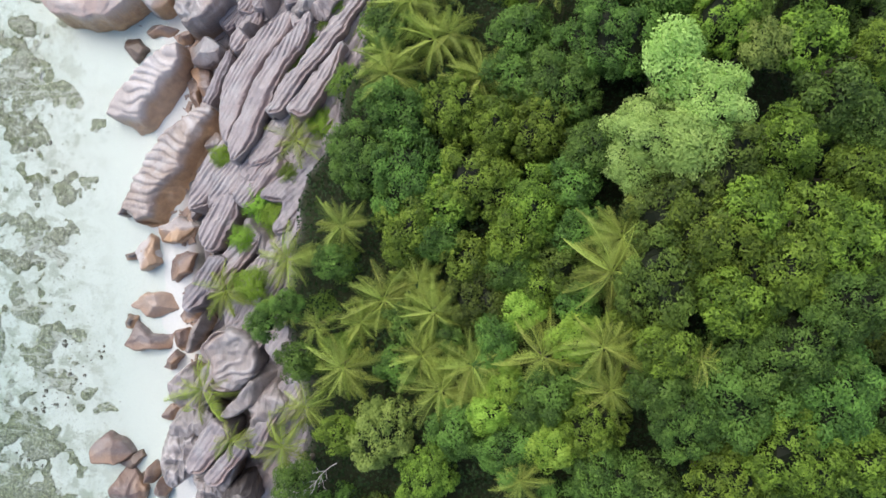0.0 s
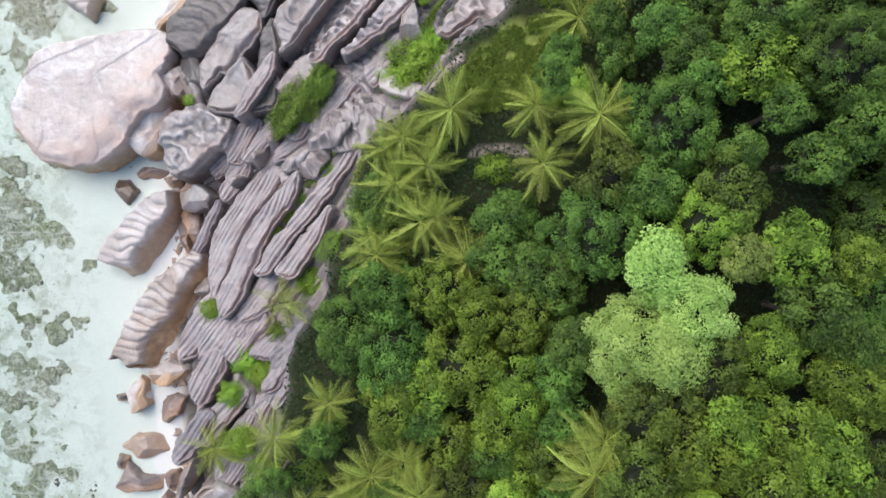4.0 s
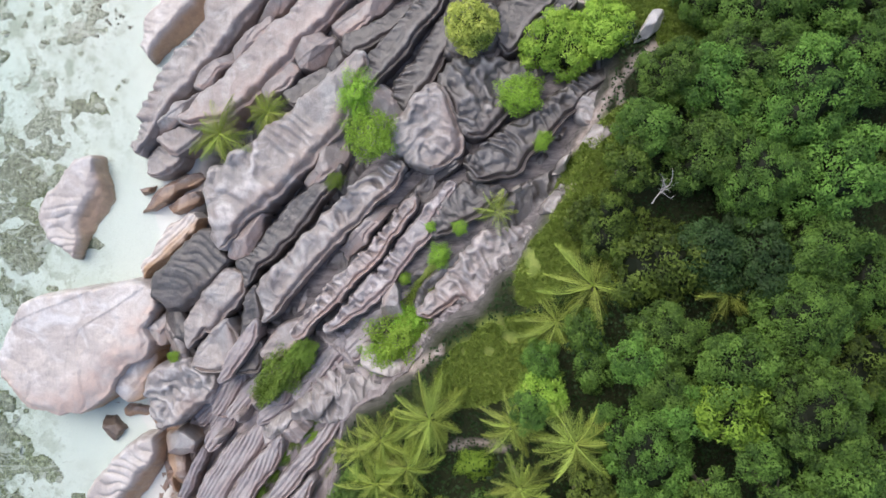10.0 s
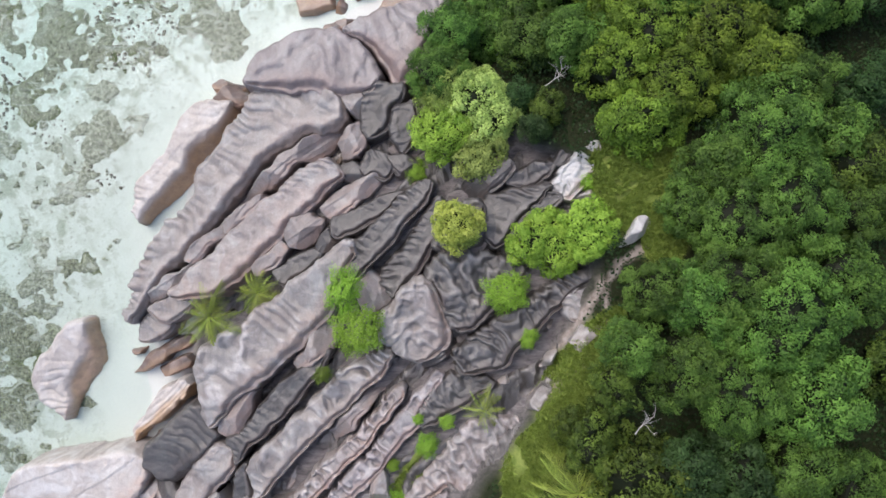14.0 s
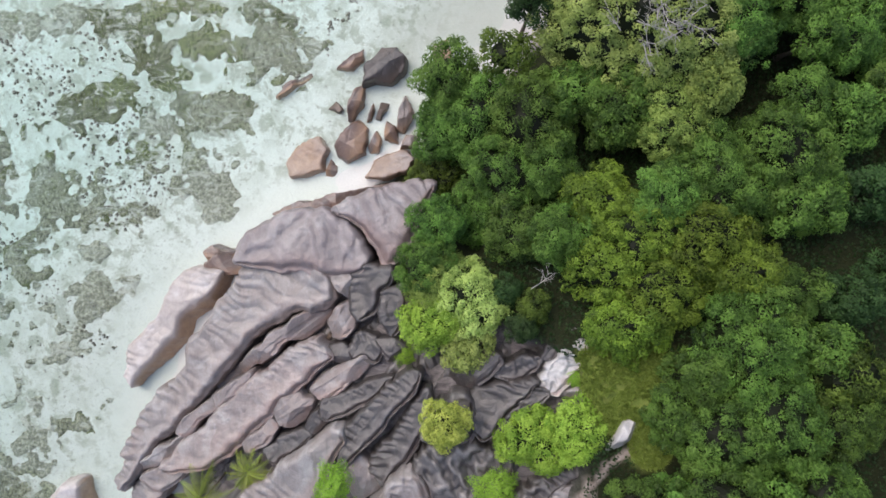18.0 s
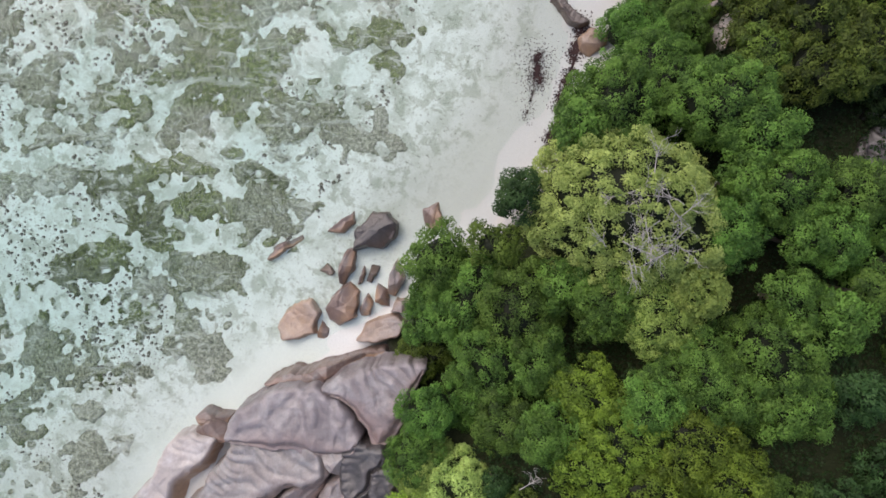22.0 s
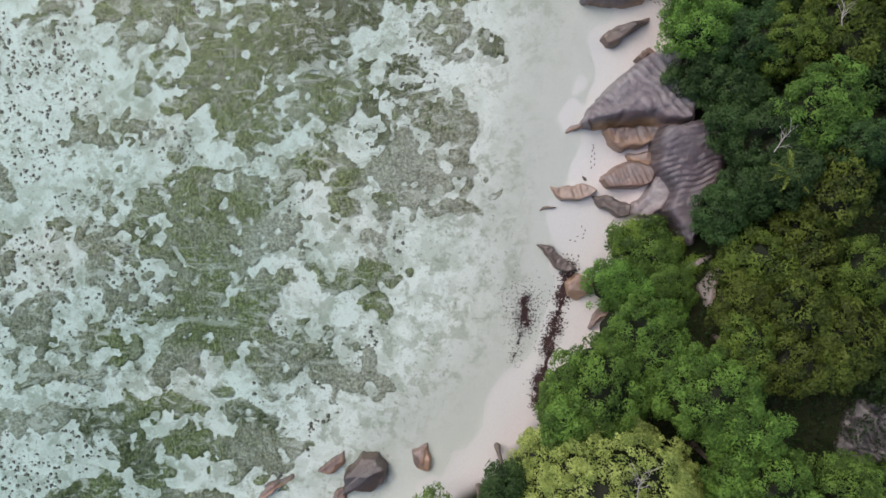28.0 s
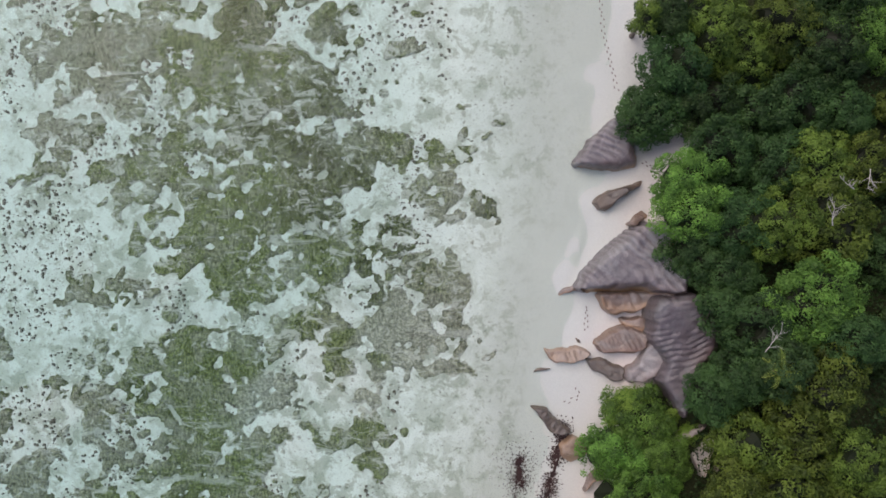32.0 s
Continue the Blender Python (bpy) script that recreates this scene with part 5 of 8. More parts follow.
boulder("-32.2,-21.3 -31.2,-18.7 -28.6,-17.3 -25.2,-18.7 -25.9,-21.3", 5.0, 5.0, "grey", 0.20)
boulder("-22.6,-17.2 -19.1,-14.4 -17.8,-16.9 -19.7,-18.8 -21.6,-19.6", 8.0, 8.0, "grey", 0.15)
boulder("-18.2,-10.3 -15.0,-9.0 -14.7,-10.6 -17.5,-11.5", 9.0, 9.0, "dark", 0.15)
boulder("-40.8,-28.7 -38.8,-25.9 -36.2,-28.9 -36.9,-30.7 -40.6,-30.7", 2.0, 2.0, "tide", 0.06)
boulder("-37.4,-27.3 -35.5,-25.5 -34.6,-26.8 -35.5,-28.2 -36.9,-27.8", 2.0, 2.0, "tide", 0.05)
boulder("-35.5,-29.6 -34.6,-27.3 -33.4,-28.7 -34.1,-30.4", 2.0, 2.0, "tide", 0.05)
boulder("-33.6,-24.7 -32.7,-21.2 -29.1,-19.8 -27.4,-21.1 -28.2,-24.7 -31.8,-27.6 -33.1,-26.5", 5.0, 5.0, "grey", 0.25)
boulder("-29.4,-26.0 -26.8,-23.8 -23.9,-23.8 -25.0,-27.7 -28.1,-28.9", 6.5, 6.5, "grey", 0.20)
boulder("-25.3,-27.1 -22.4,-25.4 -21.3,-28.3 -25.0,-28.6", 8.0, 8.0, "dark", 0.20)
slab("-25.4,14.4 -25.1,19.2 -22.5,23.1 -19.3,26.0 -16.7,28.0 -16.1,27.3 -18.0,23.7 -20.9,20.2 -22.5,16.3 -24.5,12.1", 7.3, 7.3, "rose", 0.13, 0.46, "b")
slab("-24.0,12.1 -22.1,16.2 -20.5,19.9 -17.4,23.5 -14.8,26.3 -15.2,23.8 -18.0,20.3 -19.6,16.5 -21.5,12.1 -23.4,9.9", 8.5, 8.5, "rose", 0.13, 0.46, "b")
slab("-19.2,15.1 -17.3,18.5 -13.6,22.8 -9.2,28.4 -8.0,29.3 -8.6,27.8 -12.3,22.5 -16.1,17.9 -17.9,15.1", 10.0, 10.0, "rose", 0.13, 0.46, "b")
slab("-17.2,15.1 -13.5,19.7 -10.7,22.5 -12.9,17.8 -15.4,14.5", 10.3, 10.3, "rose", 0.13, 0.46, "b")
slab("-26.9,5.4 -26.3,8.6 -22.7,12.5 -18.1,15.1 -18.8,12.8 -22.0,9.2 -23.3,6.0 -25.6,3.4", 6.8, 6.8, "rose", 0.13, 0.46, "b")
slab("-23.6,6.7 -21.7,9.9 -19.2,11.5 -17.9,9.9 -20.4,6.7 -22.4,4.8", 7.8, 7.8, "rose", 0.13, 0.46, "b")
slab("-20.4,6.1 -16.3,9.9 -11.3,11.7 -11.9,9.2 -14.4,6.1 -17.6,2.3 -18.8,2.3 -17.6,5.5", 9.0, 9.0, "purple", 0.13, 0.46, "b")
boulder("-22.6,3.4 -20.7,4.1 -19.7,1.8 -20.0,-0.5 -22.0,0.2", 7.0, 7.0, "grey", 0.15)
slab("-18.2,1.1 -16.9,4.8 -14.7,6.1 -15.0,3.6 -17.2,0.1", 9.0, 9.0, "purple", 0.13, 0.46, "b")
boulder("-11.7,29.7 -11.4,32.8 -8.3,34.1 -3.9,33.4 -2.7,32.2 -5.2,29.7 -8.9,28.5 -10.8,28.2", 10.5, 10.5, "grey", 0.25)
boulder("-21.1,27.8 -19.2,29.4 -18.2,28.4 -19.8,26.8 -21.2,26.5", 7.8, 7.8, "pink", 0.05)
boulder("-23.6,25.1 -22.0,27.0 -21.0,26.7 -22.6,24.4", 7.0, 7.0, "pink", 0.05)
boulder("-20.0,29.4 -17.7,31.1 -15.8,30.5 -18.4,28.3", 8.3, 8.3, "pink", 0.08)
boulder("-13.5,30.1 -11.0,32.0 -8.6,31.3 -10.4,28.9 -13.5,28.4", 10.5, 10.5, "grey", 0.20)
boulder("-14.9,26.0 -13.0,29.1 -11.1,29.7 -11.4,27.9 -13.3,25.4", 9.8, 9.8, "pink", 0.20)
boulder("-17.2,26.8 -15.0,29.6 -13.2,29.3 -14.7,26.8 -16.3,25.9", 9.0, 9.0, "grey", 0.20)
boulder("9.9,53.2 11.2,54.0 11.4,53.2 10.7,52.6", 14.3, 14.3, "pale", 0.05)
boulder("-5.4,36.9 -3.3,37.8 -2.6,36.0 -0.2,34.7 -2.6,33.5 -5.7,34.7", 11.2, 11.2, "pale", 0.20)
slab("-41.9,58.2 -39.2,58.3 -38.6,56.4 -37.7,53.0 -40.0,49.5 -42.1,45.6 -43.1,46.4 -45.6,48.1 -46.9,50.9 -46.1,53.0 -44.1,54.7", 1.8, 2.6, "pale", 0.15, 1.7, "w")
boulder("21.4,66.9 22.9,69.7 23.7,70.2 24.8,69.8 24.4,68.7 22.9,67.4", 17.6, 17.6, "white", 0.04)
boulder("4.1,27.5 9.2,28.0 9.5,27.1 8.6,26.5 4.1,26.6", 12.6, 12.6, "pink", 0.08)
boulder("21.7,66.2 23.7,66.5 22.8,65.0 21.7,64.8", 16.0, 16.0, "pale", 0.10)
boulder("18.9,60.2 20.9,61.3 21.8,60.2 20.0,58.5", 14.6, 14.6, "grey", 0.20)
boulder("32.0,158.2 34.0,159.8 34.8,159.1 33.0,157.6", 2.5, 2.5, "tide", 0.05)
boulder("34.0,132.3 36.0,133.9 39.9,135.1 40.2,134.2 36.6,132.2 34.3,131.3", 4.5, 4.5, "pink", 0.12)
boulder("51.2,113.2 52.8,118.1 55.2,119.9 57.3,119.9 57.3,113.7 54.0,112.2", 9.0, 9.0, "dark", 0.20)
boulder("52.9,120.3 54.1,122.7 56.2,123.3 56.2,119.6", 9.0, 9.0, "dark", 0.20)
boulder("39.8,2.5 40.4,4.4 43.1,4.7 43.1,1.9", 17.0, 17.0, "grey", 0.10)
boulder("12.7,50.6 14.1,52.6 15.6,54.0 16.7,54.6 16.1,52.6 14.4,50.6", 14.8, 14.8, "grey", 0.20)
boulder("15.0,48.3 16.2,49.5 17.9,50.0 17.6,48.6 15.9,47.5", 14.6, 14.6, "pale", 0.15)
boulder("14.1,54.5 14.9,56.2 16.1,56.8 15.5,54.8", 15.2, 15.2, "pale", 0.12)
boulder("17.0,57.7 19.0,60.0 20.4,60.5 19.5,58.6 17.6,56.6", 16.0, 16.0, "grey", 0.20)
slab("-18.6,6.5 -17.8,6.8 -16.8,8.9 -14.6,13.2 -14.5,14.6 -15.3,15.3 -16.7,13.8 -17.9,11.2 -19.2,7.9", 7.3, 7.7, "rose", 0.13, 0.46, "b")
slab("-26.7,-4.3 -25.7,-4.4 -23.7,-2.2 -21.8,0.2 -20.9,1.8 -21.8,1.9 -23.1,1.3 -25.4,-0.5 -27.5,-3.5", 6.8, 7.2, "rose", 0.13, 0.46, "b")
slab("-17.7,19.4 -16.8,19.2 -14.9,20.8 -13.0,22.4 -12.1,23.4 -12.8,23.9 -14.1,23.7 -15.9,22.2 -17.5,20.3", 6.5, 6.9, "rose", 0.13, 0.46, "b")
slab("-20.3,-9.6 -20.0,-9.7 -18.6,-7.6 -17.3,-5.9 -16.5,-4.3 -17.1,-4.0 -18.1,-4.4 -19.4,-6.6 -21.1,-9.1", 6.8, 7.2, "purple", 0.13, 0.46, "b")
slab("-16.4,8.1 -15.7,8.4 -13.8,10.6 -11.8,12.8 -10.8,15.0 -11.4,15.5 -12.5,15.1 -14.6,12.4 -16.6,9.6", 7.4, 7.8, "rose", 0.13, 0.46, "b")
slab("-22.5,8.0 -21.7,7.7 -20.0,9.8 -17.4,12.7 -17.1,14.0 -17.0,15.0 -19.1,13.9 -20.8,11.9 -22.9,9.3", 7.6, 8.0, "rose", 0.13, 0.46, "b")
slab("-21.5,27.6 -20.6,27.6 -18.9,29.6 -17.5,31.7 -16.6,33.0 -17.3,33.4 -18.2,32.6 -19.7,31.3 -21.8,28.2", 6.1, 6.5, "rose", 0.13, 0.46, "b")
slab("-24.1,25.9 -23.6,26.0 -22.4,27.6 -21.4,29.2 -21.2,30.3 -21.7,30.7 -22.1,30.4 -23.4,28.6 -24.5,26.8", 4.4, 4.8, "purple", 0.13, 0.46, "b")
slab("-24.5,23.4 -23.9,23.5 -22.6,24.8 -21.5,26.4 -21.2,27.5 -21.8,28.0 -22.7,27.6 -24.1,25.8 -25.1,24.1", 4.8, 5.2, "rose", 0.13, 0.46, "b")
slab("-21.7,-6.6 -21.0,-6.1 -19.5,-3.8 -18.3,-0.9 -18.1,-0.2 -18.8,0.9 -19.9,-0.0 -21.1,-2.6 -22.4,-5.7", 6.7, 7.1, "rose", 0.13, 0.46, "b")
slab("-22.8,16.0 -21.8,16.3 -19.4,19.2 -17.6,22.5 -17.5,23.6 -17.6,24.9 -19.4,23.2 -21.0,21.1 -23.5,17.2", 6.3, 6.7, "rose", 0.13, 0.46, "b")
slab("-29.1,15.0 -28.4,15.7 -27.0,18.5 -25.7,21.2 -25.1,22.9 -25.5,23.5 -26.5,22.2 -27.7,19.7 -29.2,16.5", 3.6, 4.0, "purple", 0.13, 0.46, "b")
slab("-7.0,35.6 -6.3,35.2 -5.0,36.7 -3.2,38.4 -3.1,39.6 -3.4,40.5 -4.5,40.2 -6.3,38.3 -7.5,36.8", 10.3, 10.7, "rose", 0.13, 0.46, "b")
slab("-15.6,30.0 -14.8,30.2 -14.1,31.2 -13.1,33.2 -12.9,34.5 -13.5,34.6 -14.3,34.2 -15.5,32.7 -16.1,31.0", 8.3, 8.7, "rose", 0.13, 0.46, "b")
slab("-21.7,-22.0 -21.1,-22.4 -20.1,-20.6 -18.8,-18.3 -17.9,-16.7 -18.6,-16.1 -19.8,-16.8 -21.4,-18.9 -22.2,-21.0", 7.5, 7.9, "rose", 0.13, 0.46, "b")
slab("-28.2,-17.0 -27.4,-17.3 -26.5,-15.9 -25.1,-13.8 -24.9,-12.7 -25.7,-12.5 -26.4,-12.6 -27.7,-14.3 -28.6,-16.1", 7.7, 8.1, "rose", 0.13, 0.46, "b")
slab("-29.3,6.8 -28.1,7.4 -26.2,10.2 -24.1,12.5 -23.1,14.8 -23.3,15.3 -24.7,14.4 -27.1,11.3 -29.0,8.9", 4.6, 5.0, "rose", 0.13, 0.46, "b")
slab("-26.4,26.5 -25.6,25.8 -23.9,27.5 -22.3,29.1 -22.3,29.9 -22.4,30.9 -23.9,30.4 -25.3,29.2 -26.8,27.4", 3.7, 4.1, "purple", 0.13, 0.46, "b")
slab("-22.8,-5.5 -21.4,-4.4 -19.8,-2.6 -17.9,0.6 -16.7,2.7 -17.7,2.8 -18.8,1.9 -21.0,-0.9 -22.7,-3.4", 6.9, 7.3, "rose", 0.13, 0.46, "b")
slab("-19.4,-19.2 -18.2,-19.0 -16.9,-17.6 -15.9,-16.0 -15.8,-15.0 -16.4,-14.1 -17.8,-14.3 -18.7,-15.9 -20.2,-17.8", 7.4, 7.8, "rose", 0.13, 0.46, "b")
slab("-27.3,0.2 -26.1,0.5 -25.1,2.1 -23.7,4.4 -23.3,6.0 -24.5,6.3 -25.4,5.7 -27.2,3.9 -27.9,1.9", 6.6, 7.0, "rose", 0.13, 0.46, "b")
slab("-7.9,31.9 -7.1,32.5 -6.2,33.9 -4.6,36.5 -4.1,37.7 -4.5,38.1 -5.5,37.3 -6.9,35.2 -8.2,32.8", 9.2, 9.6, "rose", 0.13, 0.46, "b")
slab("-22.7,-8.8 -21.7,-8.3 -20.4,-6.6 -18.5,-3.6 -18.2,-2.3 -19.1,-2.2 -20.2,-2.6 -21.7,-5.2 -23.5,-8.0", 6.8, 7.2, "purple", 0.13, 0.46, "b")
slab("-21.5,9.8 -20.0,10.1 -18.2,11.9 -15.7,15.1 -15.4,16.7 -15.9,17.2 -17.0,17.3 -19.2,14.3 -21.9,10.6", 7.8, 8.2, "rose", 0.13, 0.46, "b")
slab("-29.3,4.7 -28.0,5.2 -26.3,6.9 -24.7,9.5 -24.2,11.5 -24.9,12.4 -26.6,11.4 -28.1,9.0 -29.8,6.2", 5.3, 5.7, "rose", 0.13, 0.46, "b")
slab("-24.5,-8.3 -23.5,-7.6 -22.1,-5.2 -20.6,-2.5 -20.2,-1.0 -21.0,-0.8 -22.0,-1.7 -23.3,-3.7 -24.8,-6.4", 6.8, 7.2, "rose", 0.13, 0.46, "b")
slab("-13.7,22.7 -13.2,22.6 -12.1,23.9 -10.8,25.9 -10.6,26.8 -11.0,27.3 -11.9,26.6 -13.2,24.9 -14.2,23.5", 7.0, 7.4, "rose", 0.13, 0.46, "b")
slab("-21.8,32.2 -20.7,33.0 -19.4,34.6 -17.6,37.3 -17.5,38.3 -17.6,39.0 -18.5,38.2 -20.3,35.7 -21.6,33.4", 8.7, 9.1, "rose", 0.13, 0.46, "b")
slab("-17.9,27.2 -16.3,27.8 -14.6,29.0 -12.0,31.4 -11.4,32.5 -11.6,33.2 -13.0,32.6 -15.1,31.0 -17.3,29.0", 7.9, 8.3, "purple", 0.13, 0.46, "b")
slab("-16.9,25.1 -15.4,25.2 -14.1,25.8 -12.1,27.9 -11.1,29.5 -12.1,29.8 -12.8,30.0 -15.1,28.3 -16.9,26.4", 7.7, 8.1, "rose", 0.13, 0.46, "b")
slab("-23.8,-9.5 -23.3,-9.8 -21.9,-8.0 -20.3,-6.0 -20.4,-4.8 -20.9,-4.4 -22.3,-4.5 -23.6,-6.0 -24.7,-8.1", 6.9, 7.3, "rose", 0.13, 0.46, "b")
slab("-29.3,-6.4 -29.0,-6.8 -27.2,-4.9 -25.6,-2.5 -24.9,-0.9 -25.8,-0.7 -26.6,-0.8 -28.2,-3.2 -29.7,-5.1", 6.7, 7.1, "purple", 0.13, 0.46, "b")
slab("-12.8,30.3 -12.0,30.3 -10.3,32.6 -8.2,35.3 -7.0,37.3 -7.2,38.3 -9.2,36.6 -10.9,34.7 -13.5,31.1", 9.1, 9.5, "purple", 0.13, 0.46, "b")
slab("-28.6,-24.9 -27.6,-24.8 -25.9,-22.8 -24.4,-20.9 -24.6,-19.8 -25.4,-19.3 -26.1,-19.2 -27.6,-21.1 -28.8,-23.3", 7.1, 7.5, "rose", 0.13, 0.46, "b")
slab("-19.3,-11.9 -18.0,-12.2 -17.4,-11.1 -16.0,-9.1 -15.7,-7.6 -16.6,-6.9 -17.7,-7.5 -19.0,-8.8 -20.0,-10.7", 7.5, 7.9, "rose", 0.13, 0.46, "b")
slab("-15.3,23.6 -14.3,23.6 -13.8,24.8 -13.1,26.5 -13.2,27.7 -13.5,28.4 -14.6,28.0 -15.5,26.4 -16.3,24.1", 7.2, 7.6, "rose", 0.13, 0.46, "b")
slab("-23.8,-13.0 -22.5,-12.1 -21.0,-10.4 -18.2,-6.9 -17.5,-5.5 -17.8,-5.3 -18.7,-5.9 -21.1,-8.4 -23.5,-11.5", 6.7, 7.1, "rose", 0.13, 0.46, "b")
slab("-15.5,17.5 -15.2,17.5 -13.5,19.5 -11.0,23.0 -10.3,24.7 -10.8,25.4 -12.2,23.7 -13.7,21.6 -16.0,18.0", 7.1, 7.5, "purple", 0.13, 0.46, "b")
slab("-23.6,27.9 -22.4,27.6 -21.3,29.4 -20.1,31.2 -20.0,32.6 -21.1,33.2 -22.0,32.6 -23.1,31.3 -24.1,29.2", 5.2, 5.6, "rose", 0.13, 0.46, "b")
slab("-26.4,-25.9 -25.6,-25.8 -24.7,-24.7 -23.0,-22.7 -22.2,-21.5 -22.5,-21.0 -23.3,-21.3 -24.9,-23.1 -26.8,-25.2", 7.3, 7.7, "rose", 0.13, 0.46, "b")

# slabs of the outcrop: a rough plan in metres, the heights of the two ends, the stone, the depth and spacing of the flutes, and their form
slab("-25.2,84.8 -22.5,84.8 -20.2,84.2 -20.8,82.2 -21.8,80.3 -23.4,79.0 -25.1,78.0 -25.5,76.3 -26.2,75.0 -27.3,74.4 -28.7,72.7 -30.5,71.4 -32.6,69.7 -33.1,70.6 -33.8,71.4 -33.2,73.1 -33.4,74.8 -31.7,76.8 -29.6,78.4 -28.5,80.4 -27.7,82.7", 3.0, 4.2, "pale", 0.22, 0.8, "t")
slab("-15.3,85.6 -12.7,85.7 -10.5,85.0 -8.0,84.6 -6.7,83.1 -6.3,81.5 -7.1,80.4 -8.1,80.1 -9.1,79.5 -10.3,80.1 -12.0,79.3 -13.9,78.1 -15.9,76.9 -17.6,75.0 -19.7,72.9 -21.1,71.0 -24.3,67.8 -25.8,65.9 -27.9,64.3 -29.3,62.6 -31.9,59.3 -32.7,58.0 -33.4,58.6 -33.9,59.3 -32.9,60.5 -32.3,62.0 -32.9,62.6 -32.2,64.3 -31.6,64.9 -31.2,66.9 -29.0,68.5 -28.3,70.3 -26.2,71.1 -25.3,72.3 -24.4,73.3 -24.5,74.2 -24.2,76.4 -22.5,77.3 -21.5,78.9 -20.7,80.4 -19.4,81.6 -18.3,83.4 -16.9,85.1", 4.4, 8.8, "grey", 0.38, 1.05, "t")
slab("-21.1,70.6 -19.2,72.5 -17.2,74.0 -15.5,75.5 -13.8,77.0 -11.8,78.2 -10.2,79.5 -9.4,79.4 -9.9,78.5 -8.0,79.9 -6.6,81.1 -7.4,79.3 -8.7,77.8 -9.9,76.9 -11.9,76.7 -13.2,75.5 -15.2,74.3 -16.9,73.2 -19.2,71.8 -20.6,70.6", 7.0, 9.2, "pink", 0.10, 1.2, "s")
slab("-25.4,65.5 -24.3,67.1 -23.3,67.8 -21.5,69.3 -21.1,69.8 -20.6,69.0 -20.9,68.4 -22.6,67.1 -24.1,65.2", 6.4, 7.2, "pink", 0.08, 1.0, "s")
slab("-20.9,68.7 -20.6,70.1 -18.5,71.5 -16.9,72.4 -16.2,72.7 -16.4,71.8 -17.6,70.9 -18.9,69.9 -20.3,68.7", 7.0, 7.6, "pink", 0.08, 1.0, "s")
slab("-27.2,62.0 -25.8,62.9 -24.8,64.2 -23.7,65.2 -21.7,66.1 -21.0,67.7 -19.7,68.6 -18.6,69.8 -17.3,70.8 -16.3,72.0 -14.3,72.9 -13.0,74.4 -11.7,75.3 -9.8,76.2 -8.2,76.7 -7.3,76.0 -6.8,75.0 -7.9,74.0 -8.9,73.1 -10.2,71.6 -11.5,70.4 -13.1,69.5 -13.8,68.2 -15.1,67.3 -16.8,65.4 -18.5,63.9 -20.2,62.6 -21.9,61.6 -23.9,61.3 -25.9,61.3", 6.8, 9.6, "pink", 0.24, 1.1, "t")
slab("-31.4,60.8 -27.7,63.6 -24.5,65.1 -24.2,64.7 -26.4,62.8 -28.2,61.5 -30.7,60.5", 5.0, 6.2, "grey", 0.08, 1.0, "s")
slab("-30.6,60.0 -28.0,61.3 -25.9,61.2 -23.8,61.4 -25.3,60.0 -26.7,59.0 -28.2,58.0 -29.2,58.3", 4.6, 5.6, "grey", 0.17, 0.8, "t")
slab("-32.5,57.5 -30.4,59.8 -28.6,59.6 -28.0,57.9 -28.7,56.5 -30.9,55.8 -32.3,55.8", 3.2, 3.8, "grey", 0.19, 0.7, "t")
slab("-34.8,51.0 -33.3,52.6 -32.2,54.0 -30.3,55.1 -29.2,55.9 -27.0,56.5 -26.0,55.4 -27.1,54.7 -28.6,54.0 -29.7,53.3 -31.1,52.3 -33.0,51.6", 1.8, 2.8, "tide", 0.05, 1.0, "s")
slab("-31.1,52.2 -29.3,53.2 -26.7,54.1 -26.0,53.4 -26.4,52.4 -28.6,51.6 -30.1,50.9", 2.2, 2.8, "tide", 0.06, 1.0, "s")
slab("-34.5,54.3 -32.9,54.6 -32.4,55.3 -33.0,53.6 -34.1,53.4", 1.2, 1.4, "tide", 0.05, 1.0, "s")
slab("-34.2,44.8 -33.0,46.2 -31.8,47.6 -30.7,49.4 -28.8,50.8 -26.7,51.5 -25.7,50.5 -26.4,49.1 -28.3,47.3 -29.8,45.9 -31.6,44.8 -32.8,44.1 -33.6,42.7", 2.4, 3.8, "pale", 0.22, 0.45, "b")
slab("-31.0,42.3 -30.3,44.1 -28.1,45.8 -25.9,48.2 -24.2,49.2 -22.8,49.2 -22.5,48.2 -22.3,46.9 -21.6,46.3 -21.0,45.6 -22.0,44.3 -23.8,42.2 -25.6,40.8 -27.0,39.9 -28.8,39.9 -30.1,40.7 -31.1,41.7", 6.0, 7.6, "shade", 0.16, 1.35, "w")
slab("-26.5,36.7 -26.4,38.7 -25.3,40.7 -23.6,42.4 -21.9,44.4 -20.5,44.4 -19.6,43.8 -19.5,42.2 -20.3,40.8 -21.7,39.8 -22.8,38.1 -23.8,37.5 -24.4,37.8 -25.1,36.8 -26.2,35.9", 6.8, 7.8, "grey", 0.15, 1.3, "t")
slab("-32.6,36.0 -31.4,38.0 -29.9,39.0 -29.3,38.4 -30.0,37.3 -30.8,36.6", 4.5, 5.0, "pale", 0.06, 1.0, "s")
slab("-29.6,38.6 -28.0,39.2 -27.2,38.3 -27.1,36.4 -26.9,34.4 -28.6,35.1 -29.3,36.3", 5.6, 6.0, "grey", 0.10, 1.0, "s")
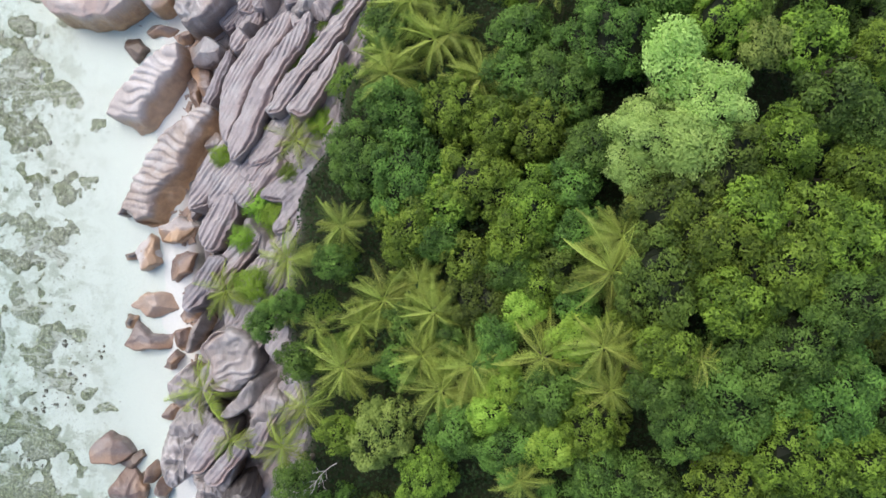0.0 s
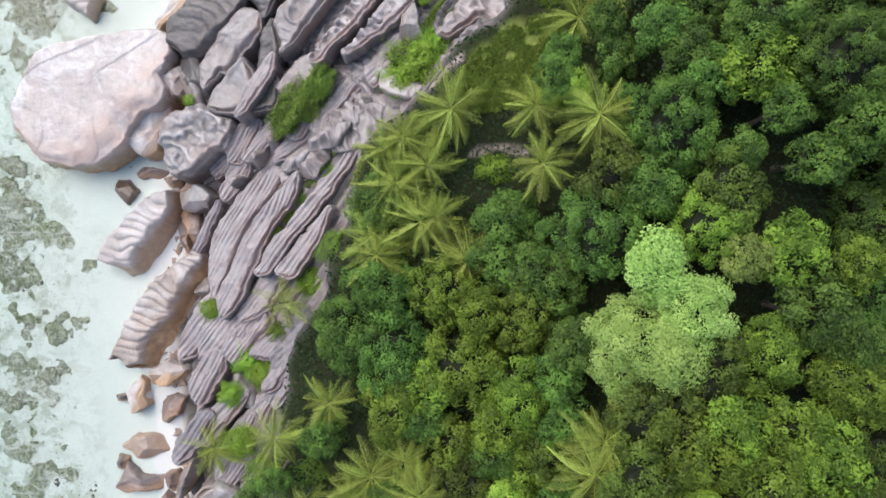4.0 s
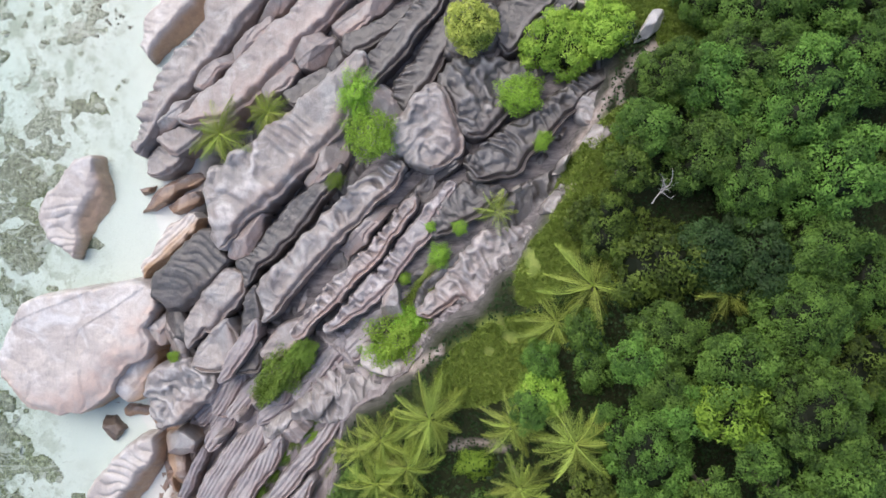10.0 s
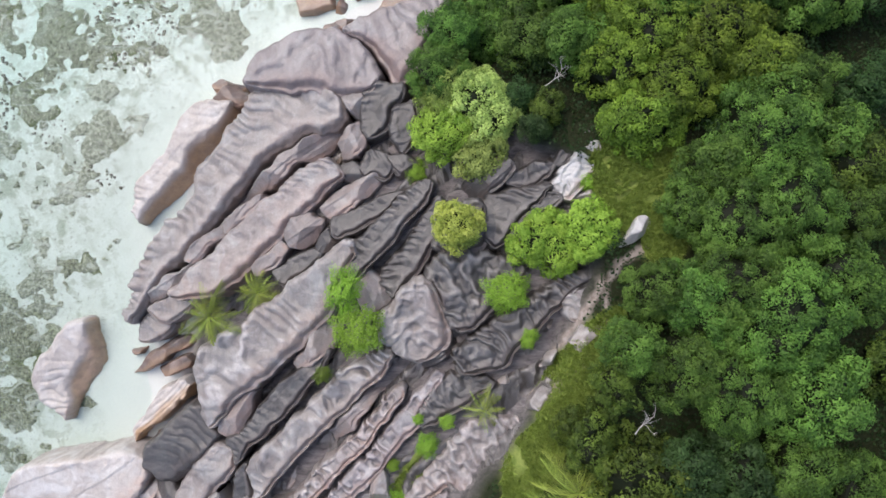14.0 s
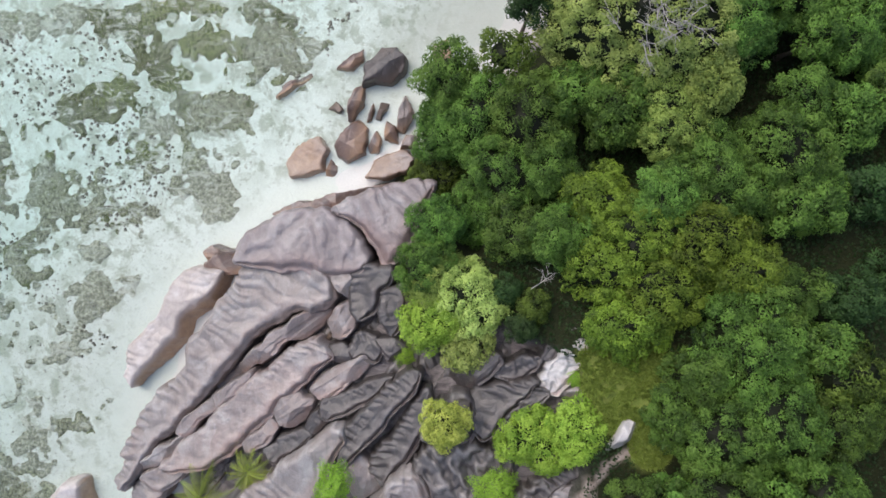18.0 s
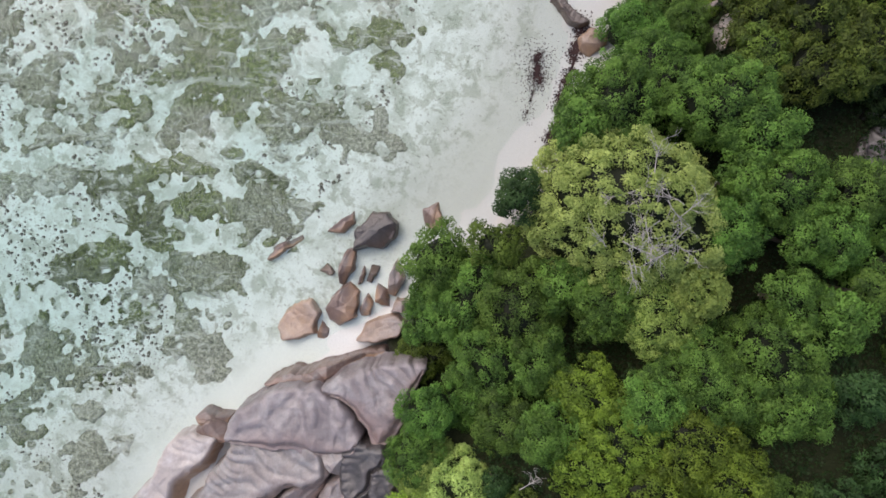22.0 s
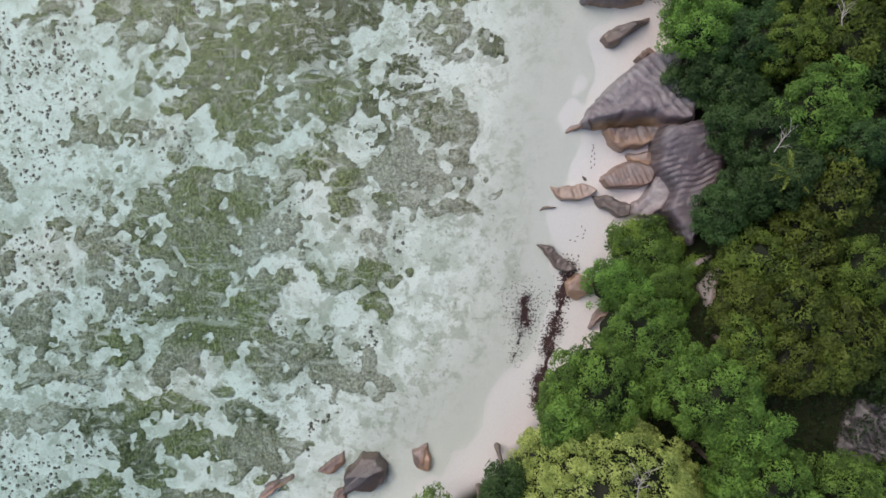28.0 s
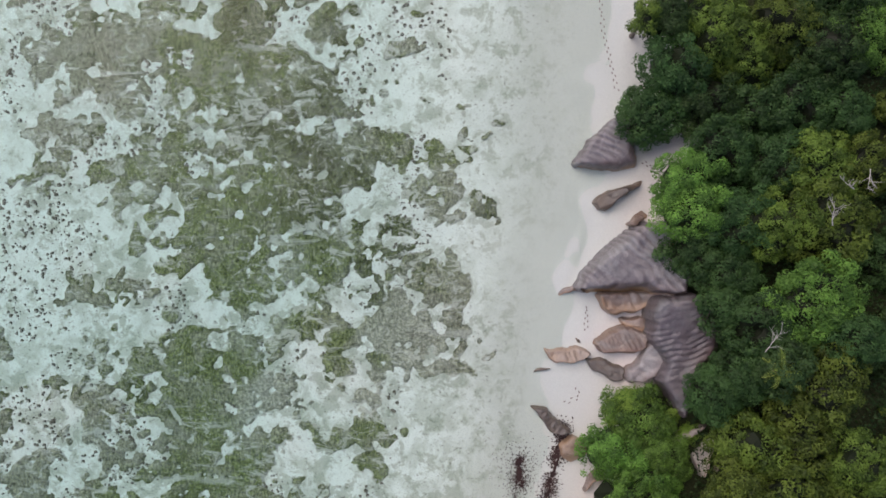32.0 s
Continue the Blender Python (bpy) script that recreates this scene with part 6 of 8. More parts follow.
slab("-22.7,55.5 -21.0,56.4 -20.0,57.4 -18.7,58.0 -17.4,58.9 -16.4,60.2 -14.5,61.1 -13.2,62.0 -11.3,63.8 -9.4,65.0 -7.5,66.5 -6.3,67.6 -5.1,67.6 -5.2,66.2 -6.1,64.7 -7.0,63.2 -7.2,61.4 -7.6,60.2 -8.6,58.9 -9.9,58.0 -11.2,56.5 -12.8,55.2 -14.4,53.4 -15.7,52.4 -16.7,51.8 -18.4,50.8 -19.7,49.5 -21.1,47.4 -21.7,47.2 -22.7,48.5 -22.3,49.5 -22.9,50.7 -23.2,52.0 -23.4,53.9", 8.8, 12.0, "grey", 0.27, 2.1, "m")
slab("-5.4,65.3 -4.8,67.6 -3.3,69.1 -1.5,70.8 0.3,72.6 1.8,73.7 3.3,73.7 2.7,72.0 1.5,70.8 0.3,69.7 -0.6,68.2 -2.1,66.4 -3.3,65.5 -4.6,64.1 -5.5,63.8", 11.6, 12.6, "dark", 0.27, 1.0, "t")
slab("-1.8,64.9 0.3,67.0 1.5,68.7 2.7,70.8 4.2,72.2 4.4,70.2 4.1,67.8 3.2,67.3 2.6,65.8 1.5,64.3 0.3,63.2 -0.6,62.3 -1.1,61.9 -2.0,63.2", 12.0, 12.8, "dark", 0.27, 1.0, "t")
slab("-4.7,63.5 -3.4,64.4 -2.2,63.5 -1.3,61.8 -1.6,61.3 -2.8,60.4 -3.9,59.9 -4.5,61.4", 11.7, 11.9, "pink", 0.06, 1.0, "s")
slab("-1.8,57.3 -2.3,59.1 -1.7,60.6 -0.8,61.4 0.4,62.9 1.8,63.8 2.4,63.8 3.3,62.6 4.1,60.8 4.7,59.4 4.9,58.0 4.6,56.9 3.4,56.0 1.8,55.2 0.3,55.6 -0.8,56.0", 13.4, 14.1, "grey", 0.50, 1.0, "m")
slab("3.0,65.2 4.4,66.6 8.5,66.6 10.7,66.0 12.7,64.8 12.4,63.7 10.7,61.4 9.6,60.8 8.4,59.7 7.6,58.7 6.1,58.5 5.2,58.7 4.8,60.2 4.0,62.0 2.8,64.2", 13.6, 14.4, "shade", 0.46, 1.1, "m")
slab("3.3,67.1 5.0,70.6 7.9,72.0 8.9,70.0 8.9,67.0 5.0,66.7", 13.2, 14.0, "shade", 0.30, 1.1, "m")
slab("7.9,71.1 9.1,72.2 10.8,72.7 14.2,73.5 15.4,73.2 14.1,71.7 12.5,70.1 10.8,67.8 9.6,67.2 8.6,68.3", 13.6, 14.4, "dark", 0.29, 0.75, "t")
slab("11.1,67.6 12.6,69.9 14.2,71.6 15.6,72.4 16.4,72.1 15.6,71.3 13.6,69.9 12.6,68.7 12.0,67.6", 13.8, 14.2, "dark", 0.22, 0.8, "t")
slab("6.2,73.1 7.4,74.5 9.1,75.9 10.5,76.5 11.5,75.8 11.7,75.0 10.6,73.9 9.1,72.6 8.0,71.5 6.8,72.0", 12.4, 13.4, "dark", 0.10, 1.2, "s")
slab("11.1,73.9 12.6,75.0 14.3,75.8 15.6,75.5 15.0,74.4 13.9,73.7 12.6,73.2", 13.0, 13.4, "dark", 0.20, 1.0, "m")
slab("15.8,75.5 16.6,76.9 17.7,78.0 19.1,78.5 19.4,77.7 18.3,76.6 16.9,75.7", 13.4, 13.9, "dark", 0.14, 1.0, "m")
slab("15.6,73.4 16.4,75.0 17.6,75.5 18.4,76.9 19.8,77.5 20.1,76.4 19.8,74.7 18.7,73.9 18.4,73.1 17.3,72.1 16.2,72.1", 14.0, 14.6, "white", 0.34, 0.8, "m")
slab("17.9,71.8 19.3,72.6 20.7,73.3 20.4,72.4 18.7,71.5", 14.2, 14.4, "grey", 0.10, 1.0, "s")
slab("5.3,56.0 6.7,57.2 8.6,58.4 10.1,59.6 12.4,61.3 14.1,62.4 16.3,63.8 18.6,64.9 20.8,65.8 21.6,66.3 21.3,65.5 19.7,64.1 18.0,63.0 16.9,61.8 15.5,60.4 14.1,59.0 13.0,57.7 11.6,56.5 11.0,55.1 9.6,54.5 7.9,54.2 6.1,54.3", 13.8, 15.2, "shade", 0.44, 1.0, "m")
slab("16.6,61.7 18.6,63.0 20.5,64.4 21.9,65.2 21.3,63.6 20.3,61.9 19.2,60.5 18.1,59.7 16.9,60.2", 14.6, 15.2, "grey", 0.20, 1.0, "m")
slab("5.1,58.0 7.5,58.3 6.6,57.3 5.0,56.2 3.2,55.0 1.8,54.2 1.1,54.4 1.8,54.8 3.6,55.5 4.8,56.6", 12.4, 13.2, "dark", 0.10, 1.0, "s")
slab("-16.7,38.9 -16.4,40.4 -17.3,42.2 -16.9,43.8 -15.3,45.1 -13.3,46.7 -12.1,48.3 -10.2,49.9 -8.3,51.8 -7.0,53.0 -5.8,53.9 -4.5,54.8 -3.3,55.6 -1.6,56.1 -1.1,55.6 -1.6,54.3 -2.9,53.0 -4.4,51.8 -6.0,50.0 -7.8,48.4 -9.7,46.5 -11.7,44.3 -13.6,42.3 -15.2,40.7", 9.8, 12.4, "grey", 0.44, 1.35, "m")
slab("-13.2,39.9 -10.8,42.8 -8.3,45.3 -5.8,47.5 -3.9,50.0 -1.5,52.1 0.3,53.6 1.1,54.6 0.3,55.1 -0.6,55.4 -1.5,53.6 -3.3,52.0 -5.1,49.8 -7.0,48.0 -9.5,45.2 -12.0,42.3", 10.4, 12.2, "pink", 0.06, 1.2, "s")
slab("-13.3,37.8 -11.4,40.3 -9.5,42.8 -6.9,45.0 -4.5,47.5 -2.1,50.0 -0.8,52.1 0.4,52.4 -0.9,50.0 -2.7,47.8 -4.5,45.4 -6.4,43.5 -8.2,41.7 -10.1,40.1 -12.1,37.7", 11.0, 12.4, "pink", 0.38, 1.0, "m")
slab("-9.6,38.3 -7.6,40.8 -5.7,42.7 -3.9,44.8 -2.1,47.0 -0.3,49.1 1.5,51.2 2.7,53.0 3.8,53.9 4.4,53.6 3.2,51.8 1.8,50.0 1.7,48.7 0.3,47.0 -0.9,45.5 -2.1,44.0 -3.9,42.1 -5.8,40.2 -7.6,39.3", 11.4, 12.9, "rose", 0.38, 1.0, "m")
slab("1.9,49.9 3.2,51.8 5.0,53.8 7.3,53.8 8.8,53.2 9.6,52.7 7.9,51.9 6.7,50.7 5.0,49.7 3.2,48.9 2.1,48.3", 12.8, 13.4, "shade", 0.36, 0.9, "m")
slab("-18.0,46.4 -16.7,48.3 -15.4,49.6 -13.4,52.1 -11.5,53.4 -9.7,54.5 -8.4,55.4 -7.8,55.8 -9.1,53.9 -11.0,51.4 -12.7,49.5 -13.6,48.3 -15.6,46.4 -17.4,45.1 -18.8,43.1 -19.2,44.3 -20.0,45.6", 8.8, 10.6, "dark", 0.14, 0.7, "t")
slab("-9.6,57.9 -7.6,59.4 -7.3,57.1 -7.9,55.9 -9.6,54.8 -11.5,53.9 -12.0,54.4 -10.8,55.5", 10.6, 11.0, "pink", 0.08, 1.0, "s")
slab("-21.1,46.2 -19.8,49.0 -18.5,50.3 -16.9,50.9 -17.6,48.8 -18.3,46.9 -19.6,45.8", 8.6, 9.0, "pink", 0.08, 1.0, "s")
slab("-19.2,39.9 -18.9,41.7 -17.7,43.0 -17.4,41.4 -17.0,39.2 -17.9,37.3 -18.6,36.0 -19.7,37.3", 8.2, 8.8, "dark", 0.18, 0.7, "t")
slab("-17.1,35.4 -15.7,37.5 -14.4,38.5 -13.6,38.8 -11.8,39.5 -11.1,39.9 -12.5,36.9 -13.9,35.4 -15.8,34.3", 8.8, 9.8, "pink", 0.22, 0.9, "t")
slab("-25.5,33.5 -24.7,35.6 -23.3,37.5 -21.6,38.8 -20.7,37.6 -20.1,35.7 -20.8,33.7 -23.5,32.9", 7.0, 7.6, "grey", 0.15, 0.9, "t")
slab("-20.5,33.2 -18.6,35.3 -17.1,36.9 -17.3,34.6 -18.0,33.3", 7.8, 8.2, "dark", 0.15, 0.8, "t")
slab("0.3,40.5 2.7,43.3 4.5,45.4 5.7,47.3 7.4,48.7 9.6,49.1 12.5,49.1 14.0,48.9 13.4,47.4 12.0,45.6 11.1,43.8 10.8,42.3 9.1,40.7 7.6,40.4 6.1,40.7 4.9,42.3 3.2,41.2 1.5,40.0", 12.2, 13.4, "pink", 0.40, 0.9, "m")
slab("-1.1,35.4 0.7,37.3 2.5,39.7 3.7,40.9 4.9,40.9 5.2,38.7 4.9,35.6 2.5,34.9", 11.4, 12.2, "rose", 0.28, 0.9, "m")
slab("-3.4,40.2 -3.1,42.3 -2.2,43.4 -1.6,41.1 -1.6,39.4", 11.9, 12.3, "grey", 0.04, 1.0, "s")
slab("-6.7,83.7 -4.9,83.9 -4.2,82.4 -4.9,81.4 -5.8,82.4", 8.8, 9.0, "grey", 0.05, 1.0, "s")
slab("-5.0,83.5 -3.2,85.3 -1.7,84.9 0.2,84.6 -0.2,82.8 -1.0,82.2 -1.7,79.9 -3.6,79.0 -4.7,80.0 -4.7,81.5", 9.2, 9.6, "dark", 0.17, 0.9, "t")
slab("-7.0,78.7 -6.1,80.0 -4.8,80.9 -4.2,79.8 -4.2,78.0 -5.5,77.1 -6.7,77.1", 9.0, 9.4, "pink", 0.06, 1.0, "s")
slab("-4.9,75.8 -3.3,77.5 -1.7,77.2 -1.1,75.8 -1.7,74.4 -3.3,75.1 -4.2,74.6", 9.2, 9.6, "dark", 0.11, 0.8, "t")
slab("-8.9,71.4 -7.3,72.9 -4.8,74.2 -2.9,75.0 -2.3,74.3 -2.9,73.6 -4.8,72.1 -6.7,70.6 -8.0,70.5", 9.2, 10.0, "pink", 0.08, 1.0, "s")
slab("-7.8,70.3 -6.0,70.7 -3.5,71.6 -1.0,72.7 0.2,73.0 -1.7,71.1 -3.5,69.8 -5.4,68.9 -7.2,68.1 -7.8,68.6", 9.6, 10.6, "dark", 0.11, 1.0, "t")
slab("-13.4,68.8 -12.4,69.9 -10.5,70.8 -9.9,70.0 -8.9,70.0 -9.9,68.2 -11.2,67.1 -12.8,67.3", 8.8, 9.2, "pink", 0.06, 1.0, "s")
slab("-9.7,67.2 -8.8,68.6 -7.3,69.7 -6.1,69.1 -7.3,67.7 -8.5,66.6 -9.2,66.6", 9.2, 9.6, "dark", 0.10, 1.0, "s")
slab("-13.8,67.8 -15.1,66.2 -17.1,65.0 -16.5,64.0 -14.5,65.0 -13.1,66.8", 8.0, 8.6, "pink", 0.06, 1.0, "s")
slab("-14.7,64.3 -12.5,65.6 -9.9,66.8 -9.0,66.2 -11.2,64.3 -13.2,62.8 -14.0,63.1", 8.4, 9.0, "dark", 0.09, 0.8, "t")
slab("-0.9,82.0 1.4,82.9 1.7,79.1 0.1,77.4 -1.3,79.1", 9.4, 9.8, "dark", 0.16, 0.9, "m")
slab("-1.6,76.9 0.1,77.1 2.6,75.5 1.7,74.4 -0.5,74.8", 9.6, 10.0, "dark", 0.10, 0.9, "s")
slab("-7.2,75.9 -5.8,76.4 -4.7,75.7 -5.0,74.3 -6.4,74.6", 9.0, 9.2, "dark", 0.08, 1.0, "s")
slab("-20.4,86.8 -19.1,86.8 -19.9,85.1 -22.0,84.2 -23.1,85.3 -23.8,86.7 -22.3,87.5", 2.6, 3.2, "tide", 0.06, 1.0, "s")
slab("4.3,111.4 6.6,112.4 6.8,109.2 4.7,108.8", 1.0, 1.4, "tide", 0.05, 1.0, "s")
slab("-7.5,108.8 -4.3,111.3 -4.1,109.7 -5.4,108.5", 0.7, 1.1, "tide", 0.05, 1.0, "s")
slab("-3.6,109.3 -1.6,111.2 0.1,111.1 1.2,109.5 1.0,107.8 -0.7,106.4 -2.4,106.9 -4.2,106.4", 2.2, 2.6, "dark", 0.06, 1.0, "s")
slab("-6.2,102.2 -5.8,105.0 -5.1,106.8 -3.5,107.1 -4.1,104.3 -5.3,101.9", 1.6, 2.0, "tide", 0.05, 1.0, "s")
slab("-15.2,105.6 -13.9,107.4 -10.7,108.4 -10.3,107.9 -13.2,106.3 -14.7,105.4", 0.5, 0.8, "tide", 0.05, 1.0, "s")
slab("-8.8,103.8 -7.5,105.2 -6.5,103.8 -7.1,103.3", 0.4, 0.6, "dark", 0.04, 1.0, "s")
slab("-2.7,102.5 -1.9,104.9 -0.6,104.6 -1.9,102.3", 0.9, 1.2, "dark", 0.04, 1.0, "s")
slab("-4.0,102.2 -2.8,104.9 -2.6,103.8 -3.1,102.3", 1.0, 1.2, "tide", 0.04, 1.0, "s")
slab("-7.7,99.4 -6.3,101.6 -4.6,102.7 -3.4,101.3 -4.0,98.1 -6.0,97.1 -7.4,98.0", 1.8, 2.2, "tide", 0.06, 1.0, "s")
slab("-13.9,97.5 -12.5,99.4 -9.6,100.7 -8.3,98.7 -9.1,97.3 -8.7,96.3 -10.5,95.5 -13.4,95.4", 1.0, 1.5, "pink", 0.08, 0.9, "t")
slab("-9.0,95.4 -8.5,98.1 -7.3,96.8 -7.6,95.2", 0.7, 0.9, "tide", 0.04, 1.0, "s")
slab("-0.3,101.0 0.3,103.7 1.4,105.2 2.2,103.0 1.0,100.7", 2.0, 2.6, "pink", 0.05, 1.0, "s")
slab("-1.7,99.9 -1.2,102.5 -0.1,101.5 0.2,99.3", 1.5, 1.9, "tide", 0.05, 1.0, "s")
slab("-3.7,99.3 -2.7,101.1 -1.9,100.1 -2.2,98.6 -3.5,98.3", 1.2, 1.5, "tide", 0.05, 1.0, "s")
slab("-4.3,95.3 -2.7,97.6 0.8,98.8 2.3,97.5 1.6,95.9 -1.3,94.9 -3.4,95.1", 1.6, 2.2, "pink", 0.08, 0.9, "t")
slab("0.3,98.8 1.2,100.8 2.4,100.2 2.3,98.8", 2.0, 2.4, "pink", 0.05, 1.0, "s")
slab("23.3,149.8 24.6,150.7 27.1,151.1 26.0,150.2 24.0,149.6", 0.7, 1.0, "tide", 0.05, 1.0, "s")
slab("25.8,150.6 27.3,152.8 29.8,155.2 32.7,157.6 35.4,158.1 36.9,157.9 36.5,156.7 37.2,153.9 38.0,152.0 37.8,149.9 34.6,149.9 29.8,150.2", 3.4, 6.4, "purple", 0.16, 0.85, "w")
slab("28.2,150.0 30.3,150.5 34.1,150.2 35.5,149.8 34.9,148.5 32.3,147.7 30.2,147.1 28.7,148.1", 2.0, 2.6, "tide", 0.12, 1.2, "m")
slab("31.0,146.9 33.4,147.5 35.5,146.3 34.0,145.2 32.1,145.6", 2.3, 2.6, "tide", 0.07, 1.0, "s")
slab("27.8,144.4 29.6,145.8 32.1,146.4 34.3,145.0 34.0,143.3 31.4,142.7 28.9,142.8", 1.9, 2.6, "tide", 0.16, 0.6, "w")
slab("21.9,143.8 23.7,143.3 26.4,143.9 27.8,142.9 26.0,141.8 23.3,141.5 22.3,142.4", 0.9, 1.5, "pink", 0.10, 0.9, "m")
slab("25.5,144.9 26.1,144.7 27.0,143.9 26.2,144.0", 0.5, 0.7, "dark", 0.03, 1.0, "s")
slab("26.9,142.3 29.0,142.3 31.7,140.8 31.5,139.4 29.5,139.7 27.6,140.8", 1.4, 1.9, "dark", 0.12, 0.6, "b")
slab("20.4,140.2 21.2,141.2 23.2,141.0 21.4,140.6", 0.3, 0.5, "dark", 0.03, 1.0, "s")
slab("31.3,140.9 33.1,142.6 34.2,144.2 35.1,144.8 36.3,142.9 35.2,140.3 33.2,139.3 31.6,139.3", 2.6, 3.8, "rose", 0.09, 1.0, "t")
slab("34.2,149.2 38.9,149.8 39.4,147.1 41.2,146.3 40.9,143.8 38.8,141.7 37.9,139.2 36.9,135.9 35.9,138.3 34.8,140.2 35.6,142.7 33.8,145.3", 5.2, 6.4, "violet", 0.10, 0.75, "w")
slab("19.9,136.5 22.2,136.1 23.6,134.5 25.0,133.5 23.6,132.8 22.2,133.9 21.2,135.3", 1.3, 1.5, "dark", 0.10, 0.7, "m")
slab("23.5,131.7 24.8,132.8 27.3,132.4 26.8,130.7 24.8,129.3 23.7,130.1", 1.4, 1.8, "purple", 0.08, 1.0, "s")
slab("25.9,126.4 27.3,128.8 28.6,129.1 28.8,127.9 27.0,126.8 26.0,126.1", 1.4, 1.9, "tide", 0.12, 0.5, "m")
slab("28.3,160.9 30.2,162.5 32.8,162.8 35.2,164.1 34.8,163.2 31.5,161.1 29.8,159.9 28.8,160.2", 1.3, 2.3, "dark", 0.04, 1.0, "s")
slab("25.8,165.4 27.9,168.3 30.7,170.6 31.8,171.4 33.3,168.4 33.8,164.5 30.1,164.6", 2.0, 3.0, "purple", 0.16, 0.7, "w")
slab("38.3,131.0 39.5,132.7 41.4,133.5 40.2,131.7 39.0,129.0", 4.4, 5.0, "pale", 0.06, 1.0, "s")
slab("-17.9,85.3 -16.9,87.9 -14.3,89.9 -11.7,90.8 -8.5,91.4 -6.6,90.8 -4.8,89.3 -3.2,87.4 -2.6,85.5 -3.5,84.3 -6.1,83.8 -8.0,84.0 -9.9,84.6 -12.4,84.4 -15.0,84.9", 8.2, 9.2, "rose", 0.26, 2.0, "m")
slab("-6.4,91.2 -4.8,92.1 -1.0,93.4 2.7,94.1 4.7,94.0 4.3,92.5 3.1,90.4 2.4,88.3 1.6,86.8 0.3,85.1 -0.6,85.0 -1.3,86.5 -2.5,88.0 -4.0,89.9 -5.9,90.8", 8.6, 9.6, "rose", 0.16, 1.7, "w")
slab("-14.6,90.9 -11.9,91.9 -9.2,92.3 -7.2,93.0 -3.9,93.7 -0.6,94.4 -0.4,94.0 -3.9,93.0 -6.9,91.8 -9.2,91.5 -12.6,91.1", 5.0, 6.4, "tide", 0.05, 1.0, "s")
slab("-23.6,83.8 -23.2,85.2 -21.2,86.5 -19.4,85.4 -17.8,84.7 -19.2,83.8 -22.6,83.4", 3.2, 3.8, "tide", 0.06, 1.0, "s")
slab("-9.5,91.4 -9.1,92.4 -7.4,92.9 -7.0,91.5 -8.5,91.0", 6.0, 6.3, "tide", 0.05, 1.0, "s")
slab("-49.8,34.0 -48.6,37.3 -46.3,40.8 -42.4,41.7 -37.5,42.3 -33.4,43.1 -31.0,42.4 -30.6,40.2 -31.8,38.0 -31.2,36.4 -31.6,34.5 -34.0,33.5 -35.5,31.9 -36.2,30.0 -39.1,28.0 -42.3,27.4 -45.8,28.0 -47.8,30.0 -49.5,32.0", 4.2, 6.6, "pale", 0.05, 3.0, "s")
slab("-32.8,37.6 -30.1,39.2 -29.2,37.9 -29.9,35.9 -32.0,35.6", 4.6, 5.0, "pale", 0.05, 1.0, "s")
slab("-36.2,31.7 -34.4,33.3 -32.0,35.3 -31.0,34.0 -32.5,31.3 -32.9,29.3 -34.6,28.8 -36.3,30.0", 4.0, 4.6, "pale", 0.08, 1.2, "s")
slab("-29.9,39.7 -27.9,40.0 -26.5,38.7 -26.8,36.4 -25.4,34.5 -26.4,33.8 -28.1,35.8 -29.5,38.1", 5.6, 6.2, "shade", 0.06, 1.0, "s")
slab("-31.9,30.6 -31.3,32.5 -28.9,33.8 -26.9,34.4 -25.3,33.5 -23.0,31.9 -24.1,29.3 -25.8,28.7 -27.9,26.4 -29.9,26.1 -31.2,28.0", 5.6, 6.6, "grey", 0.32, 1.1, "m")
slab("-40.2,17.2 -39.1,19.3 -36.5,22.3 -34.1,24.0 -31.6,25.0 -30.7,23.0 -31.0,21.3 -32.1,19.3 -33.6,17.3 -35.4,14.9 -37.2,13.8 -38.9,15.2 -40.6,16.2", 3.0, 4.0, "pale", 0.22, 1.2, "w")
slab("-39.2,4.4 -37.7,7.2 -36.6,9.9 -35.2,12.0 -33.4,13.7 -30.6,16.0 -28.5,17.4 -27.3,16.7 -27.6,14.1 -29.0,12.4 -30.4,10.0 -31.5,7.2 -33.6,5.2 -34.7,3.1 -36.8,3.4 -38.1,4.8", 3.2, 4.2, "amber", 0.20, 1.1, "w")
slab("-31.2,21.9 -29.2,23.3 -28.1,20.6 -27.0,17.2 -27.7,16.6 -29.4,18.6", 2.6, 3.0, "tide", 0.05, 1.0, "s")
slab("-30.8,24.5 -28.0,25.0 -26.3,24.0 -27.3,22.4 -30.1,22.3", 3.6, 4.0, "grey", 0.10, 1.0, "s")
slab("-38.7,28.0 -35.4,27.9 -32.6,27.3 -33.3,26.0 -36.1,26.3", 0.8, 1.1, "tide", 0.04, 1.0, "s")
slab("-39.4,26.3 -37.6,26.3 -36.5,24.6 -37.9,23.0 -39.3,24.6", 0.8, 1.0, "dark", 0.04, 1.0, "s")
slab("-34.7,3.2 -32.5,4.4 -30.8,3.8 -30.1,2.8 -32.2,1.0 -34.4,1.3", 1.9, 2.3, "pale", 0.06, 1.0, "s")
slab("-30.6,6.8 -28.1,10.4 -27.8,8.4 -29.3,4.9 -30.4,3.5 -31.0,4.9", 2.3, 2.8, "grey", 0.09, 0.6, "t")
slab("-38.2,-0.0 -36.1,2.3 -35.1,1.6 -34.8,-1.6 -36.9,-2.3", 1.6, 1.9, "pale", 0.05, 1.0, "s")
slab("-27.2,-10.7 -25.9,-9.4 -24.1,-8.8 -22.2,-9.4 -21.0,-11.2 -21.4,-13.7 -23.2,-15.2 -25.4,-15.2 -26.1,-13.1", 7.9, 8.5, "grey", 0.16, 1.4, "m")
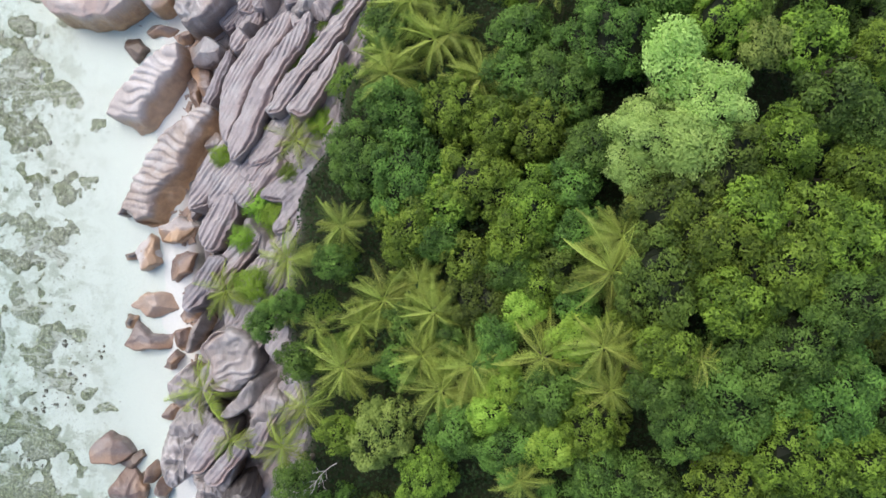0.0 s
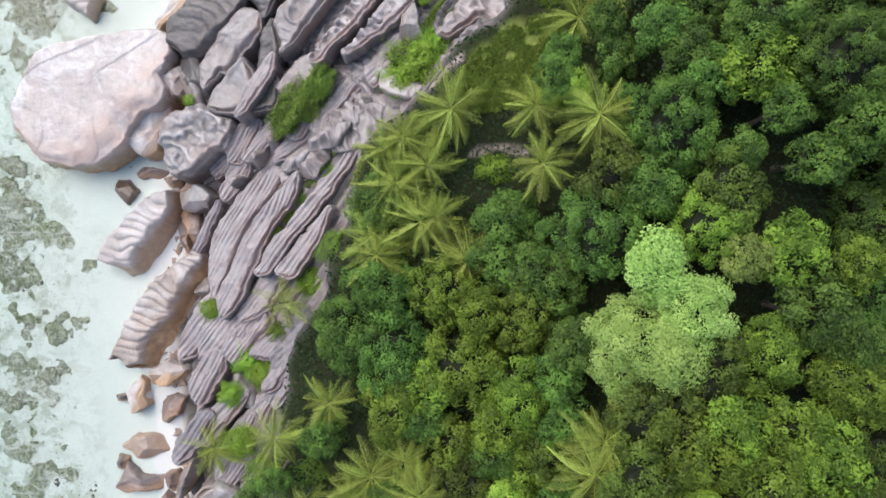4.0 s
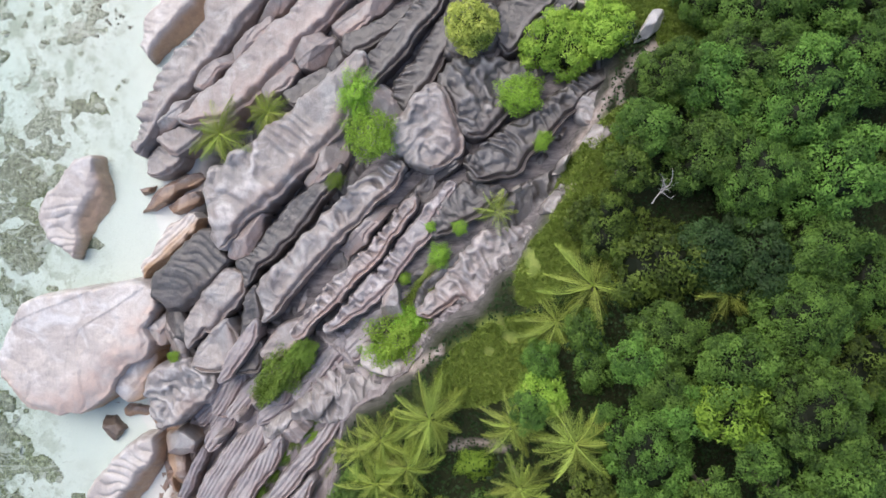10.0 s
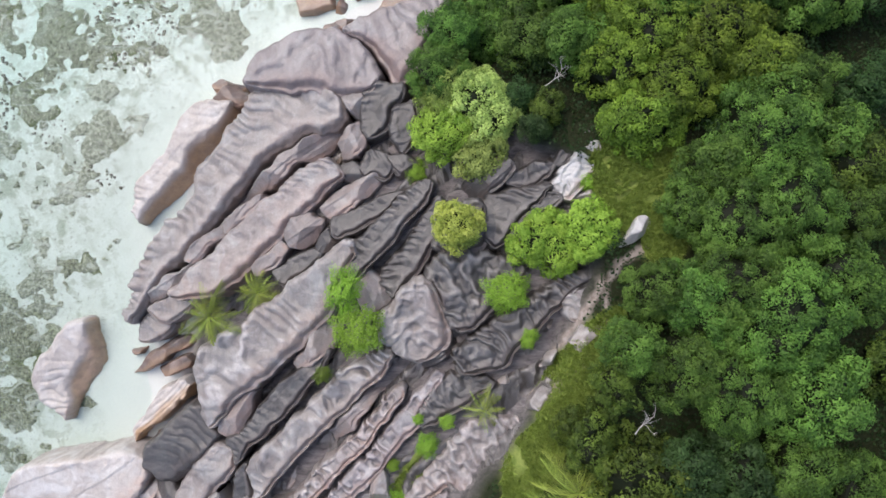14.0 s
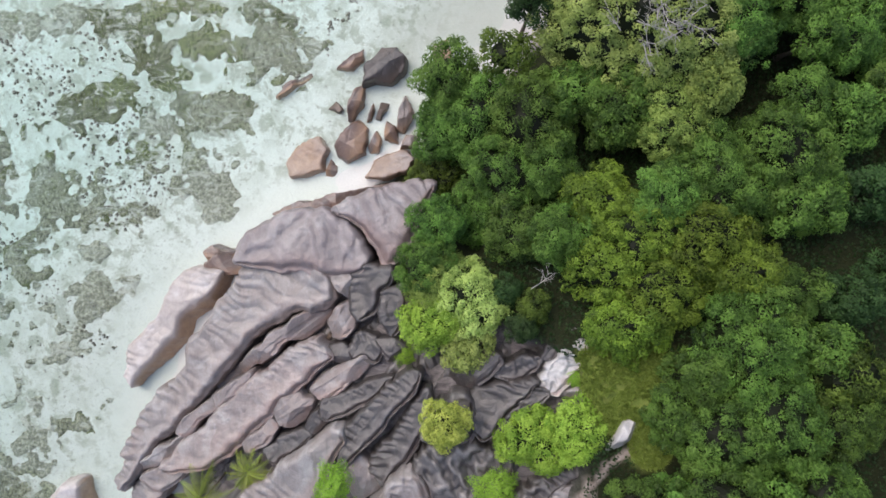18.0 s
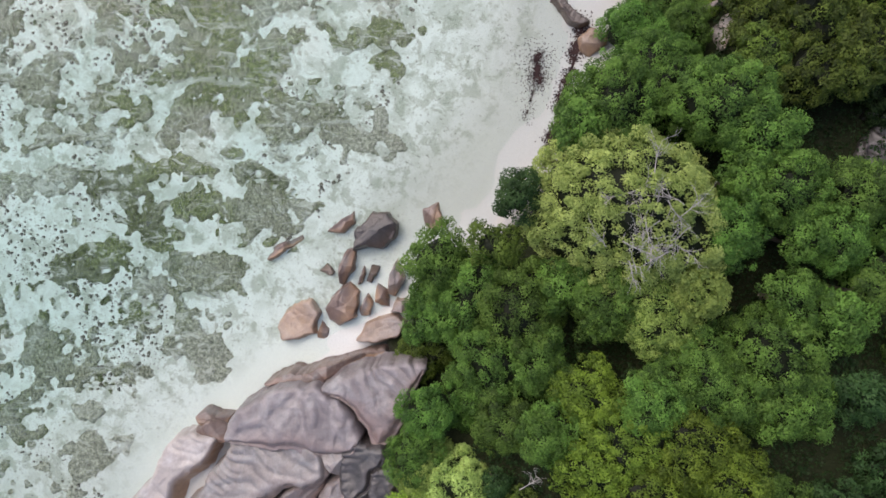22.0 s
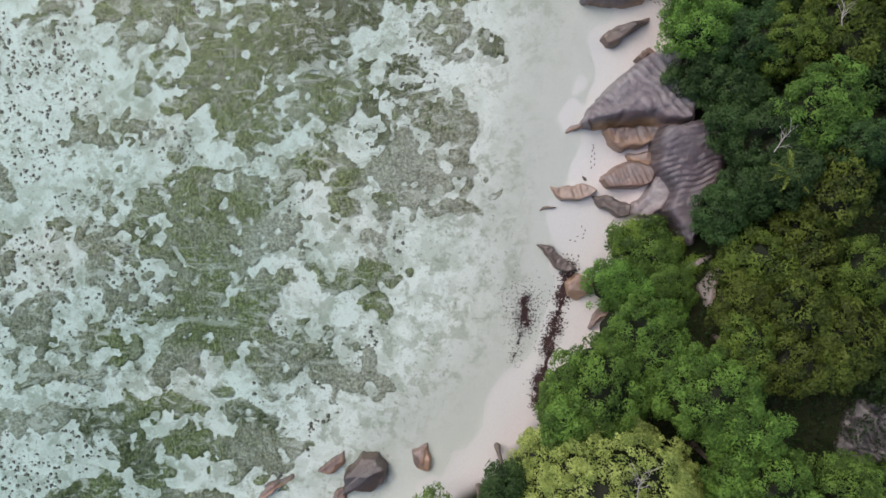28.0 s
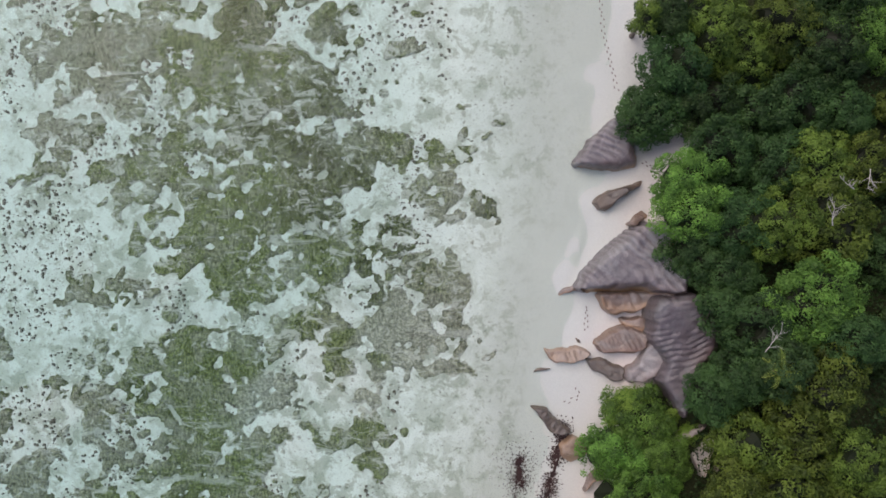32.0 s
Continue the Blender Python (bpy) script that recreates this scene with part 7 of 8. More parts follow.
slab("-39.2,-11.6 -37.8,-8.3 -36.0,-10.0 -33.2,-10.0 -33.6,-12.1 -37.4,-12.1", 1.1, 1.4, "tide", 0.05, 1.0, "s")
slab("-38.8,-6.8 -36.7,-4.9 -32.5,-5.2 -32.5,-7.4 -36.0,-8.3", 1.2, 1.5, "pink", 0.06, 1.0, "s")
slab("-37.2,-0.6 -35.9,2.0 -34.6,-0.4 -35.5,-2.1", 1.5, 1.7, "pale", 0.05, 1.0, "s")
slab("-34.2,-1.2 -31.7,0.3 -30.0,-0.1 -31.0,-2.5 -33.9,-3.8", 1.5, 1.8, "tide", 0.05, 1.0, "s")
slab("-35.0,2.9 -32.2,4.4 -29.8,3.0 -30.9,1.0 -34.4,1.0", 1.9, 2.2, "pale", 0.06, 1.0, "s")
slab("-34.7,-14.1 -32.9,-11.9 -31.8,-12.6 -33.3,-14.5", 1.9, 2.2, "tide", 0.05, 1.0, "s")
slab("-43.3,-23.7 -41.5,-22.0 -39.4,-22.8 -37.9,-24.8 -39.7,-26.0 -42.9,-25.6", 1.8, 2.2, "tide", 0.06, 1.0, "s")
slab("-40.0,-26.1 -37.2,-24.2 -36.8,-25.2 -38.3,-26.7", 0.8, 1.0, "dark", 0.04, 1.0, "s")

# trees: place, height of the top, radius of the crown and kind
tree(10.0, 90.8, 12.2, 3.8, "wood")
tree(13.5, 88.7, 15.5, 3.4, "wood")
tree(16.6, 87.9, 17.6, 2.5, "wood")
tree(37.7, 82.3, 21.4, 3.3, "mid")
tree(34.7, 91.9, 19.1, 4.4, "mid")
tree(34.4, 84.4, 20.8, 3.5, "olive")
tree(27.0, 91.0, 19.6, 3.1, "mid")
tree(19.3, 16.2, 26.7, 2.9, "mint")
tree(22.2, 12.4, 27.4, 3.3, "mint")
tree(18.0, 9.2, 26.4, 4.4, "mint")
tree(20.7, 8.5, 27.2, 2.9, "mint")
tree(14.7, 19.4, 24.7, 4.4, "wood")
tree(25.4, 22.3, 26.0, 3.5, "deep")
tree(23.8, 19.8, 26.3, 3.4, "olive")
tree(26.1, 17.1, 26.9, 2.1, "light")
tree(30.1, 17.6, 27.6, 2.9, "olive")
tree(7.1, 20.5, 20.6, 3.0, "mid")
tree(6.1, 16.9, 20.2, 2.8, "mid")
tree(10.2, 15.0, 22.3, 3.8, "mid")
tree(-5.1, 13.6, 18.1, 4.0, "wood")
tree(-8.2, 9.0, 17.6, 3.5, "wood")
tree(-3.4, 7.0, 18.6, 4.1, "wood")
tree(0.9, 13.4, 19.3, 3.4, "olive")
tree(4.6, 11.7, 20.1, 3.6, "olive")
tree(9.0, 11.0, 21.7, 3.4, "olive")
tree(3.5, 6.9, 21.0, 4.3, "olive")
tree(7.9, 3.8, 22.4, 3.3, "olive")
tree(11.3, 6.3, 23.1, 2.6, "mid")
tree(6.2, 1.3, 21.8, 2.8, "olive")
tree(-3.5, 2.2, 18.3, 4.0, "olive")
tree(0.1, 4.8, 20.2, 2.8, "olive")
tree(11.9, 1.8, 22.8, 2.4, "mid")
tree(3.0, -4.6, 20.1, 3.1, "deep")
tree(7.0, -5.4, 20.9, 1.9, "bright")
tree(11.4, -7.7, 22.9, 2.2, "bright")
tree(19.1, 3.4, 27.6, 3.9, "deep")
tree(23.8, 7.1, 27.5, 3.5, "deep")
tree(28.3, 9.3, 27.6, 3.5, "olive")
tree(31.9, 12.5, 27.8, 3.0, "mid")
tree(34.8, 10.3, 27.7, 2.5, "mid")
tree(22.2, 0.7, 29.0, 3.9, "olive")
tree(26.9, -1.3, 30.2, 3.9, "olive")
tree(24.3, 3.2, 29.2, 2.8, "olive")
tree(30.1, 3.0, 28.8, 2.9, "olive")
tree(17.6, -2.5, 28.2, 3.9, "deep")
tree(22.6, -4.2, 30.0, 2.9, "olive")
tree(31.8, 0.8, 29.6, 2.9, "olive")
tree(27.0, -7.9, 30.0, 5.5, "mid")
tree(31.9, -4.5, 29.8, 3.7, "mid")
tree(24.2, -11.9, 28.5, 3.8, "mid")
tree(31.4, -12.4, 28.4, 4.1, "mid")
tree(20.1, -13.6, 27.4, 3.5, "wood")
tree(17.4, -11.3, 27.4, 2.4, "wood")
tree(17.8, -8.0, 28.7, 2.2, "olive")
tree(9.4, -12.8, 22.7, 2.7, "wood")
tree(0.9, -16.7, 20.2, 2.9, "wood")
tree(-6.6, -17.6, 19.2, 3.4, "light")
tree(-15.6, -5.3, 17.5, 1.7, "wood")
tree(-17.6, -6.9, 17.8, 1.7, "wood")
tree(-11.2, -1.2, 17.5, 1.9, "mid")
tree(13.1, -15.3, 24.1, 3.1, "olive")
tree(35.7, 16.7, 27.5, 2.4, "olive")
tree(22.9, 39.7, 24.3, 3.1, "mid")
tree(20.4, 37.3, 24.4, 2.5, "mid")
tree(22.5, 35.3, 24.7, 2.4, "mid")
tree(21.4, 29.4, 24.4, 4.5, "wood")
tree(28.0, 36.9, 26.4, 3.8, "mid")
tree(27.6, 33.2, 26.2, 3.0, "olive")
tree(29.9, 29.4, 26.8, 2.4, "mid")
tree(34.4, 40.8, 25.8, 4.6, "wood")
tree(34.2, 33.8, 28.3, 4.4, "wood")
tree(36.3, 28.4, 27.6, 2.9, "wood")
tree(32.8, 25.4, 26.6, 2.5, "mid")
tree(26.5, 26.0, 25.6, 2.0, "mid")
tree(15.8, 24.3, 24.6, 2.6, "deep")
tree(23.0, 45.5, 23.1, 4.3, "deep")
tree(27.3, 46.3, 23.6, 4.1, "dark")
tree(31.6, 46.2, 23.9, 4.2, "dark")
tree(36.6, 46.9, 24.5, 3.7, "wood")
tree(10.7, 32.9, 24.1, 1.7, "wood")
tree(18.5, 49.1, 21.5, 3.3, "deep")
tree(24.3, 63.0, 22.4, 3.2, "wood")
tree(27.6, 62.0, 23.6, 3.8, "wood")
tree(21.5, 58.0, 23.2, 2.7, "wood")
tree(31.3, 64.0, 23.7, 4.9, "wood")
tree(34.8, 60.1, 25.2, 5.1, "wood")
tree(40.8, 64.0, 23.7, 3.8, "wood")
tree(26.4, 56.1, 23.5, 3.7, "wood")
tree(31.3, 54.2, 24.6, 4.7, "wood")
tree(20.1, 54.5, 22.9, 2.5, "deep")
tree(37.7, 54.3, 25.2, 4.1, "mid")
tree(27.8, 70.8, 21.1, 3.3, "wood")
tree(30.9, 74.0, 21.5, 4.3, "wood")
tree(32.4, 69.4, 21.8, 4.4, "wood")
tree(37.3, 70.6, 22.0, 4.5, "wood")
tree(42.7, 70.6, 21.9, 3.4, "wood")
tree(23.0, 79.4, 19.9, 4.0, "olive")
tree(26.4, 82.1, 20.5, 4.5, "olive")
tree(34.9, 77.8, 21.6, 5.9, "mid")
tree(41.0, 77.3, 21.7, 2.8, "mid")
tree(44.1, 82.1, 20.8, 2.9, "dark")
tree(3.9, 85.5, 15.0, 3.1, "wood")
tree(6.6, 104.8, 11.9, 4.2, "mid")
tree(9.5, 101.1, 12.2, 5.1, "mid")
tree(11.7, 94.8, 14.4, 4.4, "wood")
tree(5.9, 100.0, 11.8, 3.8, "wood")
tree(15.3, 100.0, 14.5, 4.9, "mid")
tree(16.8, 94.9, 15.4, 3.6, "wood")
tree(12.5, 107.0, 13.9, 2.5, "deep")
tree(19.2, 102.8, 15.4, 3.0, "mid")
tree(14.9, 111.9, 16.0, 2.8, "dark")
tree(24.2, 121.3, 15.9, 5.4, "mid")
tree(31.4, 124.3, 12.9, 6.3, "wood")
tree(35.5, 121.3, 16.7, 4.7, "mid")
tree(21.2, 118.8, 16.9, 3.0, "mid")
tree(38.3, 118.3, 17.7, 4.2, "mid")
tree(40.4, 112.6, 17.6, 4.7, "mid")
tree(36.9, 113.5, 17.8, 2.7, "mid")
tree(42.6, 107.4, 17.7, 2.5, "mid")
tree(28.7, 100.0, 17.9, 4.5, "light")
tree(24.0, 101.1, 16.3, 4.2, "mid")
tree(32.0, 102.4, 18.5, 2.9, "light")
tree(41.8, 101.0, 18.2, 3.4, "mid")
tree(45.7, 99.3, 18.2, 2.9, "wood")
tree(38.6, 95.2, 19.2, 5.0, "mid")
tree(32.7, 93.7, 19.5, 4.5, "mid")
tree(41.0, 91.5, 19.6, 4.0, "mid")
tree(28.7, 92.8, 18.7, 3.3, "mid")
tree(21.6, 91.7, 17.0, 4.1, "olive")
tree(18.3, 87.7, 16.7, 3.6, "wood")
tree(25.1, 87.9, 19.9, 4.5, "olive")
tree(30.2, 86.9, 20.3, 5.0, "olive")
tree(21.6, 85.3, 19.2, 4.0, "olive")
tree(48.3, 111.8, 17.1, 3.5, "mid")
tree(45.8, 107.1, 17.7, 3.5, "mid")
tree(48.7, 102.0, 18.0, 2.4, "mid")
tree(44.2, 124.2, 15.7, 3.6, "deep")
tree(48.8, 123.7, 15.4, 2.4, "deep")
tree(5.3, 89.6, 14.7, 3.1, "wood")
tree(47.0, 91.9, 19.1, 2.9, "dark")
tree(32.5, 135.8, 6.3, 4.0, "wood")
tree(29.7, 131.7, 6.9, 4.0, "wood")
tree(34.6, 131.7, 7.6, 3.1, "wood")
tree(33.3, 128.2, 7.4, 3.9, "wood")
tree(38.5, 155.2, 9.6, 3.8, "dark")
tree(40.8, 152.9, 11.1, 3.7, "dark")
tree(37.4, 159.6, 10.9, 3.7, "mid")
tree(41.9, 158.1, 11.3, 3.8, "dark")
tree(45.8, 157.5, 12.8, 4.4, "deep")
tree(50.5, 157.2, 13.3, 4.3, "deep")
tree(48.2, 149.8, 15.4, 4.2, "wood")
tree(43.6, 147.2, 13.5, 3.7, "dark")
tree(51.4, 146.0, 15.8, 3.1, "dark")
tree(40.1, 148.8, 11.2, 2.9, "dark")
tree(39.3, 139.3, 10.8, 3.6, "dark")
tree(42.4, 142.1, 12.5, 3.8, "dark")
tree(44.6, 143.0, 14.8, 3.0, "dark")
tree(49.2, 141.4, 15.3, 4.2, "deep")
tree(46.9, 135.6, 13.5, 4.3, "deep")
tree(43.6, 133.4, 13.3, 4.2, "deep")
tree(45.1, 129.3, 15.6, 4.2, "deep")
tree(49.4, 126.7, 15.3, 4.2, "deep")
tree(52.0, 133.3, 14.6, 3.2, "deep")
tree(40.8, 129.9, 13.5, 3.6, "deep")
tree(41.5, 135.0, 9.6, 3.1, "deep")
tree(39.8, 125.4, 15.2, 3.5, "deep")
tree(36.4, 181.3, 7.5, 3.4, "dark")
tree(41.4, 180.0, 8.8, 4.6, "deep")
tree(44.4, 176.4, 8.6, 4.6, "deep")
tree(48.2, 178.9, 9.5, 4.6, "deep")
tree(52.6, 176.2, 9.9, 4.5, "dark")
tree(56.1, 177.7, 10.3, 3.9, "wood")
tree(36.4, 174.8, 8.9, 3.8, "dark")
tree(34.4, 170.3, 7.2, 3.8, "dark")
tree(39.7, 171.8, 8.0, 4.0, "dark")
tree(45.5, 170.3, 8.4, 4.0, "dark")
tree(49.9, 170.8, 9.3, 3.9, "dark")
tree(53.7, 169.6, 10.3, 3.4, "dark")
tree(41.4, 166.0, 9.4, 3.8, "dark")
tree(37.2, 162.5, 10.2, 3.8, "wood")
tree(47.1, 164.6, 9.9, 3.9, "dark")
tree(50.7, 163.6, 11.7, 3.8, "deep")
tree(55.0, 163.5, 11.8, 3.3, "deep")
tree(33.5, 180.6, 8.2, 2.0, "deep")
tree(25.9, 110.3, 21.0, 9.3, "faded")
tree(-5.4, 22.0, 17.8, 3.0, "wood")
tree(28.5, -16.5, 27.6, 5.0, "olive")
tree(34.5, -17.1, 27.2, 3.0, "olive")
tree(5.6, -18.6, 21.5, 3.1, "mid")
tree(14.1, -19.7, 24.0, 3.4, "mid")
tree(-1.6, -21.1, 20.1, 3.1, "olive")
tree(-14.3, -22.0, 19.1, 2.1, "mid")
tree(-10.2, -17.4, 18.6, 2.1, "olive")
tree(-14.7, -10.6, 17.6, 2.1, "mid")
tree(3.6, -10.1, 20.3, 1.8, "mid")
tree(5.4, -12.0, 20.5, 1.9, "bright")
tree(5.9, -1.8, 20.5, 2.4, "mid")
tree(12.2, 82.6, 13.2, 1.6, "dark")
tree(14.8, 81.0, 14.0, 1.8, "deep")
tree(13.4, 78.8, 13.6, 1.5, "dark")
tree(12.6, 36.4, 13.4, 1.9, "mid")
tree(16.6, 39.4, 14.2, 2.2, "mid")
tree(17.6, 35.8, 16.2, 2.2, "wood")
tree(12.6, 33.0, 16.4, 2.2, "bright")
tree(16.8, 49.8, 17.6, 2.2, "deep")
tree(8.9, -3.0, 20.8, 2.6, "olive")
tree(10.6, -1.2, 21.4, 2.2, "deep")
tree(2.4, -1.1, 19.8, 2.6, "olive")
tree(-0.8, 1.6, 19.2, 2.4, "mid")
tree(12.0, -4.8, 21.8, 2.0, "mid")
tree(7.7, -14.6, 21.2, 2.0, "mid")
tree(3.9, -15.0, 20.6, 2.0, "bright")
tree(15.8, -7.4, 24.2, 2.2, "olive")
tree(9.6, -17.4, 22.2, 2.2, "bright")
tree(0.2, -8.0, 18.6, 1.7, "mid")
tree(12.4, -11.2, 22.4, 1.8, "mid")
tree(34.8, 6.6, 27.7, 3.6, "olive")
tree(12.8, 9.1, 23.5, 2.5, "mid")
tree(-4.9, -11.1, 17.9, 2.4, "mid")
tree(17.7, -20.8, 24.8, 2.9, "mid")
tree(23.8, -20.3, 26.1, 3.3, "olive")
tree(24.3, 32.8, 24.6, 2.4, "wood")
tree(8.6, 81.4, 15.6, 4.4, "faded")
tree(4.6, 79.2, 14.8, 3.5, "bright")
tree(8.2, 76.6, 14.6, 2.8, "faded")
tree(4.8, 83.4, 14.2, 3.2, "light")
tree(5.9, 69.2, 17.3, 2.7, "lime")
tree(14.8, 67.7, 17.5, 3.6, "bright")
tree(18.8, 68.6, 17.9, 3.2, "bright")
tree(35.4, 108.2, 18.5, 3.8, "wood")
tree(53.2, 182.2, 10.5, 5.5, "dark")
tree(19.2, 22.9, 24.9, 2.6, "mid")
tree(4.8, -7.9, 20.7, 2.3, "mid")
tree(-4.2, -6.7, 17.4, 2.5, "mid")
tree(59.2, 74.7, 12.4, 2.7, "dark")
tree(58.0, -5.4, 18.3, 3.7, "wood")
tree(59.2, 111.8, 11.1, 3.4, "mid")
tree(58.9, 91.7, 13.1, 4.1, "wood")
tree(54.3, 43.8, 17.0, 2.7, "wood")
tree(60.3, 168.8, 6.0, 3.1, "deep")
tree(47.8, -22.2, 19.3, 4.0, "wood")
tree(-0.4, -29.1, 13.7, 3.6, "deep")
tree(43.4, 74.6, 15.9, 3.8, "deep")
tree(33.0, -46.0, 17.8, 3.4, "wood")
tree(55.5, 39.3, 17.9, 4.0, "wood")
tree(50.0, 36.9, 18.5, 3.8, "wood")
tree(49.8, 189.0, 3.9, 3.9, "deep")
tree(43.1, 44.3, 17.2, 3.8, "wood")
tree(53.5, 103.9, 10.3, 4.2, "mid")
tree(63.9, 69.3, 12.9, 2.6, "dark")
tree(50.5, 23.6, 19.5, 2.8, "wood")
tree(54.7, 81.2, 13.2, 3.9, "dark")
tree(59.9, -22.6, 16.7, 3.1, "wood")
tree(54.4, 74.5, 12.9, 3.8, "deep")
tree(63.5, 123.0, 9.6, 3.4, "dark")
tree(57.7, 12.1, 19.5, 3.0, "deep")
tree(50.4, 11.1, 17.9, 3.1, "wood")
tree(63.6, 52.1, 15.6, 3.5, "wood")
tree(41.2, -47.2, 18.5, 3.0, "wood")
tree(57.9, 48.4, 17.3, 2.8, "wood")
tree(60.3, 128.1, 7.3, 3.5, "dark")
tree(0.9, -35.6, 15.7, 2.9, "deep")
tree(60.3, 57.5, 15.1, 4.1, "wood")
tree(40.5, 20.6, 19.8, 3.8, "wood")
tree(42.1, -14.9, 20.9, 3.9, "wood")
tree(57.2, -46.9, 15.3, 3.6, "wood")
tree(42.8, 26.4, 19.4, 4.1, "wood")
tree(55.0, -42.0, 15.5, 3.3, "wood")
tree(55.1, -34.1, 18.4, 3.5, "wood")
tree(58.9, 27.8, 19.1, 3.6, "wood")
tree(-0.4, -47.2, 14.7, 3.0, "wood")
tree(-9.1, -37.5, 13.0, 3.0, "deep")
tree(41.8, 11.9, 19.7, 3.9, "wood")
tree(48.4, -37.1, 18.7, 3.2, "wood")
tree(60.7, 134.9, 7.8, 4.1, "deep")
tree(55.7, -24.8, 16.8, 4.0, "wood")
tree(10.3, -47.2, 16.0, 3.7, "deep")
tree(55.5, 95.9, 11.2, 3.5, "mid")
tree(63.7, -7.5, 17.1, 3.6, "wood")
tree(8.8, -29.3, 15.6, 3.6, "deep")
tree(40.6, -1.4, 22.0, 4.1, "deep")
tree(55.2, 86.4, 14.2, 3.9, "dark")
tree(20.8, -36.4, 18.9, 3.7, "wood")
tree(23.4, -27.8, 17.4, 4.1, "wood")
tree(46.3, 5.1, 18.4, 3.7, "wood")
tree(-6.1, -44.5, 13.6, 4.2, "wood")
tree(45.5, 17.5, 21.1, 3.2, "wood")
tree(63.6, 5.0, 17.2, 2.8, "deep")
tree(62.5, 104.6, 11.9, 3.1, "wood")
tree(60.5, -39.2, 16.9, 2.9, "deep")
tree(46.0, -45.3, 18.3, 2.8, "wood")
tree(39.2, -23.8, 20.7, 3.8, "wood")
tree(43.5, -32.3, 17.1, 2.6, "wood")
tree(50.7, -5.5, 20.0, 3.2, "wood")
tree(26.4, -45.1, 18.1, 3.7, "wood")
tree(55.4, 122.5, 7.1, 4.0, "dark")
tree(28.1, -39.2, 18.4, 4.1, "wood")
tree(61.0, 39.4, 17.1, 4.0, "deep")
tree(53.7, 17.6, 20.2, 3.6, "wood")
tree(63.3, 141.3, 7.6, 3.9, "deep")
tree(47.2, 56.0, 17.7, 4.2, "deep")
tree(53.1, -18.1, 17.1, 3.2, "wood")
tree(63.1, -18.6, 17.6, 3.8, "wood")
tree(48.9, -29.4, 18.8, 2.9, "deep")
tree(39.4, -37.8, 19.1, 2.7, "wood")
tree(59.9, 161.7, 7.9, 3.1, "dark")
tree(63.7, -44.1, 17.3, 2.9, "deep")
tree(58.0, 144.8, 9.6, 3.8, "dark")
tree(12.9, -25.3, 17.4, 3.7, "wood")
tree(53.6, 109.9, 11.7, 3.5, "mid")
tree(40.7, 6.9, 19.1, 3.9, "wood")
tree(29.5, -24.1, 20.8, 2.7, "wood")
tree(61.1, 191.8, 6.0, 2.8, "dark")
tree(60.1, 63.0, 15.0, 3.7, "deep")
tree(57.9, 153.6, 8.5, 3.7, "dark")
tree(34.8, -27.5, 20.5, 3.8, "deep")
tree(-12.5, -43.4, 14.9, 3.8, "wood")
tree(62.7, -1.4, 17.8, 3.5, "wood")
tree(63.8, 164.9, 5.1, 3.2, "dark")
tree(47.6, -11.8, 20.2, 2.7, "wood")
tree(53.3, 54.1, 15.7, 4.0, "wood")
tree(61.2, -29.5, 18.2, 4.0, "wood")
tree(58.5, 2.4, 19.1, 3.8, "deep")
tree(3.8, -43.0, 16.2, 3.8, "deep")
tree(34.3, -38.0, 17.7, 4.2, "deep")
tree(19.0, -46.3, 16.2, 4.0, "wood")
tree(-6.8, -27.6, 13.1, 2.7, "deep")
tree(53.1, 65.7, 16.9, 3.8, "dark")
tree(62.7, 186.2, 6.6, 3.6, "dark")
tree(51.3, 28.9, 20.6, 3.7, "wood")
tree(4.9, 94.8, 7.6, 3.6, "deep")
tree(62.7, 19.3, 19.1, 3.5, "deep")
tree(5.5, -35.9, 15.8, 3.0, "deep")
tree(45.9, 33.4, 19.4, 3.1, "wood")
tree(59.9, 83.9, 12.3, 2.9, "dark")
tree(63.0, 180.5, 6.3, 3.6, "dark")
tree(55.2, 24.2, 17.6, 3.3, "wood")
tree(50.2, -42.1, 17.8, 2.6, "wood")
tree(49.9, 84.5, 12.2, 2.9, "dark")
tree(41.6, 36.6, 22.2, 4.2, "deep")
tree(63.7, 13.4, 16.8, 2.8, "wood")
tree(44.1, -9.4, 20.1, 3.6, "wood")
tree(59.1, -11.3, 18.0, 3.0, "wood")
tree(63.6, 45.9, 15.7, 2.8, "wood")
tree(58.5, 67.8, 16.4, 3.1, "dark")
tree(50.7, 70.2, 15.0, 3.3, "dark")
tree(50.0, 46.0, 19.0, 3.9, "wood")
tree(63.7, 94.0, 12.5, 4.0, "wood")
tree(60.5, 8.1, 18.1, 3.3, "wood")
tree(-11.6, -28.6, 13.6, 3.9, "wood")
tree(38.1, -6.8, 23.1, 2.9, "deep")
tree(11.8, -38.1, 15.9, 3.9, "wood")
tree(62.9, 154.2, 8.8, 2.9, "dark")
palm(-1.2, -5.7, 18.2, 3.0)
palm(-2.3, -9.9, 17.3, 3.4)
palm(2.4, -10.5, 19.2, 3.2)
palm(13.0, -7.9, 25.1, 3.2)
palm(-1.1, 20.4, 16.7, 4.1)
palm(-5.4, 17.1, 16.8, 3.3)
palm(-10.2, 2.5, 15.5, 2.8)
palm(-15.5, -0.8, 15.8, 3.0)
palm(-6.1, -4.7, 15.5, 4.2)
palm(14.2, -1.7, 23.4, 4.1)
palm(-9.9, -11.3, 16.1, 3.6)
palm(-0.5, -13.1, 17.7, 3.7)
palm(8.6, -9.4, 20.8, 3.5)
palm(14.0, -11.8, 23.4, 2.9)
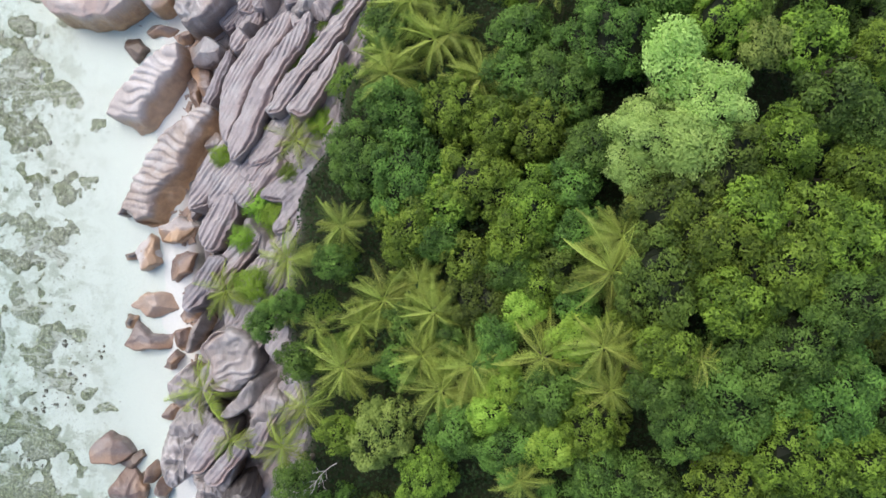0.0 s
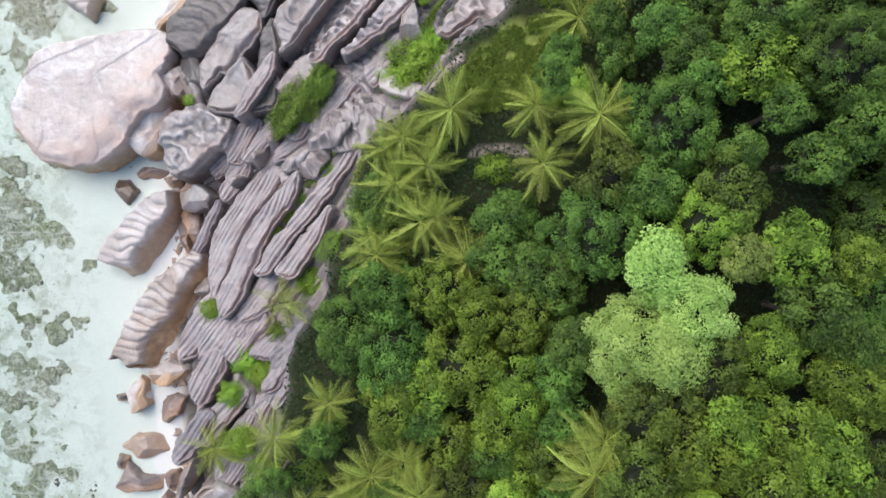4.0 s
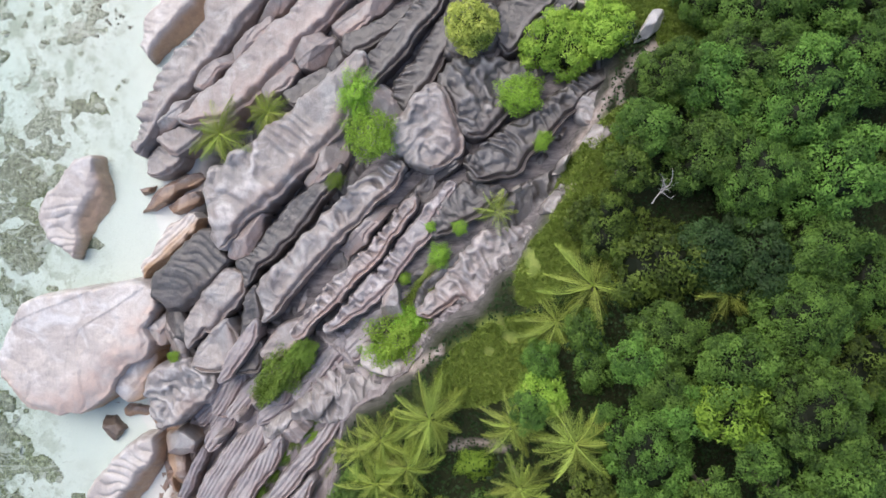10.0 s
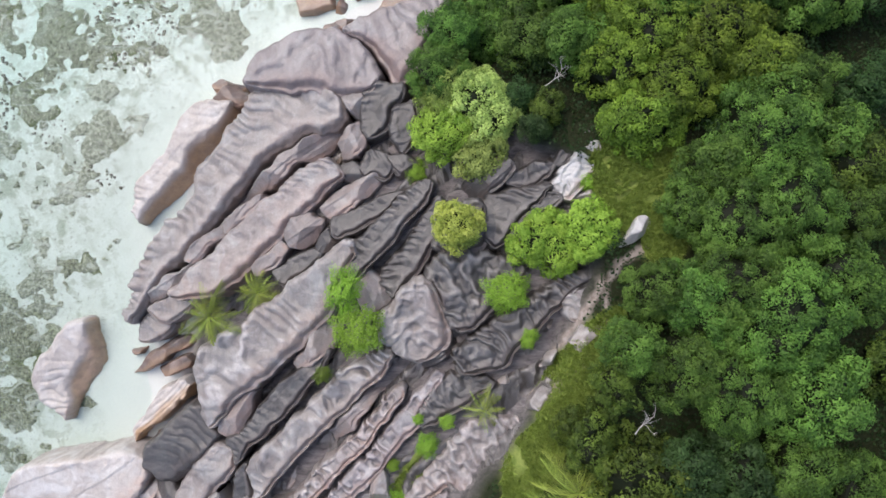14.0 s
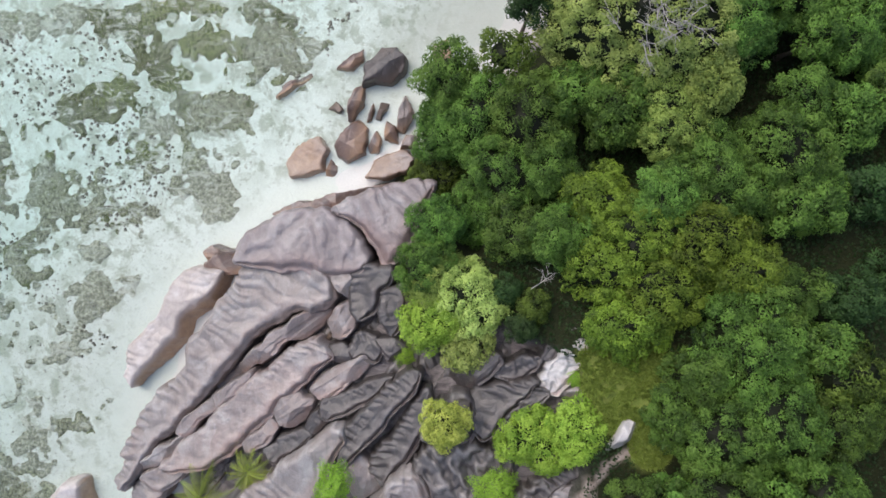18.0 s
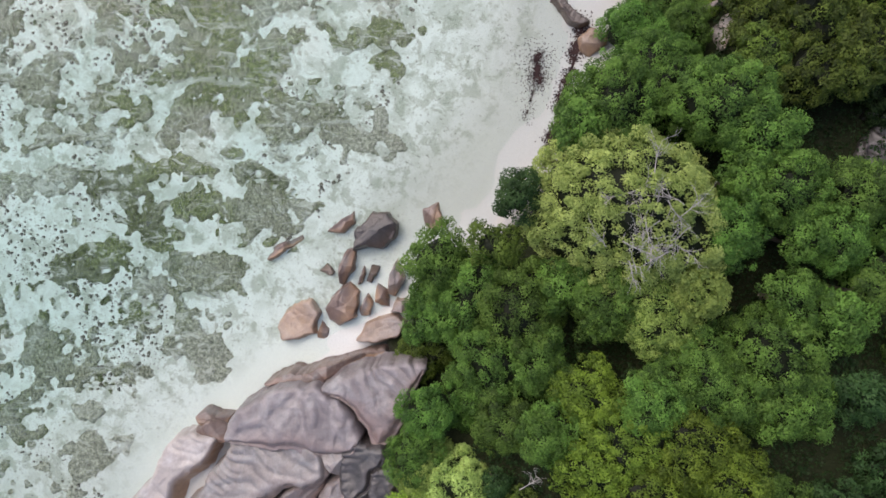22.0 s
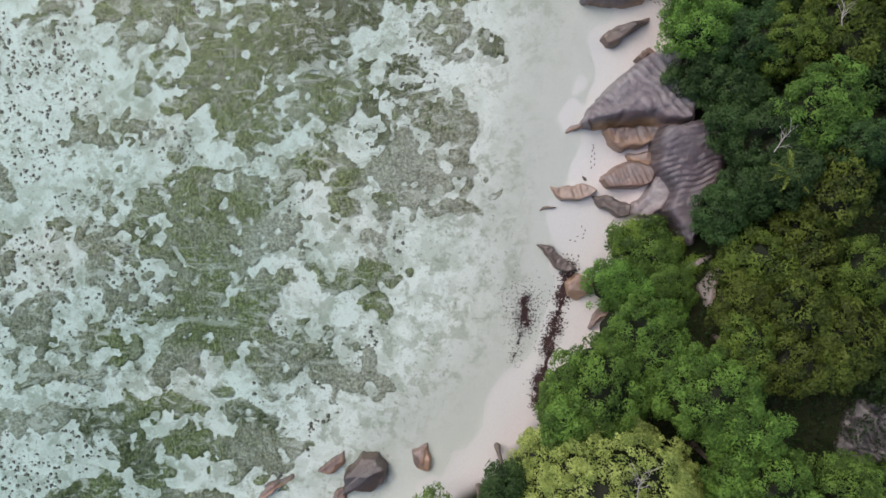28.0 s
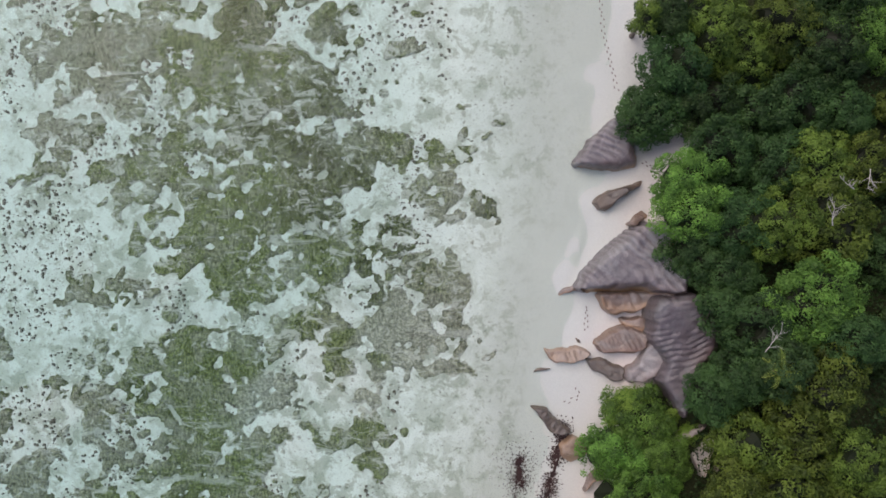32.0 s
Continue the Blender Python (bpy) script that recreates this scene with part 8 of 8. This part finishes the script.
palm(-13.6, -15.0, 16.6, 2.7)
palm(-15.6, -18.6, 17.2, 2.7)
palm(-2.7, -3.0, 16.2, 3.0)
palm(-12.7, -7.5, 15.7, 2.2)
palm(6.6, -20.7, 20.3, 2.6)
palm(20.2, -8.7, 27.2, 2.0)
palm(15.0, 1.2, 23.4, 3.4)
palm(-8.3, -6.9, 15.6, 2.8)
palm(2.9, -13.4, 18.8, 2.6)
palm(-16.0, 11.8, 10.0, 2.7)
palm(-24.2, -4.4, 8.0, 3.1)
palm(-16.6, -6.9, 10.0, 1.6)
palm(-26.9, -15.3, 7.5, 3.3)
palm(-23.3, -20.5, 9.0, 2.2)
palm(1.8, 30.9, 18.1, 4.0)
palm(-2.9, 28.5, 16.9, 3.1)
palm(-3.5, 24.1, 16.4, 3.2)
palm(-0.4, 25.8, 16.9, 3.1)
palm(-5.6, 19.2, 16.5, 3.0)
palm(0.4, 20.9, 16.9, 2.7)
palm(3.4, 16.6, 17.0, 3.7)
palm(17.3, 43.7, 18.2, 4.3)
palm(14.1, 40.0, 16.6, 4.1)
palm(9.6, 30.8, 19.8, 3.1)
palm(14.9, 29.7, 21.6, 3.6)
palm(10.0, 25.4, 20.8, 3.0)
palm(29.4, 42.9, 19.5, 2.9)
palm(-5.1, 27.4, 16.6, 2.4)
palm(8.5, 50.7, 15.0, 2.2)
palm(-21.2, 59.5, 9.5, 3.3)
palm(-16.2, 62.0, 8.5, 2.6)
palm(43.8, 143.0, 13.7, 2.1)
bush(-14.5, 33.5, 10.0, 3.5, 1.8, 45, "shrub")
bush(-16.3, 31.6, 9.1, 1.8, 1.2, 45, "shrub")
bush(-12.2, 35.7, 10.8, 1.9, 1.3, 45, "shrub")
bush(-1.6, 37.3, 11.7, 3.2, 2.6, 30, "bright")
bush(-3.7, 35.5, 11.4, 1.8, 1.5, 0, "bright")
bush(-0.4, 39.1, 11.8, 1.8, 1.6, 0, "bright")
bush(-25.5, 10.8, 6.6, 1.1, 1.1, 0, "bright")
bush(-20.8, 5.1, 8.2, 1.5, 1.5, 0, "bright")
bush(-18.8, 3.7, 8.6, 1.5, 1.5, 0, "bright")
bush(-22.8, 1.4, 8.1, 1.2, 1.2, 0, "bright")
bush(-13.6, 14.1, 8.9, 1.5, 1.5, 0, "bright")
bush(-17.2, 8.6, 8.7, 1.2, 0.9, 30, "shrub")
bush(-28.0, 34.6, 6.4, 0.6, 0.6, 0, "bright")
bush(-19.0, 17.4, 7.7, 0.9, 0.6, 50, "shrub")
bush(-17.7, 19.4, 7.7, 0.9, 0.6, 50, "shrub")
bush(-16.3, 21.4, 7.6, 0.9, 0.6, 50, "shrub")
bush(-14.9, 23.4, 7.7, 0.9, 0.6, 50, "shrub")
bush(-13.4, 25.3, 8.1, 0.9, 0.6, 50, "shrub")
bush(-12.0, 27.1, 8.8, 0.9, 0.6, 50, "shrub")
bush(-10.5, 28.8, 9.5, 0.9, 0.5, 50, "shrub")
bush(2.6, 46.3, 13.1, 1.0, 1.1, 0, "bright")
bush(4.8, 49.2, 14.3, 0.7, 0.7, 0, "bright")
bush(-1.0, 43.9, 11.9, 0.6, 0.6, 0, "bright")
bush(1.8, 49.3, 13.6, 0.5, 0.5, 0, "bright")
bush(1.4, 75.3, 9.9, 1.2, 1.2, 0, "bright")
bush(19.3, 73.6, 14.2, 0.9, 0.9, 0, "bright")
bush(-8.0, 54.0, 14.0, 0.9, 0.7, 40, "shrub")
bush(10.9, 62.5, 15.4, 2.0, 1.8, 0, "bright")
bush(-5.7, 62.6, 15.0, 1.6, 2.1, 0, "bright")
bush(-4.2, 58.5, 15.0, 2.3, 2.2, 0, "bright")
bush(13.1, 57.8, 15.0, 0.7, 1.0, -30, "bright")
bush(-11.1, 25.6, 8.7, 1.6, 0.9, 50, "bright")
bush(-12.7, 21.3, 8.1, 1.2, 0.9, 50, "bright")
bush(-10.4, 17.9, 8.6, 1.8, 1.5, 40, "shrub")
bush(13.1, 33.8, 12.3, 2.0, 1.7, 0, "shrub")
bush(6.2, 25.6, 11.0, 1.8, 1.2, 0, "bright")
bush(35.4, 135.9, 5.0, 1.7, 0.9, 30, "shrub")
bush(31.1, 137.2, 4.5, 2.6, 1.6, 20, "shrub")
bush(37.7, 133.8, 4.5, 1.4, 0.9, 30, "shrub")
bush(-12.8, -6.1, 12.0, 1.8, 1.5, 0, "shrub")
bush(-10.3, -9.9, 13.0, 2.0, 1.6, 0, "shrub")
bush(-14.8, -11.7, 11.0, 1.8, 1.4, 0, "bright")
bush(-18.7, -6.5, 10.0, 1.7, 1.4, 0, "shrub")
bush(-21.4, -3.7, 9.0, 1.6, 1.7, 0, "bright")
bush(-10.3, -1.2, 13.0, 1.6, 1.7, 0, "shrub")

# reef: place, half widths, kind and turn
bank(-31.6, 181.9, 8.3, 4.2, "g")
bank(-20.9, 180.7, 7.6, 6.2, "o")
bank(-14.4, 183.9, 4.2, 4.2, "d")
bank(-33.7, 184.1, 4.2, 2.8, "g")
bank(-4.8, 176.6, 3.5, 6.2, "d")
bank(-1.5, 171.2, 5.2, 4.9, "d")
bank(-12.7, 173.4, 6.2, 3.1, "d")
bank(-6.5, 168.7, 4.9, 4.2, "d")
bank(-0.9, 167.1, 3.8, 3.1, "d")
bank(-28.3, 176.1, 7.6, 2.8, "g")
bank(-36.4, 171.5, 4.9, 2.8, "g")
bank(-23.5, 171.0, 5.5, 1.9, "o")
bank(-28.7, 167.0, 8.3, 1.5, "o")
bank(-15.1, 164.8, 8.3, 3.1, "o")
bank(-21.0, 160.8, 9.0, 2.4, "o")
bank(-5.7, 161.3, 5.5, 5.2, "d")
bank(-2.7, 157.0, 3.5, 3.5, "o")
bank(-11.2, 157.6, 5.5, 2.4, "o")
bank(-31.0, 162.2, 2.8, 1.7, "g")
bank(-22.0, 155.2, 4.2, 1.7, "o")
bank(-14.2, 153.5, 6.9, 2.4, "o")
bank(-0.0, 153.4, 2.8, 1.7, "d")
bank(-24.7, 158.4, 5.5, 1.2, "o")
bank(-38.9, 180.1, 2.1, 2.8, "g")
bank(-25.1, 183.7, 3.5, 2.8, "g")
bank(-10.4, 178.2, 4.2, 3.5, "o")
bank(-2.5, 182.7, 2.8, 4.2, "d")
bank(1.0, 182.5, 1.0, 1.0, "o")
bank(4.7, 169.3, 1.7, 1.0, "o")
bank(10.2, 166.3, 3.1, 1.5, "o")
bank(13.1, 172.1, 1.2, 0.9, "d")
bank(16.9, 171.4, 0.6, 0.5, "d")
bank(8.3, 173.3, 0.6, 0.5, "d")
bank(6.9, 172.4, 0.5, 0.3, "d")
bank(15.8, 170.1, 0.3, 0.3, "d")
bank(13.9, 169.8, 0.4, 0.3, "d")
bank(4.0, 169.3, 1.4, 0.8, "g")
bank(10.8, 162.8, 4.2, 2.1, "g")
bank(15.2, 161.6, 1.7, 2.8, "d")
bank(16.9, 159.2, 1.0, 1.0, "g")
bank(10.3, 159.4, 2.8, 1.2, "g")
bank(4.4, 159.6, 2.4, 1.2, "d")
bank(7.0, 159.0, 1.0, 0.6, "d")
bank(14.7, 156.0, 1.2, 1.0, "g")
bank(10.8, 152.8, 0.7, 0.6, "g")
bank(4.2, 154.4, 0.8, 0.7, "d")
bank(7.4, 154.3, 1.7, 0.8, "o")
bank(5.3, 156.1, 0.7, 0.7, "d")
bank(-3.8, 184.8, 2.8, 1.7, "o")
bank(-19.7, 175.1, 4.9, 3.5, "o")
bank(-33.1, 165.1, 2.8, 1.7, "g")
bank(-26.7, 163.4, 3.5, 1.4, "o")
bank(-49.1, 181.9, 4.2, 4.2, "g")
bank(-51.0, 172.1, 4.2, 2.8, "g")
bank(-35.5, 192.5, 9.0, 3.5, "g")
bank(-19.7, 191.8, 8.3, 4.2, "o")
bank(-7.1, 191.2, 5.5, 3.5, "o")
bank(-39.5, 198.3, 9.7, 4.2, "g")
bank(-22.3, 198.1, 11.1, 4.2, "o")
bank(-4.1, 195.8, 5.5, 3.5, "o")
bank(-6.6, 148.1, 3.5, 3.5, "o")
bank(-3.2, 144.9, 2.1, 4.2, "o")
bank(-13.0, 147.2, 3.8, 2.8, "s")
bank(-16.4, 150.8, 3.5, 1.5, "o")
bank(-32.9, 151.7, 4.2, 2.1, "g")
bank(-25.1, 148.3, 4.9, 1.5, "o")
bank(-21.6, 144.7, 5.6, 3.1, "o")
bank(-27.5, 139.9, 7.0, 4.9, "o")
bank(-34.8, 138.6, 4.9, 5.6, "g")
bank(-30.6, 133.6, 7.7, 4.2, "g")
bank(-25.7, 129.9, 4.2, 3.5, "o")
bank(-20.5, 136.2, 3.5, 4.9, "o")
bank(-15.3, 141.7, 2.8, 3.5, "o")
bank(-12.6, 136.7, 4.2, 3.5, "p")
bank(-20.1, 126.2, 6.3, 2.8, "o")
bank(-15.0, 129.7, 3.5, 2.8, "o")
bank(-9.4, 123.9, 5.6, 3.1, "g")
bank(-5.9, 122.4, 2.8, 2.4, "g")
bank(-12.0, 133.9, 2.4, 2.1, "o")
bank(-25.2, 122.8, 4.9, 1.7, "g")
bank(-33.1, 124.3, 3.5, 1.7, "o")
bank(-43.2, 128.8, 4.9, 4.2, "g")
bank(-43.4, 123.1, 7.0, 4.2, "g")
bank(-36.9, 120.8, 4.2, 2.8, "g")
bank(-45.9, 115.9, 4.9, 2.8, "p")
bank(-29.1, 115.7, 4.9, 2.1, "o")
bank(-33.5, 114.3, 3.5, 2.0, "d")
bank(-24.7, 117.4, 2.8, 1.4, "o")
bank(-30.7, 110.7, 2.8, 2.0, "d")
bank(-23.1, 111.3, 2.8, 2.4, "o")
bank(-15.5, 111.2, 4.5, 2.8, "g")
bank(-17.7, 116.0, 1.0, 1.5, "d")
bank(-15.0, 116.3, 1.0, 0.7, "d")
bank(-11.6, 111.1, 1.3, 1.3, "p")
bank(-1.3, 134.3, 4.5, 2.8, "o")
bank(0.5, 137.8, 3.1, 2.8, "p")
bank(-4.9, 132.3, 2.1, 2.1, "o")
bank(1.3, 128.5, 1.2, 1.0, "o")
bank(-10.6, 131.4, 0.7, 1.5, "d")
bank(2.6, 149.6, 1.7, 1.8, "d")
bank(8.5, 151.2, 2.8, 2.4, "g")
bank(10.3, 153.5, 1.4, 1.1, "s")
bank(11.5, 145.9, 1.5, 5.6, "g")
bank(8.0, 142.5, 4.2, 3.5, "p")
bank(4.6, 146.1, 3.5, 4.2, "p")
bank(5.9, 143.2, 0.8, 1.4, "s")
bank(10.0, 140.4, 2.8, 1.1, "g")
bank(-6.8, 142.9, 1.0, 1.0, "s")
bank(-1.7, 122.4, 3.5, 2.8, "p")
bank(-3.1, 119.6, 2.1, 0.8, "p")
bank(-10.3, 119.0, 4.2, 1.7, "p")
bank(-12.1, 153.5, 4.2, 1.3, "o")
bank(-2.2, 153.9, 4.2, 1.8, "o")
bank(-51.7, 136.9, 4.9, 4.2, "g")
bank(-52.9, 124.7, 4.9, 4.9, "g")
bank(-51.3, 145.4, 3.5, 2.8, "g")
bank(-38.0, 103.2, 4.2, 5.2, "d")
bank(-36.5, 106.4, 3.5, 2.8, "o")
bank(-26.4, 104.5, 1.3, 2.8, "d")
bank(-23.6, 103.1, 4.2, 3.5, "g")
bank(-31.2, 102.1, 2.8, 2.5, "p")
bank(-29.2, 97.0, 4.2, 2.5, "g")
bank(-22.6, 95.3, 3.4, 2.4, "p", 40)
bank(-41.2, 93.5, 6.6, 3.1, "g")
bank(-35.5, 90.3, 4.9, 2.0, "g")
bank(-44.7, 98.6, 1.5, 1.5, "o")
bank(-47.3, 87.1, 4.2, 2.1, "g")
bank(-31.6, 99.2, 2.8, 1.7, "o")
bank(-27.1, 107.7, 2.1, 1.4, "o")
bank(-54.3, 98.7, 4.2, 5.6, "g")
bank(-46.3, 83.4, 2.8, 1.5, "g")
bank(-38.5, 80.8, 4.9, 2.2, "p")
bank(-44.3, 77.7, 2.8, 1.1, "p")
bank(-48.0, 70.5, 1.8, 2.8, "g")
bank(-41.4, 76.2, 2.8, 1.5, "p")
bank(-46.7, 67.0, 3.9, 2.1, "p")
bank(-41.6, 64.1, 2.8, 1.4, "g")
bank(-46.7, 61.9, 3.2, 2.8, "p")
bank(-49.4, 56.2, 1.7, 3.2, "g")
bank(-43.6, 73.4, 2.5, 1.8, "p")
bank(-55.1, 77.7, 4.2, 4.9, "p")
bank(-56.2, 63.4, 3.5, 4.2, "p")
bank(-36.3, 82.6, 1.8, 1.1, "p")
bank(-49.8, 54.1, 2.4, 2.1, "g")
bank(-49.2, 47.7, 1.8, 2.5, "g")
bank(-49.3, 39.8, 3.2, 2.4, "g")
bank(-44.3, 37.7, 2.1, 1.1, "p")
bank(-55.6, 50.6, 3.5, 4.2, "g")
bank(-46.9, 59.1, 2.1, 1.1, "p")
bank(-50.8, 52.7, 3.1, 4.2, "g")
bank(-50.1, 46.7, 3.1, 2.4, "g")
bank(-52.4, 27.3, 2.4, 1.4, "g")
bank(-50.6, 19.9, 2.5, 2.1, "s")
bank(-52.1, 13.2, 2.8, 3.1, "g")
bank(-48.7, 13.2, 1.1, 1.4, "s")
bank(-47.1, 6.1, 1.4, 1.0, "g")
bank(-51.0, 7.9, 2.8, 1.3, "o")
bank(-49.6, 1.9, 2.1, 1.5, "s")
bank(-51.8, -1.7, 3.5, 2.1, "g")
bank(-57.2, 51.3, 2.8, 4.2, "g")
bank(-58.1, 18.8, 3.5, 5.6, "g")
bank(-46.2, 9.7, 0.7, 0.6, "s")
bank(-53.0, 21.9, 2.4, 2.8, "g")
bank(-49.8, 12.1, 1.4, 2.8, "s")
bank(-47.3, 7.2, 1.5, 1.7, "s")
bank(-51.9, 8.2, 2.4, 1.1, "o")
bank(-52.2, 1.6, 2.8, 1.4, "s")
bank(-48.4, 0.2, 3.2, 1.8, "p")
bank(-51.5, -6.2, 3.1, 2.8, "s")
bank(-49.4, -13.2, 3.1, 4.2, "s")
bank(-45.5, -9.6, 1.1, 1.0, "s")
bank(-52.9, -20.2, 3.9, 4.2, "s")
bank(-48.7, -24.4, 1.8, 1.0, "s")
bank(-59.3, 7.2, 4.2, 5.6, "s")
bank(-60.0, -13.9, 4.2, 6.3, "s")
bank(-47.3, -4.0, 1.1, 0.8, "p")
bank(-44.5, -17.0, 0.8, 1.0, "s")
bank(-52.9, -28.6, 3.5, 2.8, "s")
bank(-48.7, -32.1, 2.8, 2.1, "s")
bank(-59.2, -31.4, 4.2, 4.2, "s")
bank(-50.2, 20.5, 1.0, 1.1, "s")
bank(-46.6, 20.1, 1.0, 1.4, "s")
reef()
sea_rubble()
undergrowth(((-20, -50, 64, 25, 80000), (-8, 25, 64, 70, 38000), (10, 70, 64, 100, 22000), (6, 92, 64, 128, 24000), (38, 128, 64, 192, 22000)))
far_woods()
grass()

# bleached branches in the crowns
for x, y, z, reach, turn in ((23.2, 111.6, 20.4, 3.2, 10), (26.4, 113.4, 20.6, 3.0, 80), (29.0, 110.6, 20.6, 3.2, 140), (27.6, 106.4, 20.4, 3.0, 200), (23.6, 107.4, 20.2, 3.0, 330), (25.4, 109.4, 21.2, 3.4, 260), (28.0, 109.0, 21.2, 3.4, 50), (25.0, 104.6, 19.6, 2.6, 100), (24.8, 108.8, 19.6, 3.0, 40), (27.5, 111.0, 20.9, 2.6, 300), (22.4, 106.9, 19.1, 2.6, 120), (29.7, 108.6, 20.3, 2.6, 210), (26.0, 106.5, 19.8, 2.4, 20),
                             (24.0, 111.5, 19.8, 2.4, 160), (28.5, 105.5, 19.6, 2.2, 80), (21.1, 51.0, 23.5, 2.4, 70), (14.4, 82.8, 15.5, 2.4, 20), (-10.4, -20.1, 17.5, 2.4, 200),
                             (25.4, 107.6, 20.2, 2.6, 90), (26.8, 109.2, 20.8, 2.4, 200), (23.4, 109.8, 19.8, 2.2, 30), (25.9, 110.6, 20.6, 2.4, 250), (28.2, 107.2, 20.2, 2.2, 330), (24.4, 105.6, 19.4, 2.2, 290),
                             (53.0, 162.7, 13.0, 1.8, 250), (51.3, 160.8, 13.2, 1.4, 150), (41.8, 145.2, 14.5, 2.2, 60), (48.6, 157.3, 14.2, 2.2, 100)):
    dead_branch(x, y, z, reach, turn)

# drift line, dark weed and footprints on the beach
for k, (a, b) in enumerate((((24.2, 134.0), (22.4, 127.5)), ((22.4, 127.5), (21.0, 122.2)), ((21.0, 122.2), (19.8, 117.5)), ((19.8, 117.5), (22.0, 115.5)))):
    strewn("drift_line", "dark reddish-brown leaf litter washed up on the sand", "leaf litter", LITTER, a, b, 0.34, 1500, 0.22, k)
strewn("seaweed", "dark purple-brown seaweed in the wet sand", "seaweed", LITTER, (18.8, 130.2), (18.6, 126.6), 0.95, 2200, 0.17, 9)
strewn("seaweed", "thin dark weed along the waterline", "seaweed", LITTER, (18.0, 126.5), (17.2, 122.0), 0.4, 260, 0.15, 11)
footprints(((34.4, 165.5), (35.4, 164.9), (36.4, 163.9), (36.1, 161.6), (35.8, 161.2)), 18, 1)
footprints(((30.0, 184.9), (30.1, 181.6), (30.7, 178.9), (31.6, 174.2)), 26, 2)
footprints(((27.3, 148.3), (27.2, 145.6)), 9, 3)
footprints(((25.9, 138.5), (26.0, 137.4), (24.4, 136.7)), 7, 4)
